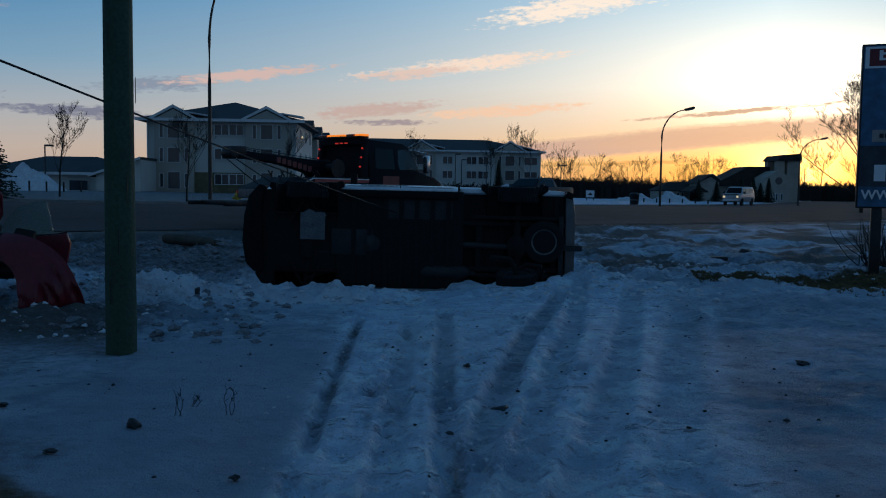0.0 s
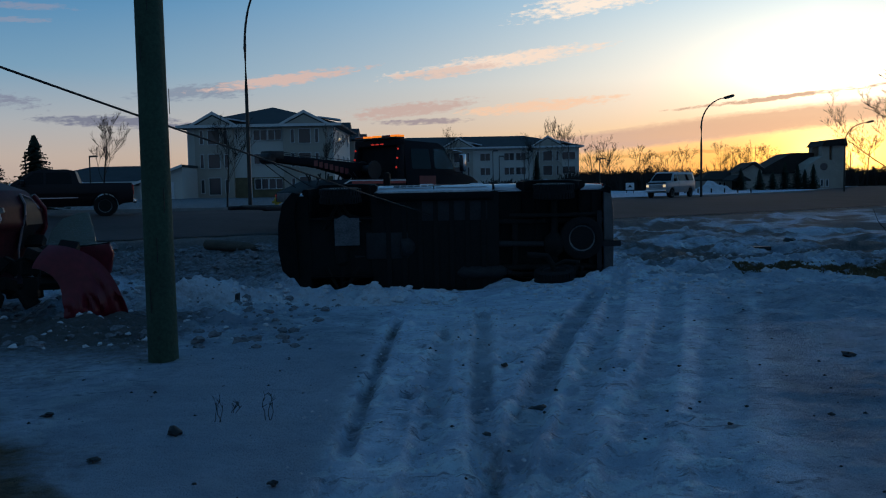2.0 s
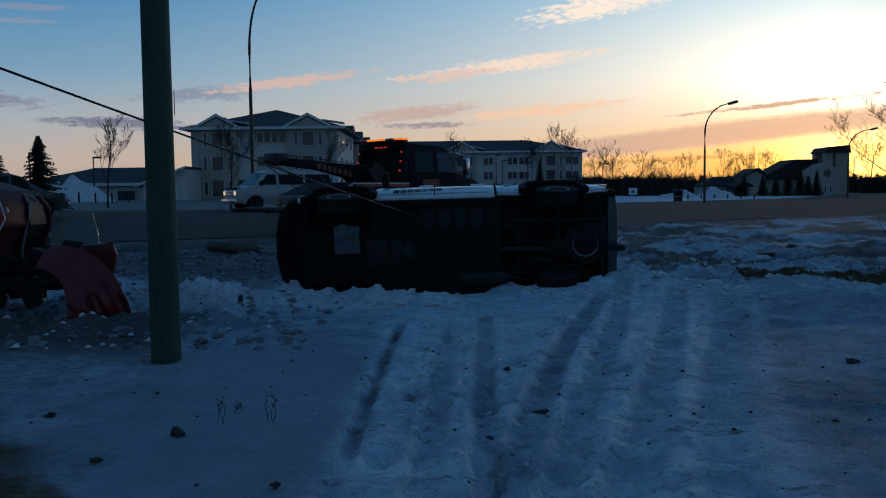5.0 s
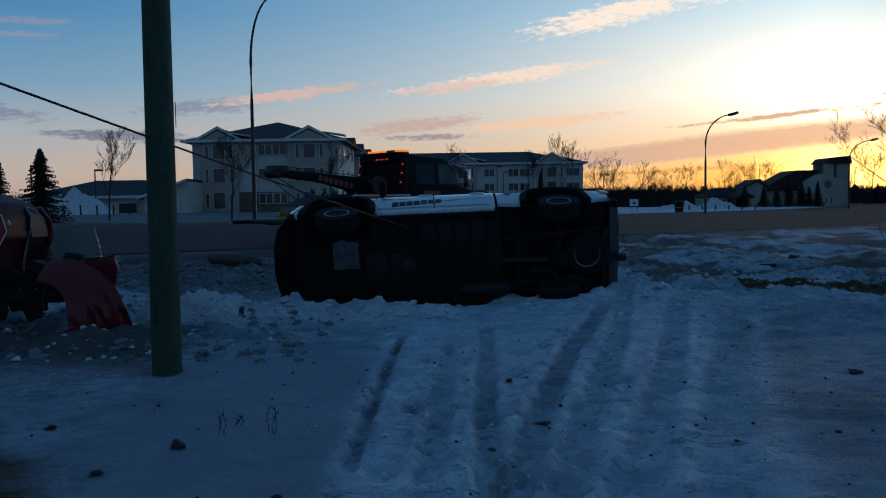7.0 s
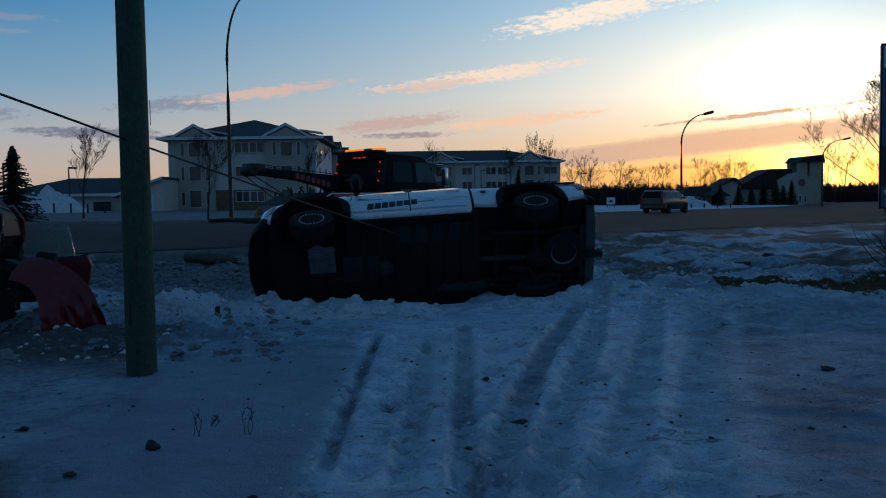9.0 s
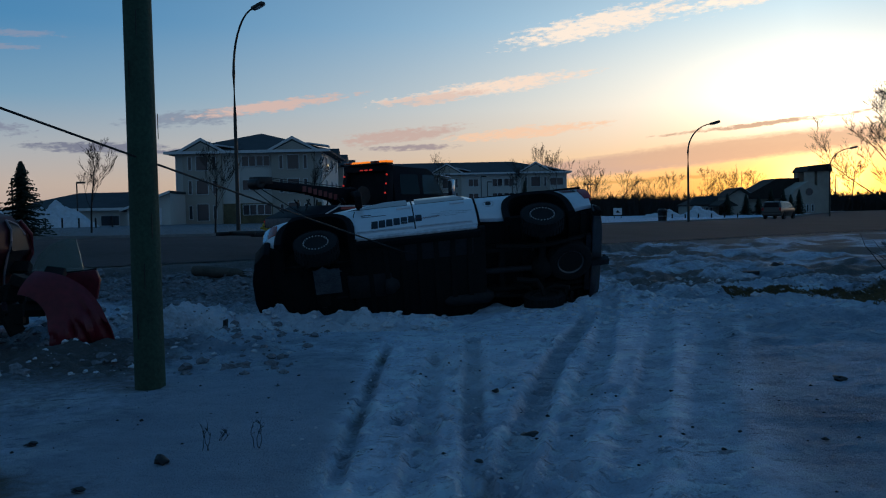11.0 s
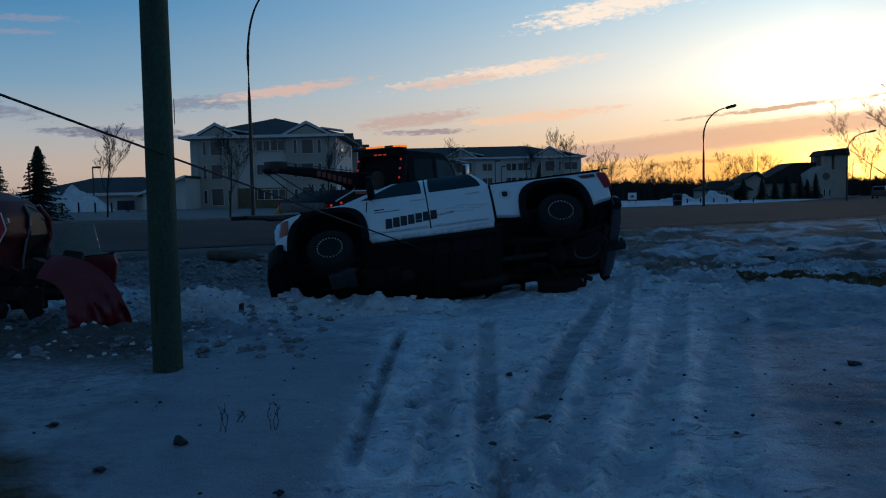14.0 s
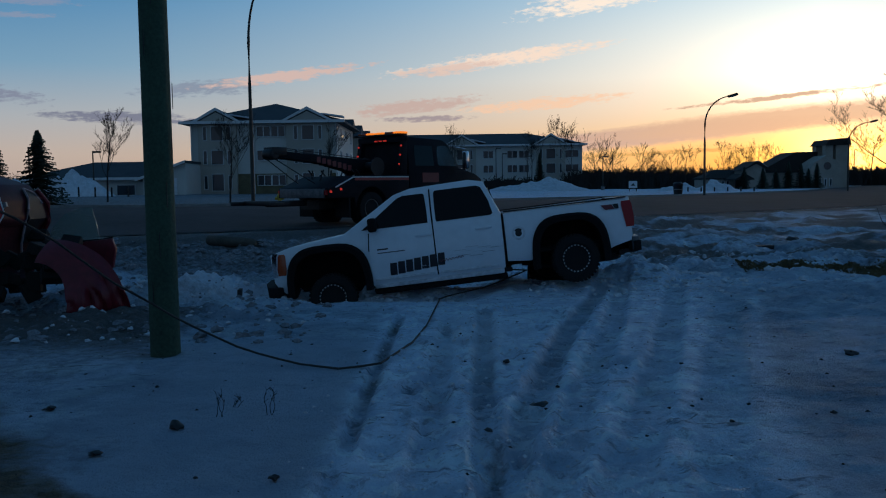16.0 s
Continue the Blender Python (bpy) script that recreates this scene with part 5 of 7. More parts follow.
def make_apartments():
    zb = 0.55
    ob = thing("apartment_building", "cream three-storey apartment building with dark hipped roof and stone base", "apartment building")
    H = 9.55
    # front block, the wing behind it, the long wing
    for nm, bx in (("wall", (-30.5, -12.9, 104, 122, zb, H)), ("wall", (-28.5, -15.2, 122, 170, zb, H)), ("wall", (-16, 27.0, 169, 185, -0.5, H - 0.2))):
        bm = bmesh.new()
        box(bm, *bx)
        part(nm, bm, STUCCO, ob, smooth=0)
    bm = bmesh.new()
    hip_roof(bm, -30.5, -12.9, 104, 122, H, 2.9, 1.0, 0.48)
    part("roof", bm, SHINGLE, ob, smooth=0)
    bm = bmesh.new()
    hip_roof(bm, -28.5, -15.2, 116, 172, H, 3.0, 1.0)
    part("roof", bm, SHINGLE, ob, smooth=0)
    bm = bmesh.new()
    hip_roof(bm, -20, 27.0, 169, 185, H - 0.2, 2.6, 0.9, 0.62)
    part("roof", bm, SHINGLE, ob, smooth=0)
    bm = bmesh.new()
    box(bm, -31.6, -11.8, 102.9, 103.02, H - 0.28, H + 0.06)
    part("fascia", bm, WIN_FRAME, ob, smooth=0)
    bm = bmesh.new()
    box(bm, -20.9, 27.9, 167.98, 168.08, H - 0.48, H - 0.14)
    part("fascia", bm, WIN_FRAME, ob, smooth=0)
    # gables on the front block and on the long wing
    gable(ob, -27.2, 103.2, H, 5.2, 1.5, 9)
    gable(ob, -16.3, 103.2, H, 5.6, 1.5, 9)
    for x in (3.4, 20.8):
        gable(ob, x, 168.1, H - 0.2, 6.2, 1.9, 8)
    # tan bays under the gables
    for x, w, y0 in ((-27.2, 4.6, 104), (-16.3, 5.2, 104), (3.4, 5.6, 169), (20.8, 5.6, 169)):
        bm = bmesh.new()
        box(bm, x - w / 2, x + w / 2, y0 - 0.5, y0, 0.3, H - 0.3)
        bay = part("bay", bm, STUCCO_TAN, ob, smooth=0)
    # stone facing on the ground floor
    for x0, x1 in ((-30.54, -27.2 - 2.3), (-27.2 + 2.3, -16.3 - 2.6), (-16.3 + 2.6, -12.86)):
        bm = bmesh.new()
        box(bm, x0 + 0.02, x1 - 0.02, 103.93, 104.0, zb, zb + 2.75)
        part("stone_base", bm, STONE_BASE, ob, smooth=0)
    for x in (-30.4, -22.9, -12.98):
        bm = bmesh.new()
        box(bm, x - 0.06, x + 0.06, 103.82, 103.92, zb, H - 0.3)
        part("downpipe", bm, WIN_FRAME, ob, smooth=0)
    # windows of the front block
    for k, z in enumerate((zb + 1.75, zb + 4.75, zb + 7.6)):
        for x in (-27.2, -16.3):
            window_unit(ob, x, z, 1.5, 2.1 if k == 0 else 1.8, 103.46, 1)
            window_unit(ob, x - 1.45, z, 0.5, 1.7, 103.46, 1)
            window_unit(ob, x + 1.45, z, 0.5, 1.7, 103.46, 1)
        for x in (-24.1 + 2.4, -19.95):
            window_unit(ob, x, z + 0.2, 1.7, 1.3, 103.90, 2)
    # side of the front block and stepped bays of the receding wing
    for y in (108, 114, 119):
        for z in (zb + 1.75, zb + 4.75, zb + 7.6):
            window_unit(ob, -12.88, z, 1.4, 1.5, y, 2, yaw=90)
    for k, y in enumerate((127, 140, 154)):
        bm = bmesh.new()
        box(bm, -15.2, -13.7, y - 2.6, y + 2.6, 0.3, H - 0.3)
        part("bay", bm, STUCCO_TAN, ob, smooth=0)
        for z in (zb + 1.75, zb + 4.75, zb + 7.6):
            window_unit(ob, -13.66, z, 1.5, 1.7, y, 1, yaw=90)
        bm = bmesh.new()
        prism(bm, [(y - 3.4, H), (y + 3.4, H), (y, H + 1.9)], -17.5, -13.2, "x")
        part("gable_roof", bm, SHINGLE, ob, smooth=0)
    bm = bmesh.new()
    bmesh.ops.create_icosphere(bm, subdivisions=1, radius=0.16, matrix=pose(-12.6, 107.5, H - 1.7))
    part("wall_lamp", bm, WARM_LIT, ob)
    # windows of the long wing
    for z in (1.7, 4.65, 7.45):
        for x in (3.4, 20.8):
            window_unit(ob, x, z, 1.9, 2.0, 168.46, 1)
            window_unit(ob, x - 1.9, z, 0.55, 1.9, 168.46, 1)
            window_unit(ob, x + 1.9, z, 0.55, 1.9, 168.46, 1)
        for x in (-8.0, -3.2, 8.6, 13.3, 15.6, 25.0, -12.5):
            window_unit(ob, x, z, 2.0 if x != 25.0 else 2.6, 1.5, 168.92, 2)
    bm = bmesh.new()
    box(bm, 2.0, 4.6, 167.6, 168.4, 3.2, 3.45)
    box(bm, 2.0, 4.6, 167.6, 167.66, 3.45, 4.3)
    part("balcony", bm, STEEL_DARK, ob, smooth=0)


def make_annex():
    zb = 0.65
    ob = thing("low_garage_building", "low cream building with a long dark roof and garage door", "garage building")
    bm = bmesh.new()
    box(bm, -49, -31.0, 100, 112, zb, 3.0)
    part("wall", bm, STUCCO, ob, smooth=0)
    bm = bmesh.new()
    hip_roof(bm, -49, -31, 100, 112, 3.0, 2.0, 0.8, 0.5)
    part("roof", bm, SHINGLE, ob, smooth=0)
    bm = bmesh.new()
    box(bm, -49.8, -30.2, 99.1, 99.19, 2.72, 3.03)
    part("fascia", bm, WIN_FRAME, ob, smooth=0)
    window_unit(ob, -37.0, 1.55, 2.2, 1.25, 99.9, 1)
    # gable-fronted garage at the end
    bm = bmesh.new()
    prism(bm, [(-34.2, zb), (-29.3, zb), (-29.3, 4.5), (-34.2, 2.75)], 97.5, 103.5)
    g = part("garage", bm, STUCCO, ob, smooth=0)
    bm = bmesh.new()
    prism(bm, [(-34.9, 2.52), (-34.9, 2.76), (-29.2, 4.80), (-29.2, 4.54)], 97.0, 103.8)
    part("garage_roof", bm, SHINGLE, g, smooth=0)
    bm = bmesh.new()
    prism(bm, [(-34.9, 2.50), (-34.9, 2.78), (-29.2, 4.82), (-29.2, 4.52)], 96.9, 96.99)
    part("garage_trim", bm, WIN_FRAME, g, smooth=0)
    bm = bmesh.new()
    for k in range(4):
        box(bm, -33.0, -30.3, 97.42, 97.47, zb + 0.03 + 0.55 * k, zb + 0.55 + 0.55 * k)
    part("garage_door", bm, SIGN_WHITE, g, smooth=0)


def make_church():
    zb = 0.1
    ob = thing("church", "buff church with steep brown roof, round window and square tower", "church")
    s = 150 / 1519
    X = lambda px: (px - 784) * s
    Z = lambda py: 1.6 + (334 - py) * s
    bm = bmesh.new()
    box(bm, X(1345), X(1450), 152, 157, zb, Z(318))
    part("wall", bm, CHURCH_WALL, ob, smooth=0)
    # big roof rising to the tower
    bm = bmesh.new()
    prism(bm, [(X(1338), Z(320)), (X(1445), Z(320)), (X(1445), Z(284)), (X(1406), Z(284))], 151, 158)
    part("roof", bm, CHURCH_ROOF, ob, smooth=0)
    # front gable with a round window
    bm = bmesh.new()
    prism(bm, [(X(1412), zb), (X(1470), zb), (X(1470), Z(318)), (X(1455), Z(300)), (X(1438), Z(292)), (X(1418), Z(304)), (X(1412), Z(314))], 146, 152)
    g = part("gable_wall", bm, CHURCH_WALL, ob, smooth=0)
    bm = bmesh.new()
    spin(bm, [(145.9, 0.62), (145.96, 0.62)], 24, "y", (X(1440), 0, Z(310)))
    part("round_window", bm, WIN_GLASS, g)
    for k in range(3):
        window_unit(ob, X(1428 + 9 * k), Z(338), 0.45, 1.3, 145.96, 1)
    # tower: four piers with an open top under a pitched cap
    tx0, tx1 = X(1446), X(1487)
    zt0, zt1 = Z(303), Z(274)
    bm = bmesh.new()
    box(bm, tx0 + 2.2, tx1, 148, 153.5, zb, zt0)
    t = part("tower", bm, CHURCH_WALL, ob, smooth=0)
    for a, b in ((tx0, tx0 + 1.25), (tx0 + 1.75, tx0 + 3.0), (tx0 + 3.02, tx1)):
        for c, d in ((148, 149.4), (152.1, 153.5)):
            bm = bmesh.new()
            box(bm, a, b, c, d, zt0, zt1)
            part("pier", bm, CHURCH_WALL, t, smooth=0)
    bm = bmesh.new()
    box(bm, tx0, tx0 + 2.2, 148.2, 153.3, zb, Z(300))
    part("stair_wall", bm, CHURCH_WALL, t, smooth=0)
    bm = bmesh.new()
    prism(bm, [(tx0 - 0.3, zt1), (tx1 + 0.2, zt1), (tx1 - 0.1, Z(261)), (tx0 + 0.5, Z(264))], 147.6, 153.9)
    part("tower_cap", bm, CHURCH_ROOF, t, smooth=0)
    # low hall and entrance porch
    bm = bmesh.new()
    box(bm, X(1245), X(1345), 151, 157, zb, Z(328))
    part("hall_wall", bm, CHURCH_WALL, ob, smooth=0)
    bm = bmesh.new()
    hip_roof(bm, X(1247), X(1345), 151, 157, Z(328), 1.5, 0.4)
    part("hall_roof", bm, CHURCH_ROOF, ob, smooth=0)
    for k in range(5):
        window_unit(ob, X(1254 + 8 * k), Z(338), 0.5, 1.0, 150.92, 1)
    bm = bmesh.new()
    prism(bm, [(X(1302), zb), (X(1338), zb), (X(1338), Z(314)), (X(1322), Z(304)), (X(1302), Z(314))], 147, 152)
    p = part("porch", bm, CHURCH_WALL, ob, smooth=0)
    bm = bmesh.new()
    prism(bm, [(X(1298), Z(316)), (X(1320), Z(300)), (X(1326), Z(300)), (X(1344), Z(314)), (X(1343), Z(317)), (X(1322), Z(304))], 146.5, 153)
    part("porch_roof", bm, CHURCH_ROOF, p, smooth=0)
    bm = bmesh.new()
    prism(bm, [(X(1322), Z(301)), (X(1326), Z(299)), (X(1340), Z(310)), (X(1338), Z(312))], 146.6, 149)
    part("snow_patch", bm, SNOW, p, smooth=0)
    bm = bmesh.new()
    box(bm, X(1286), X(1306), 146.9, 146.98, zb, Z(326))
    part("entrance", bm, DARK_GLASS, p, smooth=0)
    bm = bmesh.new()
    prism(bm, [(X(1280), Z(330)), (X(1296), Z(321)), (X(1312), Z(330)), (X(1312), Z(332)), (X(1280), Z(332))], 145, 151)
    part("canopy_roof", bm, CHURCH_ROOF, p, smooth=0)


make_apartments()
make_annex()
make_church()


# ---------------------------------------------------------------- street lamps, hydrant, signs
def make_street_lamp(x, y, height, arm, label):
    z = float(ground_z(x, y))
    ob = thing("street_lamp", label, "street lamp", pose(x, y, z - 0.05), "lamps along the road")
    bm = bmesh.new()
    pts = [(0, 0, 0)] + [(0, 0, height * 0.72 * k / 4) for k in range(1, 5)]
    d = Vector((0.80, -0.60, 0))
    for k in range(1, 10):
        a = radians(90 * k / 9)
        p = d * (arm * (1 - math.cos(a)))
        pts.append((p.x, p.y, height * 0.72 + height * 0.265 * math.sin(a)))
    rs = [0.11] + [0.105 - 0.008 * k for k in range(4)] + [0.065 - 0.003 * k for k in range(9)]
    pipe(bm, pts, rs, 10)
    part("mast", bm, LAMP_STEEL, ob)
    bm = bmesh.new()
    e = Vector(pts[-1])
    box(bm, -0.1, 0.75, -0.16, 0.16, -0.10, 0.10)
    soften(bm, 0.06, seg=2)
    bmesh.ops.transform(bm, matrix=Matrix.Translation(e) @ pose(0, 0, 0, 0, -12, math.degrees(math.atan2(d.y, d.x))), verts=bm.verts)
    head = part("lamp_head", bm, LAMP_STEEL, ob)
    bm = bmesh.new()
    box(bm, 0.15, 0.6, -0.11, 0.11, -0.125, -0.1)
    bmesh.ops.transform(bm, matrix=Matrix.Translation(e) @ pose(0, 0, 0, 0, -12, math.degrees(math.atan2(d.y, d.x))), verts=bm.verts)
    part("lens", bm, LAMP_GLASS, head)
    bm = bmesh.new()
    box(bm, -0.2, 0.2, -0.2, 0.2, -0.1, 0.09)
    soften(bm, 0.02)
    part("base_plate", bm, LAMP_STEEL, ob)
    return ob


make_street_lamp(-10.43, 46.8, 12.2, 1.75, "tall dark steel street lamp with curved arm on snowy verge")
make_street_lamp(21.9, 72.6, 8.4, 2.0, "dark steel street lamp with a curved arm by the far kerb")
make_street_lamp(46.6, 99.6, 8.1, 2.3, "dark steel street lamp with a curved arm near the church")


def make_lot_lamp(x, y, h):
    z = float(ground_z(x, y))
    ob = thing("parking_lamp", "thin dark square-headed parking lot lamp on a concrete foot", "lamp post", pose(x, y, z), "lamps on the parking lots")
    bm = bmesh.new()
    tube(bm, (0, 0, 0), (0, 0, h), 0.09, 0.07)
    part("mast", bm, LAMP_STEEL, ob)
    bm = bmesh.new()
    box(bm, 0.0, 0.9, -0.2, 0.2, h - 0.05, h + 0.15)
    soften(bm, 0.03)
    part("lamp_head", bm, LAMP_STEEL, ob)
    bm = bmesh.new()
    tube(bm, (0, 0, -0.2), (0, 0, 0.6), 0.28, n=14)
    part("foot", bm, GALV, ob)


for px, dist, h in ((165, 95, 4.8), (52, 80, 4.6), (875, 150, 7.2), (886, 155, 6.4), (930, 150, 5.8), (1063, 135, 5.2)):
    make_lot_lamp((px - 784) / 1519 * dist, dist, h)


def make_hydrant():
    x, y = -8.95, 46.6
    ob = thing("fire_hydrant", "small yellow fire hydrant on the snowy verge", "fire hydrant", pose(x, y, float(ground_z(x, y))))
    bm = bmesh.new()
    spin(bm, [(0, 0.17), (0.06, 0.17), (0.07, 0.12), (0.5, 0.12), (0.52, 0.16), (0.56, 0.16), (0.66, 0.1), (0.72, 0.03)], 16, "z")
    part("barrel", bm, HYDRANT_YELLOW, ob)
    for s in (1, -1):
        bm = bmesh.new()
        tube(bm, (0, 0, 0.42), (s * 0.24, 0, 0.42), 0.07, n=12)
        part("nozzle", bm, HYDRANT_YELLOW, ob)


make_hydrant()


def make_bin(x, y):
    ob = thing("litter_bin", "dark barrel litter bin beside the far pavement", "litter bin", pose(x, y, float(ground_z(x, y))))
    bm = bmesh.new()
    spin(bm, [(0, 0.36), (0.9, 0.42), (0.95, 0.45), (1.1, 0.44), (1.25, 0.25)], 16, "z")
    part("barrel", bm, STEEL_DARK, ob)
    bm = bmesh.new()
    spin(bm, [(0.55, 0.415), (0.62, 0.42)], 16, "z")
    part("hoop", bm, GALV, ob)


make_bin(20.6, 76)


def make_notice(x, y):
    ob = thing("small_notice_board", "small pale notice board on two posts in snow", "sign", pose(x, y, float(ground_z(x, y))))
    bm = bmesh.new()
    box(bm, -0.55, 0.55, -0.04, 0.04, 0.45, 1.35)
    part("board", bm, SIGN_WHITE, ob)
    bm = bmesh.new()
    prism(bm, [(-0.3, 0.75), (0.3, 0.75), (0, 1.1)], -0.06, -0.041)
    part("emblem", bm, STEEL_DARK, ob)
    for s in (-0.45, 0.45):
        bm = bmesh.new()
        box(bm, s - 0.04, s + 0.04, -0.03, 0.03, -0.2, 0.45)
        part("post", bm, STEEL_DARK, ob)


make_notice(24.5, 112)


# ---------------------------------------------------------------- heaps of snow, fences
def snow_heap(x, y, rx, ry, h, seed, label="heap of ploughed snow with dirty flecks"):
    bm = bmesh.new()
    bmesh.ops.create_grid(bm, x_segments=46, y_segments=36, size=1)
    z0 = float(ground_z(x, y)) - 0.25
    for v in bm.verts:
        r = math.hypot(v.co.x, v.co.y)
        k = max(0.0, 1 - r) ** 0.8
        n = noise.fractal(Vector((v.co.x * 2.2 + seed, v.co.y * 2.2, seed)), 0.8, 2.1, 4)
        v.co.z = h * k * (1 + 0.35 * n) if k else -0.1
        v.co.x *= rx
        v.co.y *= ry
    solid("snow_mound", bm, SNOW, label, "snow heap", "ploughed snow", m=pose(x, y, z0), smooth=60)


for px, dist, w, h, seed in ((128, 92, 4.6, 3.0, 1), (100, 90, 3.0, 2.2, 2), (965, 130, 7.0, 2.1, 3), (915, 128, 6.0, 1.3, 4), (1262, 118, 3.3, 1.7, 5), (1200, 122, 4.0, 1.2, 6), (30, 88, 3.0, 2.0, 8)):
    snow_heap((px - 784) / 1519 * dist, dist, w, w * 0.6, h, seed)


def make_post_row(px0, px1, n, dist, h):
    for k in range(n):
        x = ((px0 + (px1 - px0) * k / (n - 1)) - 784) / 1519 * dist
        bm = bmesh.new()
        tube(bm, (0, 0, -0.2), (0, 0, h), 0.09, n=8)
        bmesh.ops.create_icosphere(bm, subdivisions=1, radius=0.1, matrix=pose(0, 0, h))
        solid("bollard", bm, STEEL_DARK, "short dark bollard at the edge of the parking lot", "bollard", "bollards by the parking lot", m=pose(x, dist, float(ground_z(x, dist))))


make_post_row(108, 225, 5, 84, 0.9)
make_post_row(1190, 1330, 7, 104, 0.45)


# ---------------------------------------------------------------- trees
def stick(V, F, p0, p1, r0, r1, n):
    """A tapered stick, added to plain lists of places and faces."""
    dx, dy, dz = p1[0] - p0[0], p1[1] - p0[1], p1[2] - p0[2]
    ln = math.sqrt(dx * dx + dy * dy + dz * dz) or 1e-6
    dx, dy, dz = dx / ln, dy / ln, dz / ln
    ux, uy, uz = (dy, -dx, 0.0) if abs(dz) < 0.95 else (0.0, dz, -dy)
    l2 = math.sqrt(ux * ux + uy * uy + uz * uz) or 1.0
    ux, uy, uz = ux / l2, uy / l2, uz / l2
    vx, vy, vz = dy * uz - dz * uy, dz * ux - dx * uz, dx * uy - dy * ux
    i = len(V)
    for p, r in ((p0, r0), (p1, r1)):
        for k in range(n):
            a = 2 * math.pi * k / n
            c, s = r * math.cos(a), r * math.sin(a)
            V.append((p[0] + ux * c + vx * s, p[1] + uy * c + vy * s, p[2] + uz * c + vz * s))
    for k in range(n):
        q = (k + 1) % n
        F.append((i + k, i + q, i + n + q, i + n + k))


def plain_mesh(name, V, F, material, smooth=True):
    me = bpy.data.meshes.new(name)
    me.from_pydata(V, [], F)
    if smooth:
        me.polygons.foreach_set("use_smooth", np.ones(len(F), bool))
    me.materials.append(material)
    return me


def bare_tree(name, x, y, h, spread, seed, levels=4, trunk=0.0, label="", kids=5, lean=0.0, group="bare trees", low=0.28, reach=1.0, wig=0.20):
    rng = random.Random(seed)
    ob = thing(name, label, "tree", pose(x, y, float(ground_z(x, y)) - 0.1, 0, 0, rng.uniform(0, 360)), group)
    trunk = trunk or h * 0.014
    TV, TF, CV, CF = [], [], [], []

    def branch(p, d, ln, r, lev):
        n = 5 if lev == 0 else (3 if lev < 3 else 2)
        pts, q, dd = [p], p, d
        for k in range(n):
            dd = (dd + Vector((rng.uniform(-1, 1), rng.uniform(-1, 1), rng.uniform(-0.5, 0.75))) * (0.07 if lev == 0 else wig)).normalized()
            q = q + dd * (ln / n)
            pts.append(q)
        rs = [r * (1 - 0.62 * k / n) for k in range(n + 1)]
        sides = 7 if lev == 0 else (5 if lev == 1 else 3)
        V, F = (TV, TF) if lev == 0 else (CV, CF)
        for k in range(n):
            stick(V, F, pts[k], pts[k + 1], rs[k], rs[k + 1], sides)
        if lev >= levels:
            return
        for k in range(kids if lev else kids + 7):
            u = rng.uniform(low if lev == 0 else 0.3, 1.0)
            i = min(int(u * n), n - 1)
            base = pts[i].lerp(pts[i + 1], u * n - i)
            a = rng.uniform(0, 2 * math.pi)
            up = rng.uniform(0.35, 1.1)
            nd = (dd * (0.45 if lev == 0 else 0.9) + Vector((math.cos(a), math.sin(a), 0)) * (spread * (1.0 if lev == 0 else 0.8)) + Vector((0, 0, up * 0.45))).normalized()
            f = (1.0 - 0.55 * u) if lev == 0 else 0.75
            branch(base, nd, ln * f * (reach if lev == 0 else 1.0) * rng.uniform(0.45, 0.80), max(r * (1 - 0.6 * u) * 0.42, 0.004 + 0.0006 * h), lev + 1)

    branch(Vector((0, 0, 0)), Vector((lean, 0, 1)).normalized(), h * 0.9, trunk, 0)
    t = new("trunk", plain_mesh("trunk", TV, TF, BARK))
    c = tagged(new("crown", plain_mesh("crown", CV, CF, BARK)), "bare twiggy crown")
    t.parent = c.parent = ob
    return ob


def at(px, dist):
    return (px - 784) / 1519 * dist


sapling = "leafless young street tree standing in the snowy verge"
bare_tree("young_tree", at(188, 56), 56, 5.0, 0.55, 1, 4, 0.07, sapling)
bare_tree("young_tree", at(405, 50), 50, 4.3, 0.5, 2, 4, 0.06, sapling)
for k, (px, dist, h) in enumerate(((580, 96, 6.5), (803, 158, 9.5), (938, 150, 9.0), (1008, 150, 9.0), (985, 175, 12))):
    bare_tree("young_tree", at(px, dist), dist, h, 0.5, 10 + k, 4, 0.09, "leafless young tree beside the apartment building", low=0.4)
for k, (px, dist, h) in enumerate(((1068, 170, 11.5), (1082, 178, 10.5), (1050, 176, 9.5), (1130, 160, 10.0), (1185, 170, 8.8), (1208, 165, 8.6), (1160, 175, 8.0), (1275, 210, 12.0), (1296, 205, 11.5), (1335, 215, 13.0), (1315, 215, 11.0), (1362, 220, 11.5))):
    bare_tree("park_tree", at(px, dist), dist, h * 0.80, 0.70, 30 + k, 4, 0.10, "leafless tree of the dark grove by the church", kids=5, low=0.15, reach=0.95)
bare_tree("large_bare_tree", at(1612, 66), 66, 9.0, 1.0, 77, 5, 0.16, "large leafless tree with a wide twiggy crown", kids=5, low=0.12, reach=1.15, wig=0.12)
for k, (px, dist, h) in enumerate(((1505, 190, 9), (1535, 180, 9.5), (1475, 200, 7))):
    bare_tree("park_tree", at(px, dist), dist, h, 0.8, 60 + k, 4, 0.15, "leafless tree against the sunset beyond the church")


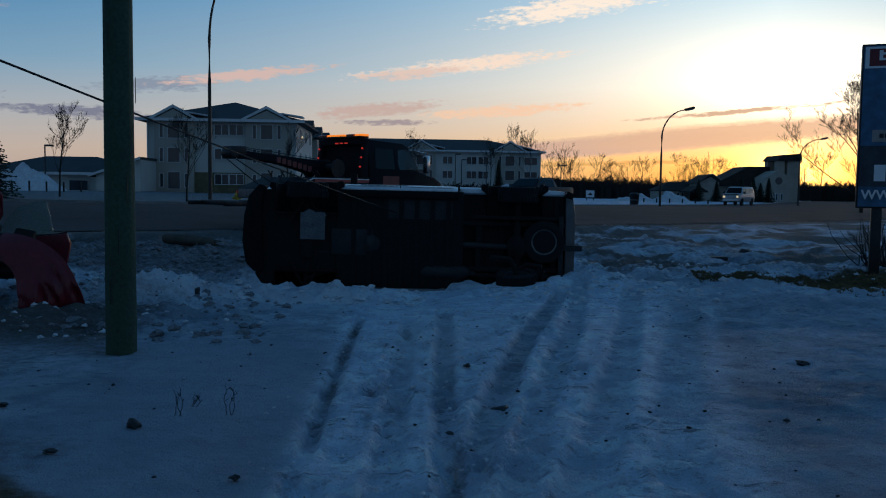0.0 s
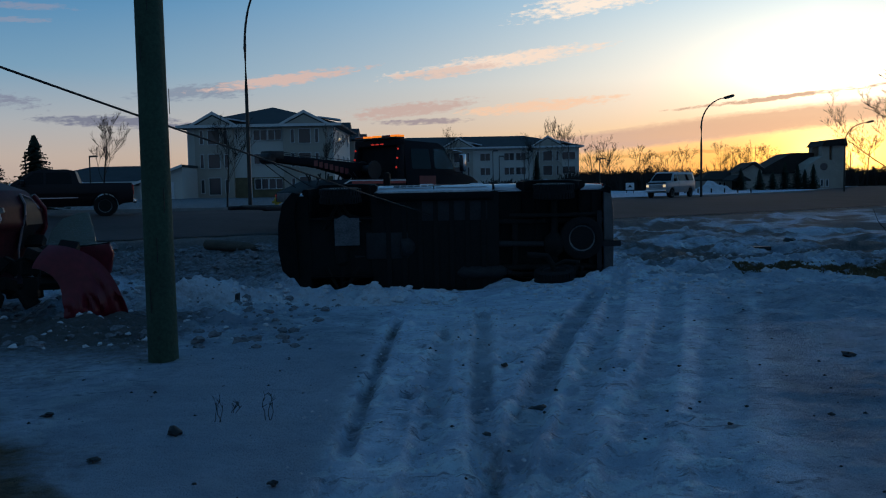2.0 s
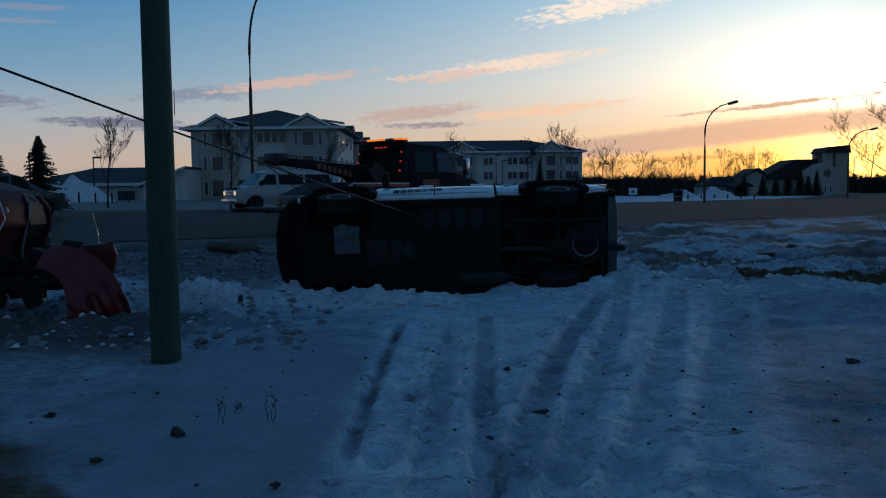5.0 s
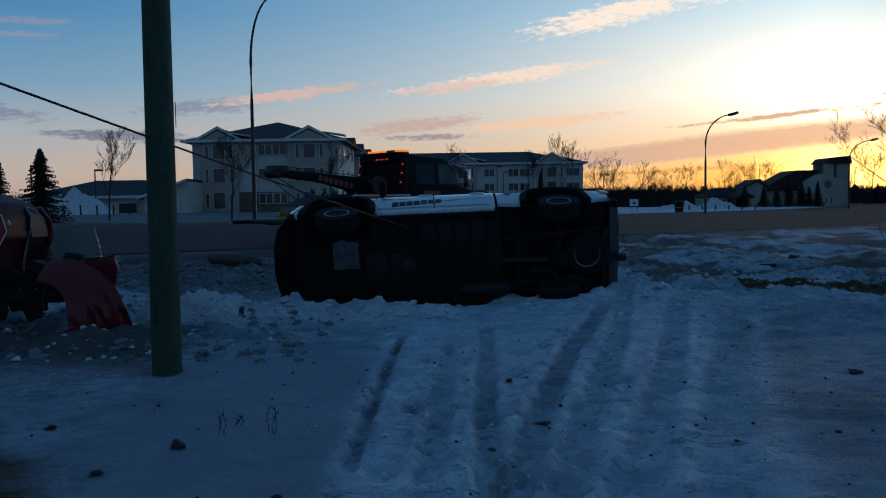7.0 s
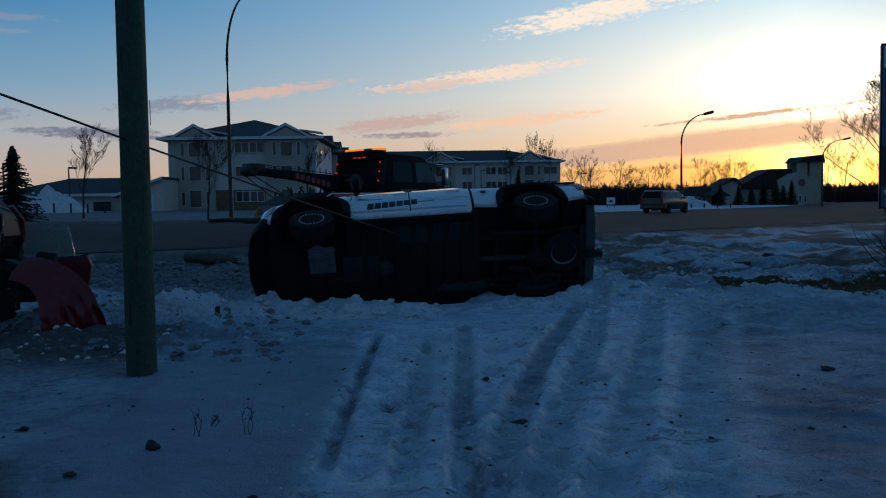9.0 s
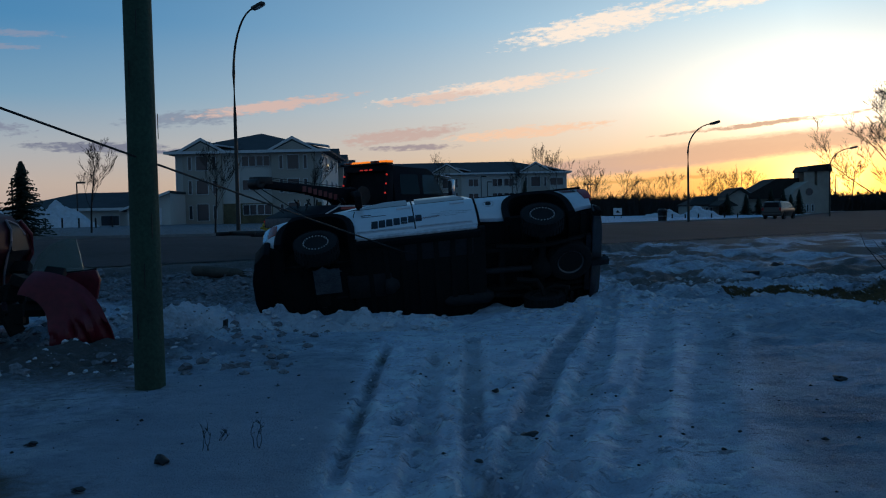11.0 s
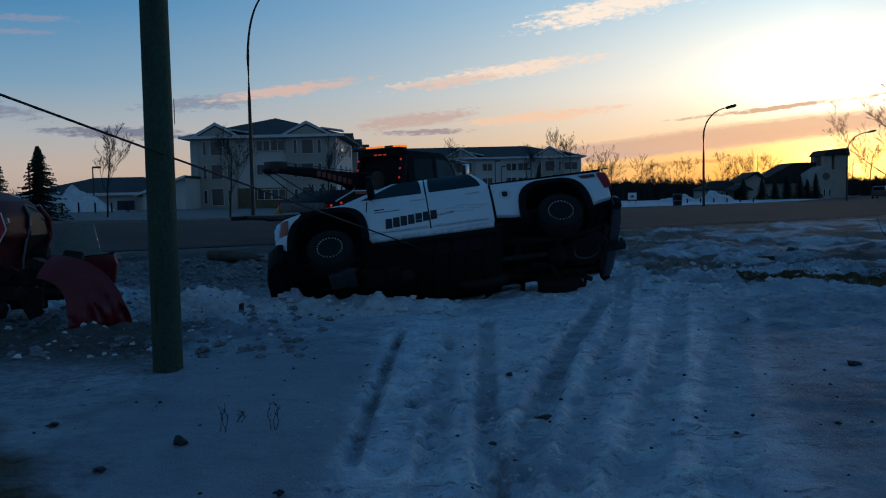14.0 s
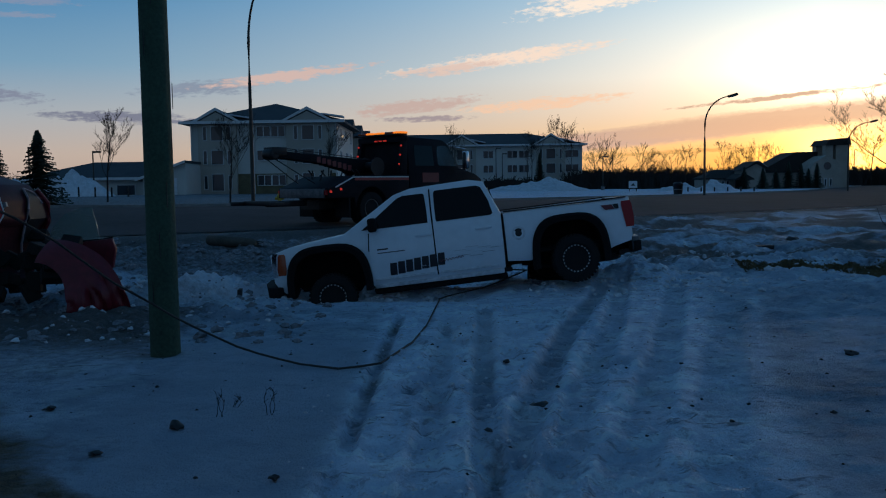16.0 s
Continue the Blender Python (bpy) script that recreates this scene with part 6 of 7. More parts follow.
def spruce(px, dist, h, r, seed, label, group="spruces"):
    rng = random.Random(seed)
    x = at(px, dist)
    ob = thing("spruce", label, "tree", pose(x, dist, float(ground_z(x, dist)) - 0.05), group)
    bm = bmesh.new()
    tube(bm, (0, 0, 0), (0, 0, h), 0.02 * h, 0.01, 8)
    part("trunk", bm, BARK, ob)
    bm = bmesh.new()
    n = int(45 * h) + 90
    for k in range(n):
        u = (k + rng.random()) / n
        z = h * (0.05 + 0.95 * u)
        ln = r * (1 - u) ** 0.85 * rng.uniform(0.65, 1.12) + 0.06 * h * 0.2
        a = k * 2.399 + rng.uniform(-0.3, 0.3)
        c, s = math.cos(a), math.sin(a)
        droop = rng.uniform(0.12, 0.38) * ln
        seg = 5
        for j in range(seg):
            f0, f1 = j / seg, (j + 1) / seg
            w = 0.10 * h / 6 + 0.20 * ln * (1 - f0) * 0.9
            for q in range(3):
                off = rng.uniform(-1, 1) * w
                p = Vector((c * ln * f1 - s * off, s * ln * f1 + c * off, z - droop * f1 + 0.1 * ln * f1 * f1 + rng.uniform(-0.05, 0.03) * h / 6))
                b0 = Vector((c * ln * f0, s * ln * f0, z - droop * f0))
                wd = 0.06 * h / 6 + 0.05
                t = Vector((-s, c, 0)) * wd
                bm.faces.new([bm.verts.new(v) for v in (b0 - t, b0 + t, p + t * 0.4 + Vector((0, 0, -0.05)), p - t * 0.4 + Vector((0, 0, -0.12)))])
    part("crown", bm, NEEDLES, ob)


spruce(69, 48, 4.2, 1.75, 3, "dark green spruce on the snowy verge")
spruce(-8, 60, 4.6, 1.4, 5, "dark green spruce on the snowy verge")
spruce(952, 150, 6.5, 1.3, 6, "narrow dark spruce beside the apartments")
for k, (px, h) in enumerate(((1312, 3.6), (1345, 3.4), (1390, 4.4), (1412, 4.0), (1440, 4.0), (1425, 3.2), (1368, 3.0))):
    spruce(px, 136, h, 1.2, 20 + k, "small dark spruce in front of the church")


def far_wood(px0, px1, dist, h, seed, label, density=1.0, name="far_wood"):
    """A dense low wood far off: many thin stems and twigs in one object."""
    rng = random.Random(seed)
    V, F = [], []
    n = int((px1 - px0) * density)
    xs = [rng.uniform(px0, px1) for k in range(n)]
    ds = [dist * rng.uniform(0.95, 1.1) for k in range(n)]
    xs = [at(p, d) for p, d in zip(xs, ds)]
    zs = ground_z(np.array(xs), np.array(ds)) - 0.3

    def blade(p0, p1, w):
        i = len(V)
        V.extend(((p0[0] - w, p0[1], p0[2]), (p0[0] + w, p0[1], p0[2]), p1))
        F.append((i, i + 1, i + 2))
    for x, d, z in zip(xs, ds, zs):
        hh = h * rng.uniform(0.5, 1.05)
        for j in range(6):
            p0 = (x + rng.uniform(-0.6, 0.6), d + rng.uniform(-0.5, 0.5), z)
            k = hh * rng.uniform(0.55, 1.0)
            p1 = (p0[0] + rng.uniform(-0.35, 0.35) * hh, p0[1] + rng.uniform(-0.3, 0.3) * hh, z + k)
            w = 0.03 + 0.05 * rng.random() + dist * 0.0004
            blade(p0, p1, w * 2.2)
            for q in range(5):
                u = rng.uniform(0.3, 0.95)
                b = tuple(a + (c - a) * u for a, c in zip(p0, p1))
                blade(b, (b[0] + rng.uniform(-1, 1) * 0.28 * hh, b[1], b[2] + rng.uniform(0.05, 0.3) * hh), w * 0.8)
    tagged(new(name, plain_mesh(name, V, F, BARK, False)), label, "wood", kind="stuff")


far_wood(1025, 1330, 185, 4.9, 1, "dark dense wood of leafless shrubs and trees", 1.3)
far_wood(1000, 1180, 165, 4.2, 2, "dark hedge of leafless shrubs by the apartments", 1.3)
far_wood(1480, 1700, 190, 4.8, 3, "dark leafless scrub beyond the church", 1.5)
far_wood(860, 950, 150, 2.6, 4, "low leafless hedge before the apartments", 1.5)
far_wood(-420, 130, 420, 9.0, 5, "grey line of far leafless woods", 0.8)
far_wood(1330, 2300, 330, 6.5, 6, "dark line of far leafless woods", 0.8)
far_wood(1000, 1350, 300, 6.5, 7, "dark line of far leafless woods", 0.8)

# ---------------------------------------------------------------- the tow truck on the road
def make_tow_truck():
    c = Vector((-3.15, 27.6))
    z = float(plane_z(*c)) + 0.03
    ob = thing("tow_truck", "dark wrecker tow truck with a long boom and lit amber beacons", "tow truck", pose(c.x, c.y, z, 0, 0, 48))
    T = [(0.6, 1.15), (1.3, 1.15), (1.9, 1.12), (2.6, 1.0), (2.85, 0.92)]
    P = [(1.7, 1.0), (4.0, 1.0), (4.6, 0.92), (5.4, 0.82), (5.9, 0.70)]
    cab = [(1.75, 0.75), (3.9, 0.70), (4.0, 0.75)] + arch(4.75, 0.52, 0.62, 10) + [(5.5, 0.62), (5.85, 0.7), (5.9, 1.15), (5.75, 1.42), (5.2, 1.62), (4.35, 1.75), (4.25, 1.80), (3.75, 2.62), (3.5, 2.74), (1.95, 2.80), (1.75, 2.7)]
    part("cab", shell(cab, T, [1.0, 1.3, 1.6, 1.9, 2.3], 0.06, plan=P), TOW_PAINT, ob)
    for s in (1, -1):
        part("window", panel([(1.85, 4.12, 3.15), (2.2, 3.92, 3.15), (2.52, 3.72, 3.2)], T, s, 0.008, 0.02), CAR_GLASS, ob)
        part("window", panel([(1.85, 2.95, 2.05), (2.2, 2.95, 2.05), (2.52, 2.95, 2.1)], T, s, 0.008, 0.02), DARK_GLASS, ob)
        bm = bmesh.new()
        box(bm, 4.05, 4.2, s * 1.42, s * 1.64, 1.75, 2.35)
        soften(bm, 0.04)
        pipe(bm, [(4.1, s * 1.08, 2.5), (4.12, s * 1.52, 2.42)], 0.02, 6)
        pipe(bm, [(4.1, s * 1.08, 1.75), (4.12, s * 1.52, 1.72)], 0.02, 6)
        part("mirror", bm, CHROME, ob)
        bm = bmesh.new()
        box(bm, 2.35, 3.15, s * 1.15 - 0.01, s * 1.15 + 0.012, 1.30, 1.62)
        part("door_lettering", bm, LETTER_RED, ob, "block of dull red lettering on the door")
        bm = bmesh.new()
        box(bm, 1.9, 4.0, s * 0.95, s * 1.2, 0.45, 0.62)
        soften(bm, 0.02)
        part("step", bm, GALV, ob)
    quad_glass(ob, "windscreen", 4.28, 1.86, 3.80, 2.56, 0.98, 0.88, 0.015)
    # bodywork over the rear wheels, with a red and white stripe
    deck = [(-1.75, 0.85), (-0.75, 0.85)] + arch(0.0, 0.52, 0.66, 10) + [(0.75, 0.72), (1.65, 0.70), (1.65, 1.55), (-0.75, 1.52), (-1.55, 1.22), (-1.75, 1.15)]
    bm = bmesh.new()
    prism(bm, deck, -1.22, 1.22)
    soften(bm, 0.025)
    part("tow_body", bm, TOW_PAINT, ob)
    for s in (1, -1):
        bm = bmesh.new()
        box(bm, -0.72, 1.62, s * 1.222, s * 1.235, 1.38, 1.46)
        part("stripe", bm, STRIPE_RED, ob)
        bm = bmesh.new()
        prism(bm, [(-1.5, 1.16), (-0.78, 1.465), (1.62, 1.465), (1.62, 1.50), (-0.8, 1.50), (-1.52, 1.19)], s * 1.222, s * 1.24)
        part("stripe", bm, STRIPE_WHITE, ob)
        for x, zz in ((-1.70, 1.05), (-1.30, 1.12)):
            bm = bmesh.new()
            bmesh.ops.create_icosphere(bm, subdivisions=2, radius=0.04, matrix=pose(x, s * 1.24, zz))
            part("marker_lamp", bm, RED_LIT, ob)
        bm = bmesh.new()
        box(bm, -1.80, -1.74, s * 0.85, s * 1.15, 0.95, 1.10)
        part("tail_lamp", bm, RED_LENS, ob)
        bm = bmesh.new()
        box(bm, -0.95, -0.90, s * 0.55, s * 1.2, 0.25, 0.85)
        part("mud_flap", bm, RUBBER, ob)
        for d in (0, 0.30):
            wheel(ob, 0.0, s * (1.08 - d), 0.51, 0.51, 0.26, 0.29, s, GALV, 0, 6)
        wheel(ob, 4.75, s * 1.02, 0.51, 0.51, 0.27, 0.29, s, GALV, 0, 6)
    bm = bmesh.new()
    box(bm, -1.5, 5.3, -0.45, 0.45, 0.5, 0.78)
    spin(bm, [(-1.1, 0.1), (-0.2, 0.12), (0, 0.22), (0.2, 0.12), (1.1, 0.1)], 14, "y", (0, 0, 0.52))
    tube(bm, (0.9, -0.8, 0.62), (2.0, -0.8, 0.62), 0.28, n=18)
    part("chassis", bm, STEEL_DARK, ob)
    # tail: pale folding tailboard, crossbar, underlift
    bm = bmesh.new()
    box(bm, -1.84, -1.76, -1.05, 1.05, 0.86, 1.14)
    soften(bm, 0.01)
    part("tailboard", bm, PLATE, ob)
    bm = bmesh.new()
    box(bm, -3.1, -1.7, -0.12, 0.12, 0.62, 0.80)
    box(bm, -3.25, -3.05, -1.0, 1.0, 0.66, 0.80)
    for s in (1, -1):
        box(bm, -3.7, -3.1, s * 0.95 - 0.05, s * 0.95 + 0.05, 0.66, 0.78)
    soften(bm, 0.02)
    part("underlift", bm, STEEL_DARK, ob)
    # pylon behind the cab with the light bar and marker lamps
    bm = bmesh.new()
    for s in (1, -1):
        prism(bm, [(1.35, 1.5), (1.70, 1.5), (1.72, 2.78), (1.58, 2.78)], s * 0.92, s * 1.10)
    box(bm, 1.55, 1.75, -1.1, 1.1, 2.62, 2.82)
    soften(bm, 0.02)
    part("pylon", bm, TOW_PAINT, ob)
    for s in (1, -1):
        for k in range(3):
            bm = bmesh.new()
            bmesh.ops.create_icosphere(bm, subdivisions=2, radius=0.034, matrix=pose(1.50 - 0.05 * k, s * 1.02, 2.50 - 0.30 * k))
            part("marker_lamp", bm, RED_LIT, ob)
    bm = bmesh.new()
    box(bm, 1.45, 1.85, -0.98, 0.98, 2.84, 2.90)
    soften(bm, 0.02)
    bar = part("light_bar", bm, STEEL_DARK, ob)
    for k, y in enumerate((-0.85, -0.45, 0.0, 0.45, 0.85)):
        bm = bmesh.new()
        box(bm, 1.48, 1.82, y - 0.17, y + 0.17, 2.90, 2.965)
        soften(bm, 0.02)
        part("beacon", bm, AMBER_LIT if k in (0, 2, 3) else AMBER_LENS, bar)
    bm = bmesh.new()
    for k in range(3):
        box(bm, 1.53, 1.548, -0.3 + 0.22 * k, -0.16 + 0.22 * k, 2.66, 2.70)
    part("roof_marker", bm, RED_LIT, ob)
    # winches, boom, sheave head, wire stays
    for y in (-0.42, 0.42):
        bm = bmesh.new()
        spin(bm, [(y - 0.28, 0.30), (y - 0.25, 0.30), (y - 0.24, 0.16), (y + 0.24, 0.16), (y + 0.25, 0.30), (y + 0.28, 0.30)], 20, "y", (0.75, 0, 1.82))
        part("winch", bm, STEEL_DARK, ob)
    bm = bmesh.new()
    prism(bm, [(1.3, 1.60), (1.3, 2.02), (-1.0, 2.16), (-2.85, 2.28), (-2.9, 2.08), (-1.0, 1.90), (0.2, 1.62)], -0.20, 0.20)
    soften(bm, 0.03)
    boom = part("boom", bm, TOW_PAINT, ob)
    for s in (1, -1):
        for k in range(7):
            bm = bmesh.new()
            x = -1.35 + 0.21 * k
            zz = 2.03 - 0.040 * k
            box(bm, x, x + 0.15, s * 0.204 - 0.004, s * 0.204 + 0.004, zz - 0.09, zz + 0.09)
            part("lettering_block", bm, LETTER_RED, boom, "dull red lettering block on the boom")
    bm = bmesh.new()
    spin(bm, [(-0.24, 0.13), (-0.2, 0.17), (0.2, 0.17), (0.24, 0.13)], 18, "y", (-2.93, 0, 2.17))
    box(bm, -3.0, -2.5, -0.24, 0.24, 2.14, 2.38)
    soften(bm, 0.02)
    part("sheave_head", bm, STEEL_DARK, boom)
    for s in (1, -1):
        bm = bmesh.new()
        pipe(bm, [(-2.9, s * 0.2, 2.02), (-1.9, s * 0.35, 1.45), (-1.6, s * 0.4, 1.30)], 0.016, 6)
        part("wire", bm, STEEL_DARK, boom)
        bm = bmesh.new()
        pipe(bm, [(-2.6, s * 0.16, 2.36), (0.7, s * 0.4, 2.05)], 0.012, 6)
        part("wire", bm, STEEL_DARK, boom)
    # hooks, chains and bars on the deck
    rng = random.Random(5)
    for k in range(9):
        bm = bmesh.new()
        x, y = rng.uniform(-1.2, 0.2), rng.uniform(-1.0, 1.0)
        pipe(bm, [(x, y, 1.3), (x + 0.1, y, 1.55), (x + rng.uniform(-0.1, 0.2), y, 1.72)], 0.025, 6)
        part("deck_bar", bm, STEEL_DARK, ob, "bent hook bar on the deck")


make_tow_truck()


# ---------------------------------------------------------------- the wrecked red car
def make_red_car():
    """It stands with its nose to the right of the pole; the bonnet is gone and one wing is torn down to the snow."""
    ob = thing("wrecked_red_car", "wrecked dark red car with torn front wing and open door", "wrecked car", pose(-5.93, 11.85, 0.0, 0, 0, -2))
    T = [(0.2, 0.80), (0.5, 0.92), (0.9, 0.95), (1.1, 0.90), (1.45, 0.80), (1.75, 0.66), (1.85, 0.52), (1.90, 0.4)]
    o = [(-3.2, 0.25), (0.55, 0.22), (0.72, 0.45), (0.80, 0.95), (0.86, 1.10), (0.95, 1.20), (0.93, 1.48), (0.78, 1.68), (0.48, 1.80), (0.0, 1.87), (-1.2, 1.90), (-2.6, 1.78), (-3.1, 1.3), (-3.3, 0.8)]
    part("cabin", shell(o, T, [0.5, 0.9, 1.1, 1.3, 1.45, 1.6, 1.7], 0.05), CABIN_PAINT, ob)
    # black pieces for shade inside the burst side and front, where the windscreen was
    part("side_shade", panel([(0.26, 0.55, -1.6), (0.5, 0.50, -1.6), (0.9, 0.30, -1.6), (1.02, 0.26, -1.6)], T, -1, 0.006, 0.02), BLACK_TRIM, ob, "black sheet for the shade inside the burst door side")
    part("window", panel([(1.02, -1.75, -2.5), (1.3, -1.75, -2.5), (1.52, -1.75, -2.4)], T, -1, 0.008, 0.02), DARK_GLASS, ob)
    nose = sorted((zz, x) for x, zz in o[2:10])

    def nose_x(zz):
        return float(np.interp(zz, [q[0] for q in nose], [q[1] for q in nose]))
    # solid black block on the closed nose, standing in for the shaded door gap
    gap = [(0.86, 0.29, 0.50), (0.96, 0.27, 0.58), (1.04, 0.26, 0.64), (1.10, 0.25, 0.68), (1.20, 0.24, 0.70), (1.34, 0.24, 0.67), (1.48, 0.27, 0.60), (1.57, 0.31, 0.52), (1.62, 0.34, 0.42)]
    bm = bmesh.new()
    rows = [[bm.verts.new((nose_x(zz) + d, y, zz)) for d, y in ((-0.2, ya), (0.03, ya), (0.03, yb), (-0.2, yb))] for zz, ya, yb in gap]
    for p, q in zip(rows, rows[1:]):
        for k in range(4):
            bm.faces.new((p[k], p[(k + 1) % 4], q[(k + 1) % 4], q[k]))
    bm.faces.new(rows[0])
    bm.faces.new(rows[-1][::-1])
    part("opening_shade", bm, DEBRIS, ob, "black block for the shade in the torn front door opening")
    bm = bmesh.new()
    pipe(bm, [(nose_x(zz) + 0.04, y, zz) for y, zz in ((0.62, 1.42), (0.53, 1.57), (0.34, 1.63), (0.27, 1.50), (0.23, 1.34), (0.24, 1.10), (0.28, 0.86), (0.33, 0.62), (0.27, 0.45))], 0.016, 8)
    part("door_seal", bm, mat("pale_torn_trim", (0.30, 0.24, 0.26), 0.5, var=0.3), ob, "pale bent door seal")
    bm = bmesh.new()
    pipe(bm, [(nose_x(zz) + 0.03, y, zz) for y, zz in ((0.70, 1.62), (0.80, 1.42), (0.86, 1.15), (0.86, 0.95))], 0.035, 8)
    part("windscreen_pillar", bm, RED_PAINT, ob)
    bm = bmesh.new()
    pipe(bm, [(0.33, -0.97, 0.92), (0.40, -0.98, 0.62), (0.33, -0.97, 0.45), (0.24, -0.96, 0.30)], 0.02, 6)
    pipe(bm, [(0.30, -0.97, 0.78), (0.55, -0.99, 0.80), (0.62, -1.0, 0.74)], 0.022, 6)
    part("torn_trim", bm, mat("pale_torn_plastic", (0.42, 0.36, 0.30), 0.6, var=0.4), ob)
    # crumpled engine bay
    rng = random.Random(9)
    for k in range(26):
        bm = bmesh.new()
        m = pose(rng.uniform(-0.15, 0.95), rng.uniform(-0.75, 0.6), rng.uniform(0.20, 0.95), rng.uniform(0, 90), rng.uniform(0, 90), rng.uniform(0, 90))
        box(bm, -0.13, 0.13, -0.09, 0.09, -0.07, 0.07, m)
        soften(bm, 0.01, seg=1)
        part("engine_piece", bm, UNDER, ob, "black crumpled engine piece")
    # torn wing: a curved, creased sheet that hangs down to the snow
    bm = bmesh.new()
    nu, nv = 30, 26
    grid = []
    for i in range(nu + 1):
        u = i / nu
        row = []
        for j in range(nv + 1):
            v = j / nv
            a = radians(100 * u)
            top_x, top_z = 0.88 + 1.0 * math.sin(a), 0.97 - 0.90 * (1 - math.cos(a)) * (0.80 + 0.20 * v)
            inner_x = 0.82 + 0.44 * math.sin(a * 0.95)
            inner_z = 0.70 - 0.62 * (1 - math.cos(a)) + 0.05 * v
            x = inner_x + (top_x - inner_x) * v ** 0.9
            zz = inner_z + (top_z - inner_z) * v ** 0.7
            y = -1.10 + 0.34 * v + 0.10 * math.sin(5 * u + 2 * v) * u
            n = noise.fractal(Vector((u * 2.6, v * 2.2, 3.1)), 0.9, 2.0, 2)
            r = abs(noise.noise(Vector((u * 2.0 + 7, v * 3.2, 1.0)))) + 0.35 * abs(noise.noise(Vector((u * 5 + 2, v * 6, 4.0))))
            k = sm(0.25, 0.9, u)
            y += float(k) * (0.05 * n - 0.20 * r)
            zz += float(k) * 0.05 * n
            x += float(k) * 0.06 * r
            row.append(bm.verts.new((x, y, max(zz, 0.03 + 0.06 * abs(n)))))
        grid.append(row)
    for i in range(nu):
        for j in range(nv):
            bm.faces.new((grid[i][j], grid[i + 1][j], grid[i + 1][j + 1], grid[i][j + 1]))
    me = mesh_of("front_wing", bm, RED_PAINT, 25)
    w = new("front_wing", me)
    w.parent = ob
    tagged(w, "crumpled red front wing torn down to the snow")
    sol = w.modifiers.new("thickness", "SOLIDIFY")
    sol.thickness = 0.012
    # far door standing open, red below and clear glass above
    bm = bmesh.new()
    prism(bm, [(-0.25, 0.23), (0.80, 0.40), (0.86, 0.70), (0.80, 0.86), (0.25, 0.80), (-0.25, 0.78)], 1.25, 1.33)
    soften(bm, 0.02)
    d = part("open_door", bm, RED_PAINT, ob, "red far door standing open")
    bm = bmesh.new()
    prism(bm, [(-0.22, 0.79), (0.60, 0.85), (0.56, 1.10), (0.50, 1.33), (0.34, 1.33), (0.08, 1.24), (-0.10, 1.06)], 1.285, 1.295)
    part("door_glass", bm, CLEAR_GLASS, d, "clear greenish door glass")
    bm = bmesh.new()
    pipe(bm, [(-0.10, 1.29, 0.80), (0.25, 1.29, 0.81), (0.66, 1.29, 0.84), (0.80, 1.29, 0.87)], 0.018, 6)
    part("door_sealing", bm, BLACK_TRIM, d)
    for c in ob.children:
        if c.name.split(".")[0] in ("cabin", "window", "opening_shade", "door_seal", "torn_trim", "side_shade", "windscreen_pillar"):
            c.matrix_basis = pose(-0.90, 0, 0)
    for x in (-2.9,):
        for s in (1, -1):
            wheel(ob, x, s * 0.82, 0.33, 0.33, 0.2, 0.2, s)
    return ob


make_red_car()


def make_stop_sign():
    """A knocked-down stop sign that leans, turned on its side, against the red car."""
    ob = thing("stop_sign", "red octagonal stop sign leaning against the wrecked car", "road sign", pose(-5.70, 10.6, 1.36, 90, 0, 0) @ pose(0, 0, 0, 0, 0, -75))
    R = 0.28
    bm = bmesh.new()
    prism(bm, [(R * math.cos(radians(22.5 + 45 * k)), R * math.sin(radians(22.5 + 45 * k))) for k in range(8)], 0, 0.004, "z")
    plate = part("plate", bm, SIGN_WHITE, ob, smooth=0)
    bm = bmesh.new()
    prism(bm, [(R * 0.94 * math.cos(radians(22.5 + 45 * k)), R * 0.94 * math.sin(radians(22.5 + 45 * k))) for k in range(8)], 0.0045, 0.006, "z")
    part("red_face", bm, SIGN_RED, plate, smooth=0)
    cu = bpy.data.curves.new("stop_word", "FONT")
    cu.body, cu.align_x, cu.align_y, cu.size, cu.extrude, cu.offset = "STOP", "CENTER", "CENTER", 0.20, 0.001, 0.005
    tmp = new("tmp", cu)
    me = bpy.data.meshes.new_from_object(tmp.evaluated_get(bpy.context.evaluated_depsgraph_get()))
    bpy.data.objects.remove(tmp)
    me.materials.clear()
    me.materials.append(SIGN_WHITE)
    w = new("word", me)
    w.parent = plate
    w.matrix_basis = pose(0, 0, 0.0085)
    bm = bmesh.new()
    box(bm, -0.03, 0.03, -1.75, 0.3, -0.05, -0.01)
    part("post", bm, GALV, ob)


make_stop_sign()

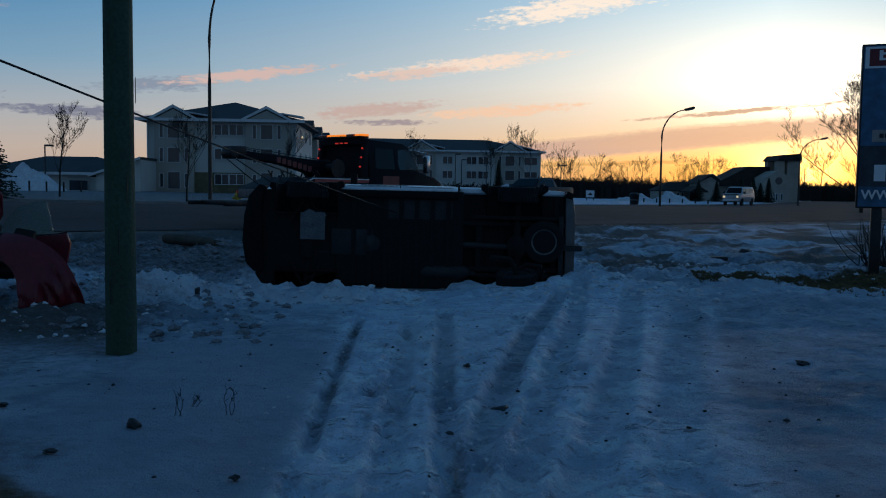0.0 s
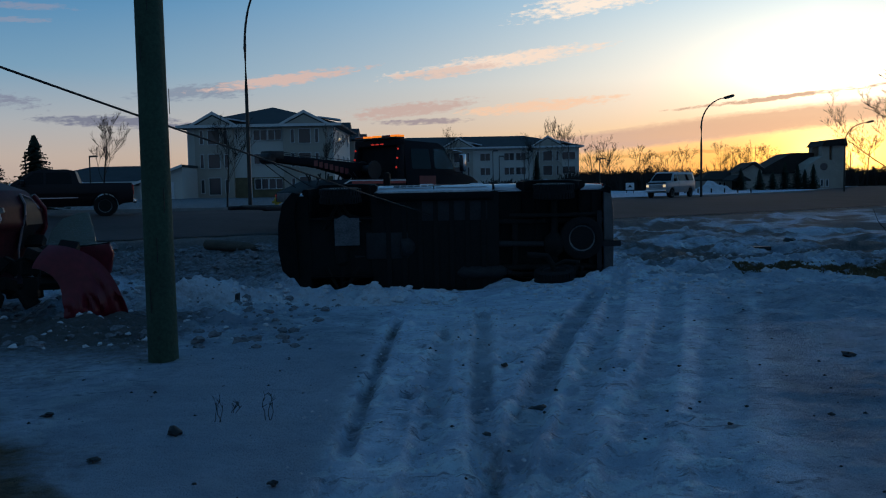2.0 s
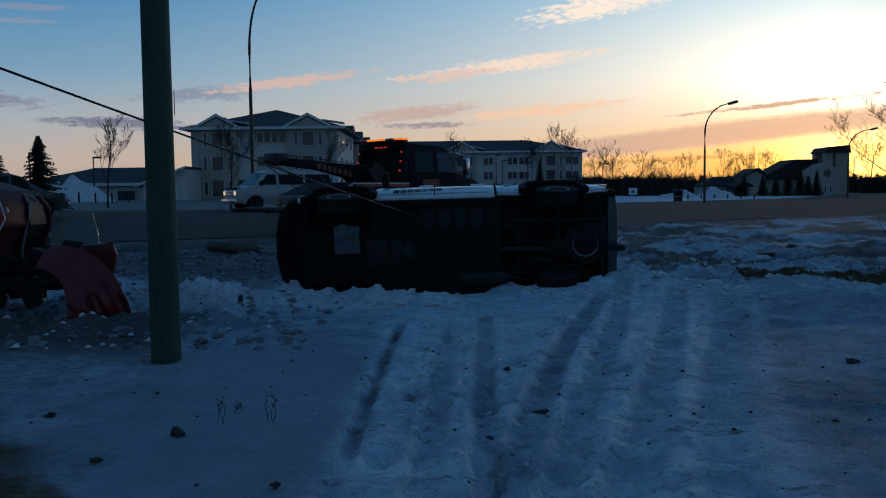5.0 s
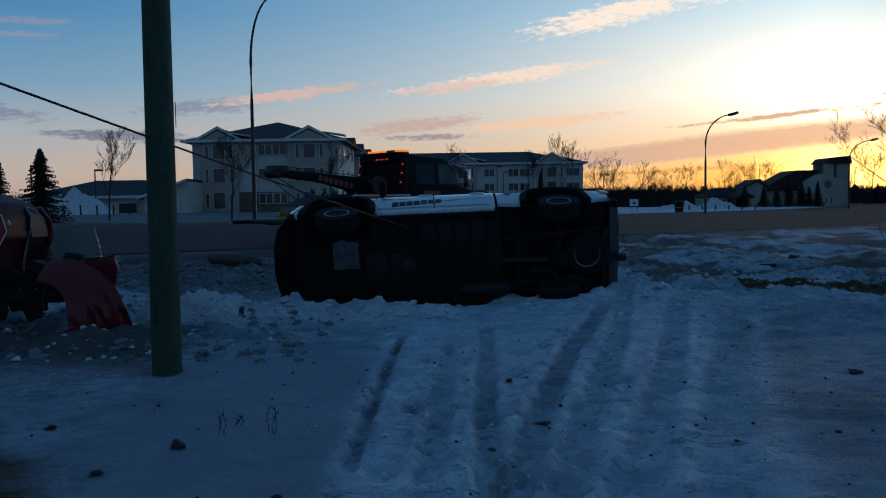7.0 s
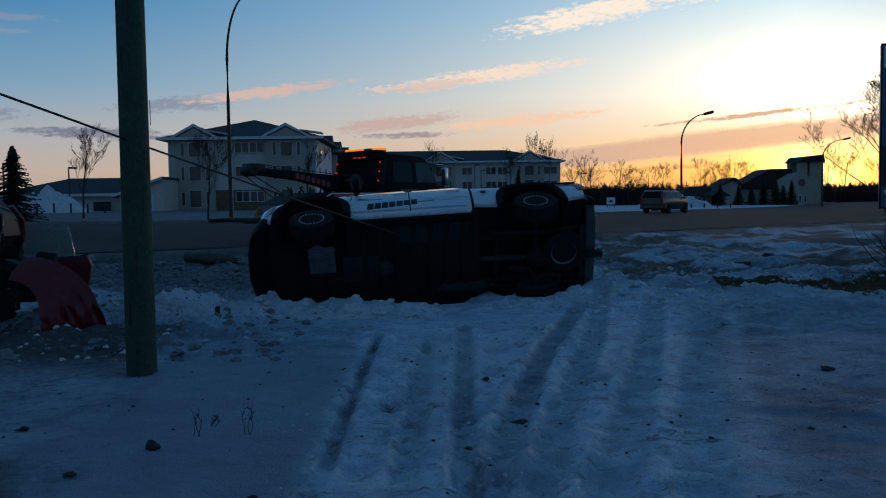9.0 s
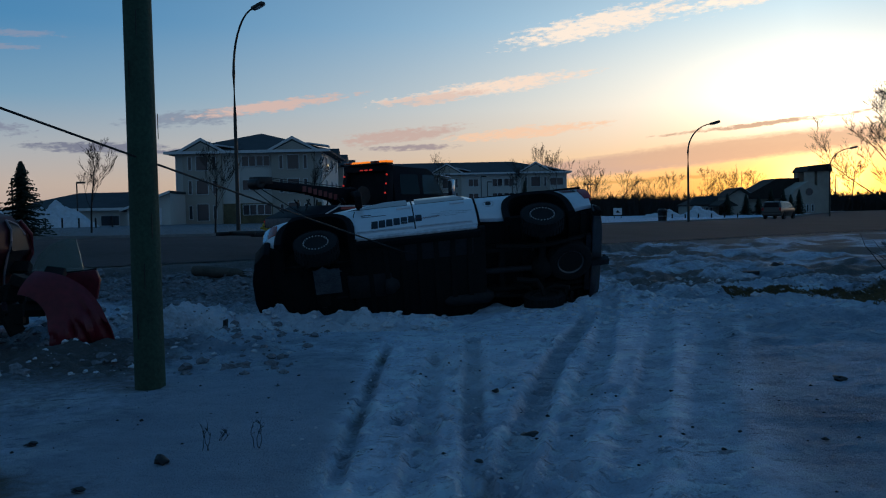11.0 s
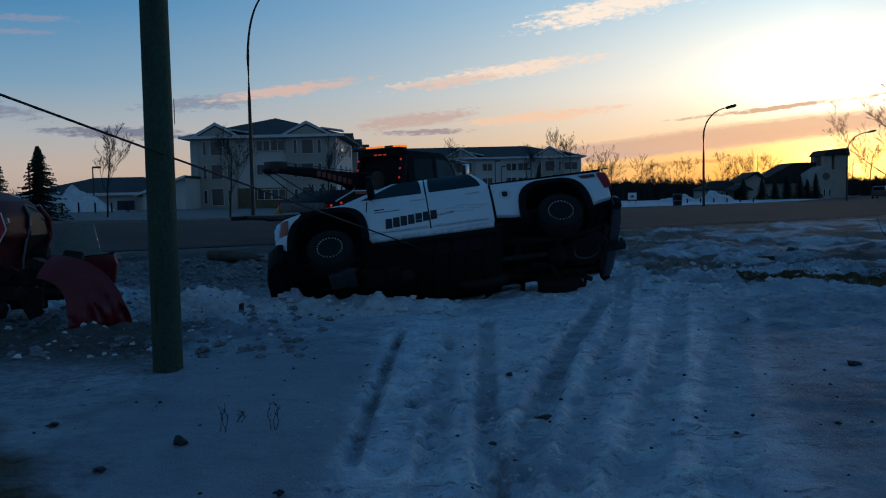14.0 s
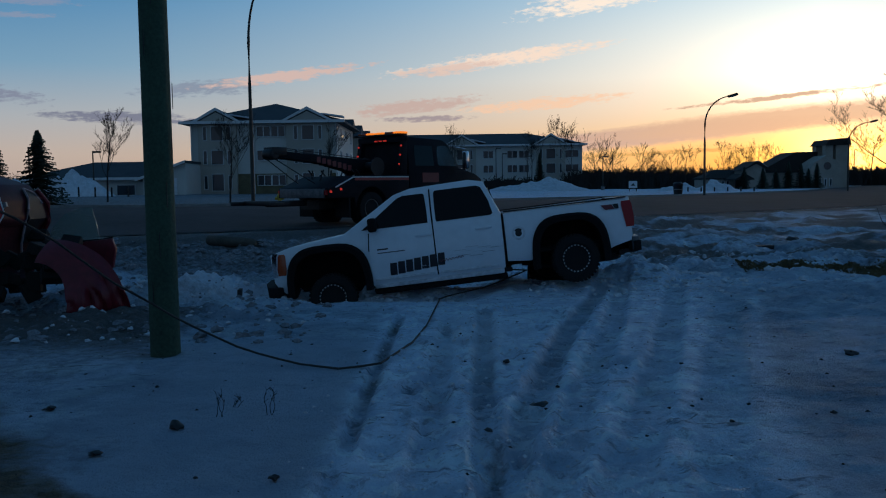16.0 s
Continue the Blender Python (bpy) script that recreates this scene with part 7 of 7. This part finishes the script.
# ---------------------------------------------------------------- roadside sign, log, clods, debris, weeds
def make_pylon_sign():
    """A tall printed sign at the edge of the yard; its face is turned to the camera's side."""
    m = pose(8.36, 15.6, 0.0, 0, 0, -24)
    ob = thing("pylon_sign", "tall printed blue roadside sign on dark posts", "sign", m)
    blue = mat("printed_blue_sheet", (0.035, 0.12, 0.22), 0.5, var=0.5, scale=0.9, fine=6, bump=0.02)
    red = mat("printed_red_sheet", (0.16, 0.012, 0.016), 0.5, var=0.2, bump=0.02)
    dark = mat("printed_dark_photo", (0.025, 0.035, 0.05), 0.5, var=0.6, scale=1.5, fine=7, bump=0.02)
    navy = mat("printed_navy_sheet", (0.02, 0.04, 0.09), 0.5, var=0.2, bump=0.02)
    W, z0, z1 = 2.2, 1.36, 4.36

    def slab(name, material, x0, x1, a, b, d, label="", parent=None):
        bm = bmesh.new()
        box(bm, x0, x1, -d, -d + 0.004, a, b)
        return part(name, bm, material, parent or ob, label, smooth=0)
    bm = bmesh.new()
    box(bm, 0, W, 0, 0.22, z0, z1)
    soften(bm, 0.01)
    case = part("case", bm, STEEL_DARK, ob)
    slab("printed_face", blue, 0.03, W - 0.03, z0 + 0.03, z1 - 0.03, 0.005)
    slab("photo_band", dark, 0.03, W - 0.03, z0 + 0.40, z0 + 1.15, 0.010)
    slab("header", SIGN_WHITE, 0.05, W - 0.05, z1 - 0.44, z1 - 0.05, 0.010, "white header with a red emblem")
    slab("header_emblem", red, 0.12, W - 0.12, z1 - 0.40, z1 - 0.09, 0.015)
    for k, (a, b, c, d) in enumerate(((0.28, 0.34, -0.30, -0.12), (0.34, 0.46, -0.30, -0.26), (0.46, 0.52, -0.30, -0.12), (0.30, 0.44, -0.20, -0.16))):
        slab("emblem_stroke", SIGN_WHITE, a, b, z1 + c, z1 + d, 0.020)
    # round badge
    bm = bmesh.new()
    spin(bm, [(-0.016, 0.30), (-0.010, 0.30)], 28, "y", (0.78, 0, z1 - 0.84))
    part("badge", bm, navy, ob, "dark round badge")
    for k in range(3):
        slab("badge_stroke", SIGN_WHITE, 0.60 + 0.14 * k, 0.70 + 0.14 * k, z1 - 0.92, z1 - 0.76, 0.020)
    slab("pale_panel", mat("printed_pale_panel", (0.30, 0.26, 0.24), 0.5, var=0.3, bump=0.02), 0.22, W - 0.1, z0 + 1.22, z0 + 1.44, 0.010)
    for k in range(2):
        slab("dark_stroke", DEBRIS, 0.34 + 0.09 * k, 0.41 + 0.09 * k, z0 + 1.29, z0 + 1.37, 0.015)
    # large numerals given as plain bars, and the start of a web address
    for k in range(5):
        slab("numeral_bar", SIGN_WHITE, 0.28 + 0.26 * k, 0.47 + 0.26 * k, z0 + 0.50, z0 + 0.80, 0.016, "white bar of a large numeral")
    cu = bpy.data.curves.new("www", "FONT")
    cu.body, cu.size, cu.extrude, cu.offset = "WWW.", 0.24, 0.001, 0.006
    tmp = new("tmp", cu)
    me = bpy.data.meshes.new_from_object(tmp.evaluated_get(bpy.context.evaluated_depsgraph_get()))
    bpy.data.objects.remove(tmp)
    me.materials.clear()
    me.materials.append(SIGN_WHITE)
    w = new("web_word", me)
    w.parent = ob
    w.matrix_basis = pose(0.08, -0.02, z0 + 0.17, 90, 0, 0)
    for x in (0.36, W - 0.36):
        bm = bmesh.new()
        box(bm, x - 0.09, x + 0.09, 0.03, 0.19, -0.3, z0)
        soften(bm, 0.01)
        part("post", bm, STEEL_DARK, ob)


make_pylon_sign()


def make_log():
    p = Vector((-5.02, 20.2))
    z = float(ground_z(p.x, p.y))
    ob = thing("broken_post", "weathered broken wooden post lying at the road edge", "wooden post", pose(p.x, p.y, z + 0.13, 0, 4, -12))
    bm = bmesh.new()
    spin(bm, [(-0.62, 0.10), (-0.58, 0.125), (0.0, 0.13), (0.5, 0.12), (0.62, 0.07)], 16, "x")
    for v in bm.verts:
        v.co += Vector((0, 0.01, 0.012)) * noise.noise(v.co * 9)
    part("shaft", bm, LOG_WOOD, ob)
    bm = bmesh.new()
    for k in range(7):
        a = k * 0.9
        tube(bm, (0.55, 0.06 * math.cos(a), 0.06 * math.sin(a)), (0.72 + 0.05 * (k % 3), 0.05 * math.cos(a), 0.05 * math.sin(a)), 0.02, 0.004, 5)
    part("splintered_end", bm, LOG_WOOD, ob, "splintered broken end")


make_log()


def lump(bm, c, r, seed, flat=0.7):
    """A rough clod of snow or earth."""
    n0 = len(bm.verts)
    bmesh.ops.create_icosphere(bm, subdivisions=2, radius=1.0)
    bm.verts.ensure_lookup_table()
    for v in bm.verts[n0:]:
        k = 1 + 0.75 * noise.noise(v.co * 1.3 + Vector((seed * 1.7, seed * 0.3, 0)))
        v.co = Vector(c) + Vector((v.co.x * r * k, v.co.y * r * k, v.co.z * r * k * flat))


def clods(name, material, n, seed, region, size, label):
    """Countless loose lumps: one object, each lump with its own rough shape."""
    rng = random.Random(seed)
    shapes = []
    for k in range(7):
        bm = bmesh.new()
        lump(bm, (0, 0, 0), 1.0, k + seed)
        shapes.append(([tuple(v.co) for v in bm.verts], [tuple(v.index for v in f.verts) for f in bm.faces]))
        bm.free()
    spots = [region(rng) for k in range(n)]
    zs = ground_z(np.array([p[0] for p in spots]), np.array([p[1] for p in spots]))
    V, F = [], []
    for (x, y), z in zip(spots, zs):
        r = size[0] + (size[1] - size[0]) * rng.random() ** 3
        vs, fs = shapes[rng.randrange(7)]
        a, i = rng.uniform(0, 6.28), len(V)
        c, s = math.cos(a) * r, math.sin(a) * r
        V.extend((x + px * c - py * s, y + px * s + py * c, z + 0.1 * r + pz * r * 0.85) for px, py, pz in vs)
        F.extend(tuple(i + q for q in f) for f in fs)
    tagged(new(name, plain_mesh(name, V, F, material, False)), label, "snow clods", kind="stuff")


clods("snow_clods", SNOW, 420, 1, lambda r: (r.uniform(-6.5, 0.3), r.gauss(12.95, 0.33)), (0.012, 0.07), "loose clods of snow on the bank by the pickup")
clods("snow_clods", SNOW, 200, 2, lambda r: (r.uniform(-6.8, -1.6), r.uniform(8.8, 12.2)), (0.008, 0.05), "loose lumps of snow round the wrecks")
clods("dirt_clods", CLOD, 900, 3, lambda r: (r.uniform(-9.5, -0.2), r.uniform(14.8, 20.3)), (0.03, 0.16), "dirty clods of snow and earth along the road edge")
clods("dirt_clods", CLOD, 500, 4, lambda r: (r.uniform(-6.8, -1.5), r.uniform(8.6, 13.0)), (0.012, 0.08), "dirty clods of snow and earth round the pole")
clods("snow_clods", SNOW, 260, 5, lambda r: (r.uniform(1.2, 4.5), r.gauss(13.0, 0.6)), (0.012, 0.06), "loose clods of snow behind the pickup")
clods("snow_clods", SNOW, 350, 6, lambda r: (r.uniform(2.5, 10), r.uniform(12.5, 19)), (0.015, 0.08), "loose lumps of snow on the ploughed slope")
clods("snow_crumbs", SNOW, 900, 7, lambda r: (r.gauss(0.3, 0.5), r.uniform(4.0, 11.5)), (0.004, 0.020), "crumbs of trodden snow between the tracks")
clods("earth_crumbs", DEBRIS, 420, 8, lambda r: (r.uniform(-3.5, 4.0), 3.8 + 8.5 * r.random() ** 0.8), (0.004, 0.016), "dark crumbs of earth on the snow")


def debris(px, py, r, flat, seed, label):
    """A lump of black debris on the snow of the yard, at the bearing and distance given by its direction from the eye."""
    d = 1.6 * 1519 / (py - 334)
    debris_at((px - 784) / 1519 * d, d, r, flat, seed, label)


def debris_at(x, y, r, flat, seed, label):
    bm = bmesh.new()
    lump(bm, (0, 0, 0), r, seed, flat)
    lump(bm, (r * 0.9, 0.1 * r, -0.1 * r), r * 0.55, seed + 3, flat * 0.7)
    solid("debris_piece", bm, DEBRIS, label, "debris", "scattered debris", m=pose(x, y, float(ground_z(x, y)) + 0.02, 0, 0, 40 * seed))


for k, (px, py, r, fl) in enumerate(((1508, 646, 0.055, 0.5), (297, 765, 0.045, 0.7), (893, 657, 0.03, 0.6), (472, 864, 0.025, 0.6), (72, 730, 0.04, 0.4), (330, 862, 0.012, 0.6), (265, 695, 0.015, 0.6), (1480, 758, 0.02, 0.5), (1298, 772, 0.016, 0.5), (1145, 790, 0.012, 0.6), (1185, 748, 0.012, 0.6), (955, 720, 0.07, 0.25), (545, 622, 0.014, 0.5), (1350, 665, 0.012, 0.5), (150, 812, 0.035, 0.35), (860, 770, 0.03, 0.3), (490, 660, 0.012, 0.5))):
    debris(px, py, r, fl, k + 1, "small lump of black wreckage lying on the snow")


def plank(x, y, w, label, yaw, tall=0.05, name="plank_piece"):
    bm = bmesh.new()
    box(bm, -w / 2, w / 2, -0.09, 0.09, 0, tall)
    for v in bm.verts:
        v.co.z += 0.02 * math.sin(v.co.x * 7)
    soften(bm, 0.01)
    solid(name, bm, DEBRIS, label, "debris", "scattered debris", m=pose(x, y, float(ground_z(x, y)) + 0.015, 0, 3, yaw))


plank(7.35, 20.0, 0.60, "flat dark piece of wreckage on the ploughed snow", 4, 0.09)
debris_at(9.0, 22.2, 0.17, 0.7, 31, "dark lump of wreckage on the snow")
plank(-3.55, 13.6, 0.34, "dark red strip of broken plastic on snow", 12, 0.03)
plank(-4.6, 14.6, 0.40, "dark strip of broken trim on snow", -20, 0.04)
plank(-2.95, 12.2, 0.05, "thin dark stick upright in the snow bank", 5, 0.26)


def weeds(px, py, h, seed):
    rng = random.Random(seed)
    d = 1.6 * 1519 / (py - 334)
    x, y = (px - 784) / 1519 * d, d
    V, F = [], []
    for k in range(3):
        p = Vector((rng.uniform(-0.03, 0.03), 0, 0))
        q = p
        for j in range(5):
            n = q + Vector((rng.uniform(-0.016, 0.016), rng.uniform(-0.01, 0.01), h / 5 * rng.uniform(0.7, 1.1)))
            stick(V, F, q, n, 0.0028 - 0.0003 * j, 0.0024 - 0.0003 * j, 4)
            if j > 1:
                stick(V, F, n, n + Vector((rng.uniform(-0.03, 0.03), 0, 0.035)), 0.0016, 0.0008, 3)
                stick(V, F, n, n + Vector((rng.uniform(-0.03, 0.03), 0, 0.02)), 0.0022, 0.0022, 3)
            q = n
    ob = tagged(new("dry_weed", plain_mesh("dry_weed", V, F, BARK)), "thin dry weed stalk poking out of the snow", "weed", "dry weeds")
    ob.matrix_basis = pose(x, y, float(ground_z(x, y)) - 0.01)


weeds(375, 745, 0.19, 1)
weeds(463, 744, 0.20, 2)
weeds(405, 730, 0.07, 3)
weeds(385, 505, 0.25, 4)


def grass_patch(n, seed, region, h, label):
    rng = random.Random(seed)
    spots = [region(rng) for k in range(n)]
    zs = ground_z(np.array([p[0] for p in spots]), np.array([p[1] for p in spots]))
    V, F = [], []
    for (x, y), z in zip(spots, zs):
        for k in range(5):
            a, l = rng.uniform(0, 6.28), h * rng.uniform(0.5, 1.3)
            dx, dy = math.cos(a) * l * 0.8, math.sin(a) * l * 0.8
            w = 0.006
            i = len(V)
            V.extend(((x - w, y, z - 0.01), (x + w, y, z - 0.01), (x + dx * 0.6 + w, y + dy * 0.6, z + l * 0.6), (x + dx, y + dy, z + l * rng.uniform(0.2, 0.8))))
            F.append((i, i + 1, i + 2, i + 3))
    tagged(new("dead_grass", plain_mesh("dead_grass", V, F, GRASS, False)), label, "grass", kind="stuff")


grass_patch(5200, 3, lambda r: (lambda x: (x, 14.45 - 0.12 * (x - 6) + r.gauss(0, 0.2 + 0.14 * (x - 5))))(r.uniform(5.0, 11.5)), 0.045, "matted dead brown grass showing through the snow")
grass_patch(1500, 4, lambda r: (r.uniform(6.5, 11.5), r.gauss(13.4, 0.5)), 0.06, "matted dead brown grass showing through the snow")


def make_shrub():
    rng = random.Random(4)
    x, y = 10.15, 17.6
    ob = thing("leafless_shrub", "low dark leafless shrub beside the printed sign", "shrub", pose(x, y, float(ground_z(x, y))))
    V, F = [], []
    for k in range(90):
        a, t = rng.uniform(0, 6.28), rng.uniform(0.2, 1.2)
        q = Vector((rng.uniform(-0.5, 0.5), rng.uniform(-0.3, 0.3), 0))
        d = Vector((math.cos(a) * t, math.sin(a) * t, 1)).normalized()
        for j in range(4):
            n = q + d * 0.25 + Vector((rng.uniform(-1, 1), rng.uniform(-1, 1), rng.uniform(-1, 1))) * 0.06
            stick(V, F, q, n, 0.012 - 0.002 * j, 0.010 - 0.002 * j, 4)
            q = n
    c = new("crown", plain_mesh("crown", V, F, BARK))
    c.parent = ob


make_shrub()

# ---------------------------------------------------------------- winch cable, in short stiff lengths
def make_cable(n, length):
    bm = bmesh.new()
    tube(bm, (-0.006, 0, 0), (length + 0.006, 0, 0), 0.0105, n=7)
    me = mesh_of("cable_length", bm, mat("steel_winch_cable", (0.035, 0.032, 0.03), 0.6, metal=0.4, var=0.4, fine=120, bump=0.5))
    ob = thing("winch_cable", "dark steel winch cable pulled from the pickup", "cable")
    out = []
    for k in range(n):
        c = new("cable_length", me)
        c.parent = ob
        out.append(c)
    return out


cable_segments = make_cable(76, 0.21)

# ---------------------------------------------------------------- what moves
PICKUP_ROWS = [  # seconds, place, roll, pitch, heading
    (0.0, 0.062, 14.373, 0.651, 92.0, -0.6, 178.9), (0.5, 0.039, 14.339, 0.639, 90.8, -0.5, 178.9), (1.0, 0.04, 14.303, 0.62, 89.5, -0.2, 178.8),
    (2.0, 0.038, 14.22, 0.597, 87.5, 0.1, 178.6), (3.0, 0.032, 14.157, 0.57, 85.5, 0.4, 178.7), (4.0, 0.02, 14.116, 0.55, 83.5, 0.7, 178.8),
    (6.5, 0.015, 13.883, 0.472, 75.5, 1.6, 180.6), (7.0, 0.021, 13.874, 0.466, 74.0, 1.8, 181.0), (7.5, 0.027, 13.852, 0.447, 72.5, 1.9, 181.3),
    (8.0, 0.029, 13.837, 0.428, 70.8, 2.3, 181.7), (8.5, 0.028, 13.825, 0.412, 69.0, 2.6, 181.9), (11.0, 0.016, 13.746, 0.31, 59.5, 4.8, 183.3),
    (11.5, 0.024, 13.725, 0.285, 57.8, 5.1, 183.2), (12.0, 0.028, 13.71, 0.27, 56.0, 5.4, 183.3), (12.5, 0.022, 13.689, 0.255, 54.3, 5.7, 183.5),
    (13.0, 0.02, 13.664, 0.239, 52.7, 5.9, 183.3), (13.5, 0.035, 13.642, 0.22, 51.0, 6.1, 183.1), (14.0, 0.042, 13.657, 0.16, 43.8, 6.2, 183.1),
    (14.5, 0.061, 13.646, 0.1, 42.6, 6.6, 182.7), (15.0, 0.136, 13.629, -0.008, 29.4, 8.0, 181.6), (15.3, 0.164, 13.596, -0.139, 11.5, 8.0, 181.3),
    (15.5, 0.142, 13.564, -0.184, 3.0, 7.1, 181.0), (15.7, 0.134, 13.53, -0.203, 0.8, 6.3, 180.5), (16.0, 0.126, 13.519, -0.168, 1.2, 6.3, 180.2),
]


def pickup_pose(t):
    ts = [r[0] for r in PICKUP_ROWS]
    v = [float(np.interp(t, ts, [r[k] for r in PICKUP_ROWS])) for k in range(1, 7)]
    return pose(*v)


def road_rows(rows):
    """Poses on the road along rows of seconds, x, y, headed along the way."""
    out = []
    for k, (t, x, y) in enumerate(rows):
        a, b = rows[max(k - 1, 0)], rows[min(k + 1, len(rows) - 1)]
        out.append((t, pose(x, y, float(plane_z(x, y)) + 0.075, 0, 0, math.degrees(math.atan2(b[2] - a[2], b[1] - a[1])))))
    return out


DARK_ROWS = [(0.0, 8.0, 52.0), (0.5, 3.2, 46.5), (1.0, -2.2, 41.2), (1.5, -8.4, 37.0), (1.8, -12.5, 35.2), (2.1, -16.7, 33.5), (4.0, -46.0, 24.0), (16.0, -200.0, -20.0)]
VAN_ROWS = [(0.0, 37.8, 95.5), (1.5, 23.2, 77.5), (1.8, 20.9, 73.8), (2.4, 14.9, 67.2), (3.0, 10.2, 61.2), (4.2, 2.0, 52.0), (5.2, -12.0, 42.0), (6.2, -34.0, 30.0), (16.0, -200.0, -20.0)]
MINI_ROWS = [(0.0, -70.0, 3.0), (5.0, -17.0, 32.5), (7.0, 1.2, 47.0), (8.0, 10.0, 55.5), (8.5, 14.2, 60.0), (10.8, 32.9, 82.6), (11.6, 39.6, 91.0), (12.5, 47.2, 101.0), (16.0, 78.0, 142.0)]

SLACKS = [
    [(-0.40, 12.61, 0.06), (-1.53, 11.21, 0.30), (-2.07, 9.91, 0.68), (-2.70, 7.76, 1.41), (-3.11, 6.91, 1.79), (-5.70, 1.20, 3.00)],
    [(0.91, 13.01, 0.36), (0.04, 12.31, -0.01), (-0.75, 9.75, 0.03), (-2.04, 9.61, 0.48), (-2.70, 7.76, 1.23), (-3.15, 6.31, 1.86), (-5.70, 1.20, 3.00)],
    [(1.13, 13.01, 0.30), (-0.00, 12.31, 0.00), (-0.35, 9.12, 0.03), (-0.61, 8.10, 0.03), (-1.17, 8.66, 0.03), (-2.00, 8.41, 0.36), (-2.70, 7.76, 0.95), (-3.06, 6.91, 1.41), (-3.25, 6.21, 1.73), (-5.70, 1.20, 3.00)],
    [(1.17, 13.01, 0.30), (-0.02, 12.31, -0.00), (-0.35, 8.43, 0.03), (-0.58, 7.14, 0.03), (-0.95, 6.73, 0.03), (-1.79, 7.59, 0.03), (-2.64, 7.61, 0.55), (-3.17, 6.91, 1.22), (-3.35, 6.41, 1.50), (-5.70, 1.20, 3.00)],
    [(1.24, 13.01, 0.29), (0.64, 12.61, 0.10), (-0.07, 12.21, -0.01), (-0.21, 9.60, 0.03), (-0.33, 8.55, 0.03), (-0.59, 7.48, 0.03), (-0.92, 7.31, 0.03), (-1.33, 7.55, 0.03), (-1.82, 7.66, 0.14), (-2.34, 7.56, 0.42), (-2.63, 7.51, 0.62), (-2.81, 7.21, 0.82), (-3.11, 6.81, 1.21), (-3.31, 6.41, 1.46), (-5.70, 1.20, 3.00)],
]

# the winch cable, from its hook under the pickup to the winch, as it hangs at each time
CABLE_END = Vector((-5.7, 1.2, 3.75))
HOOK_A, HOOK_B = Vector((0.25, 0.55, 0.36)), Vector((-0.95, 0.55, 0.36))


def cable_line(t):
    hook = pickup_pose(t) @ HOOK_A
    if t < 15.0:
        sag = 0.10 - 0.09 * sm(8, 13, t)
        end = CABLE_END
        pts = []
        for k in range(25):
            u = k / 24
            p = hook.lerp(end, u)
            p.z -= float(sag) * 4 * u * (1 - u) * 0.6
            pts.append(p)
        return pts
    slack = {15.0: SLACK_O, 15.3: SLACK_A, 15.5: SLACK_B, 15.7: SLACK_C, 16.0: SLACK_D}[t]
    return [pickup_pose(t) @ (HOOK_A if t < 15.1 else HOOK_B)] + [Vector(p) for p in slack]


SEGMENTS, SEGMENT = 76, 0.21


def cable_nodes(t):
    """Places along the cable at even steps from the hook; past the winch it runs on straight."""
    pts = cable_line(t)
    out, k, left, p = [pts[0].copy()], 1, SEGMENT, pts[0].copy()
    while len(out) <= SEGMENTS:
        if k >= len(pts):
            d = (pts[-1] - pts[-2]).normalized()
            p = p + d * left
            out.append(p.copy())
            left = SEGMENT
            continue
        d = (pts[k] - p).length
        if d < left:
            left -= d
            p = pts[k].copy()
            k += 1
        else:
            p = p + (pts[k] - p).normalized() * left
            out.append(p.copy())
            left = SEGMENT
    return out


def motions():
    walk(white_pickup, [(r[0], pose(*r[1:])) for r in PICKUP_ROWS])
    # the loose wheel lies on the snow while the body turns over it, then settles with it
    rows = []
    for r in PICKUP_ROWS:
        k = float(sm(15.0, 15.5, r[0]))
        world = pose(1.84 - 0.14 * k, 14.0 + 0.1 * k, 0.13, 80 - 25 * k, 4, 182)
        rows.append((r[0], pose(*r[1:]).inverted() @ world))
    walk(loose_wheel, rows)
    walk(dark_pickup, road_rows(DARK_ROWS))
    walk(passenger_van, road_rows(VAN_ROWS))
    walk(minivan, road_rows(MINI_ROWS))
    times = [0.0, 1.0, 2.0, 3.0, 4.0, 6.5, 7.5, 8.5, 11.0, 12.0, 13.0, 14.0, 14.5, 14.8, 15.0, 15.3, 15.5, 15.7, 16.0]
    nodes = [(t, cable_nodes(t)) for t in times]
    for k, seg in enumerate(cable_segments):
        rows = []
        for t, q in nodes:
            d = q[k + 1] - q[k]
            rows.append((t, Matrix.Translation(q[k]) @ d.to_track_quat("X", "Z").to_matrix().to_4x4()))
        walk(seg, rows)


SLACK_O, SLACK_A, SLACK_B, SLACK_C, SLACK_D = SLACKS
motions()
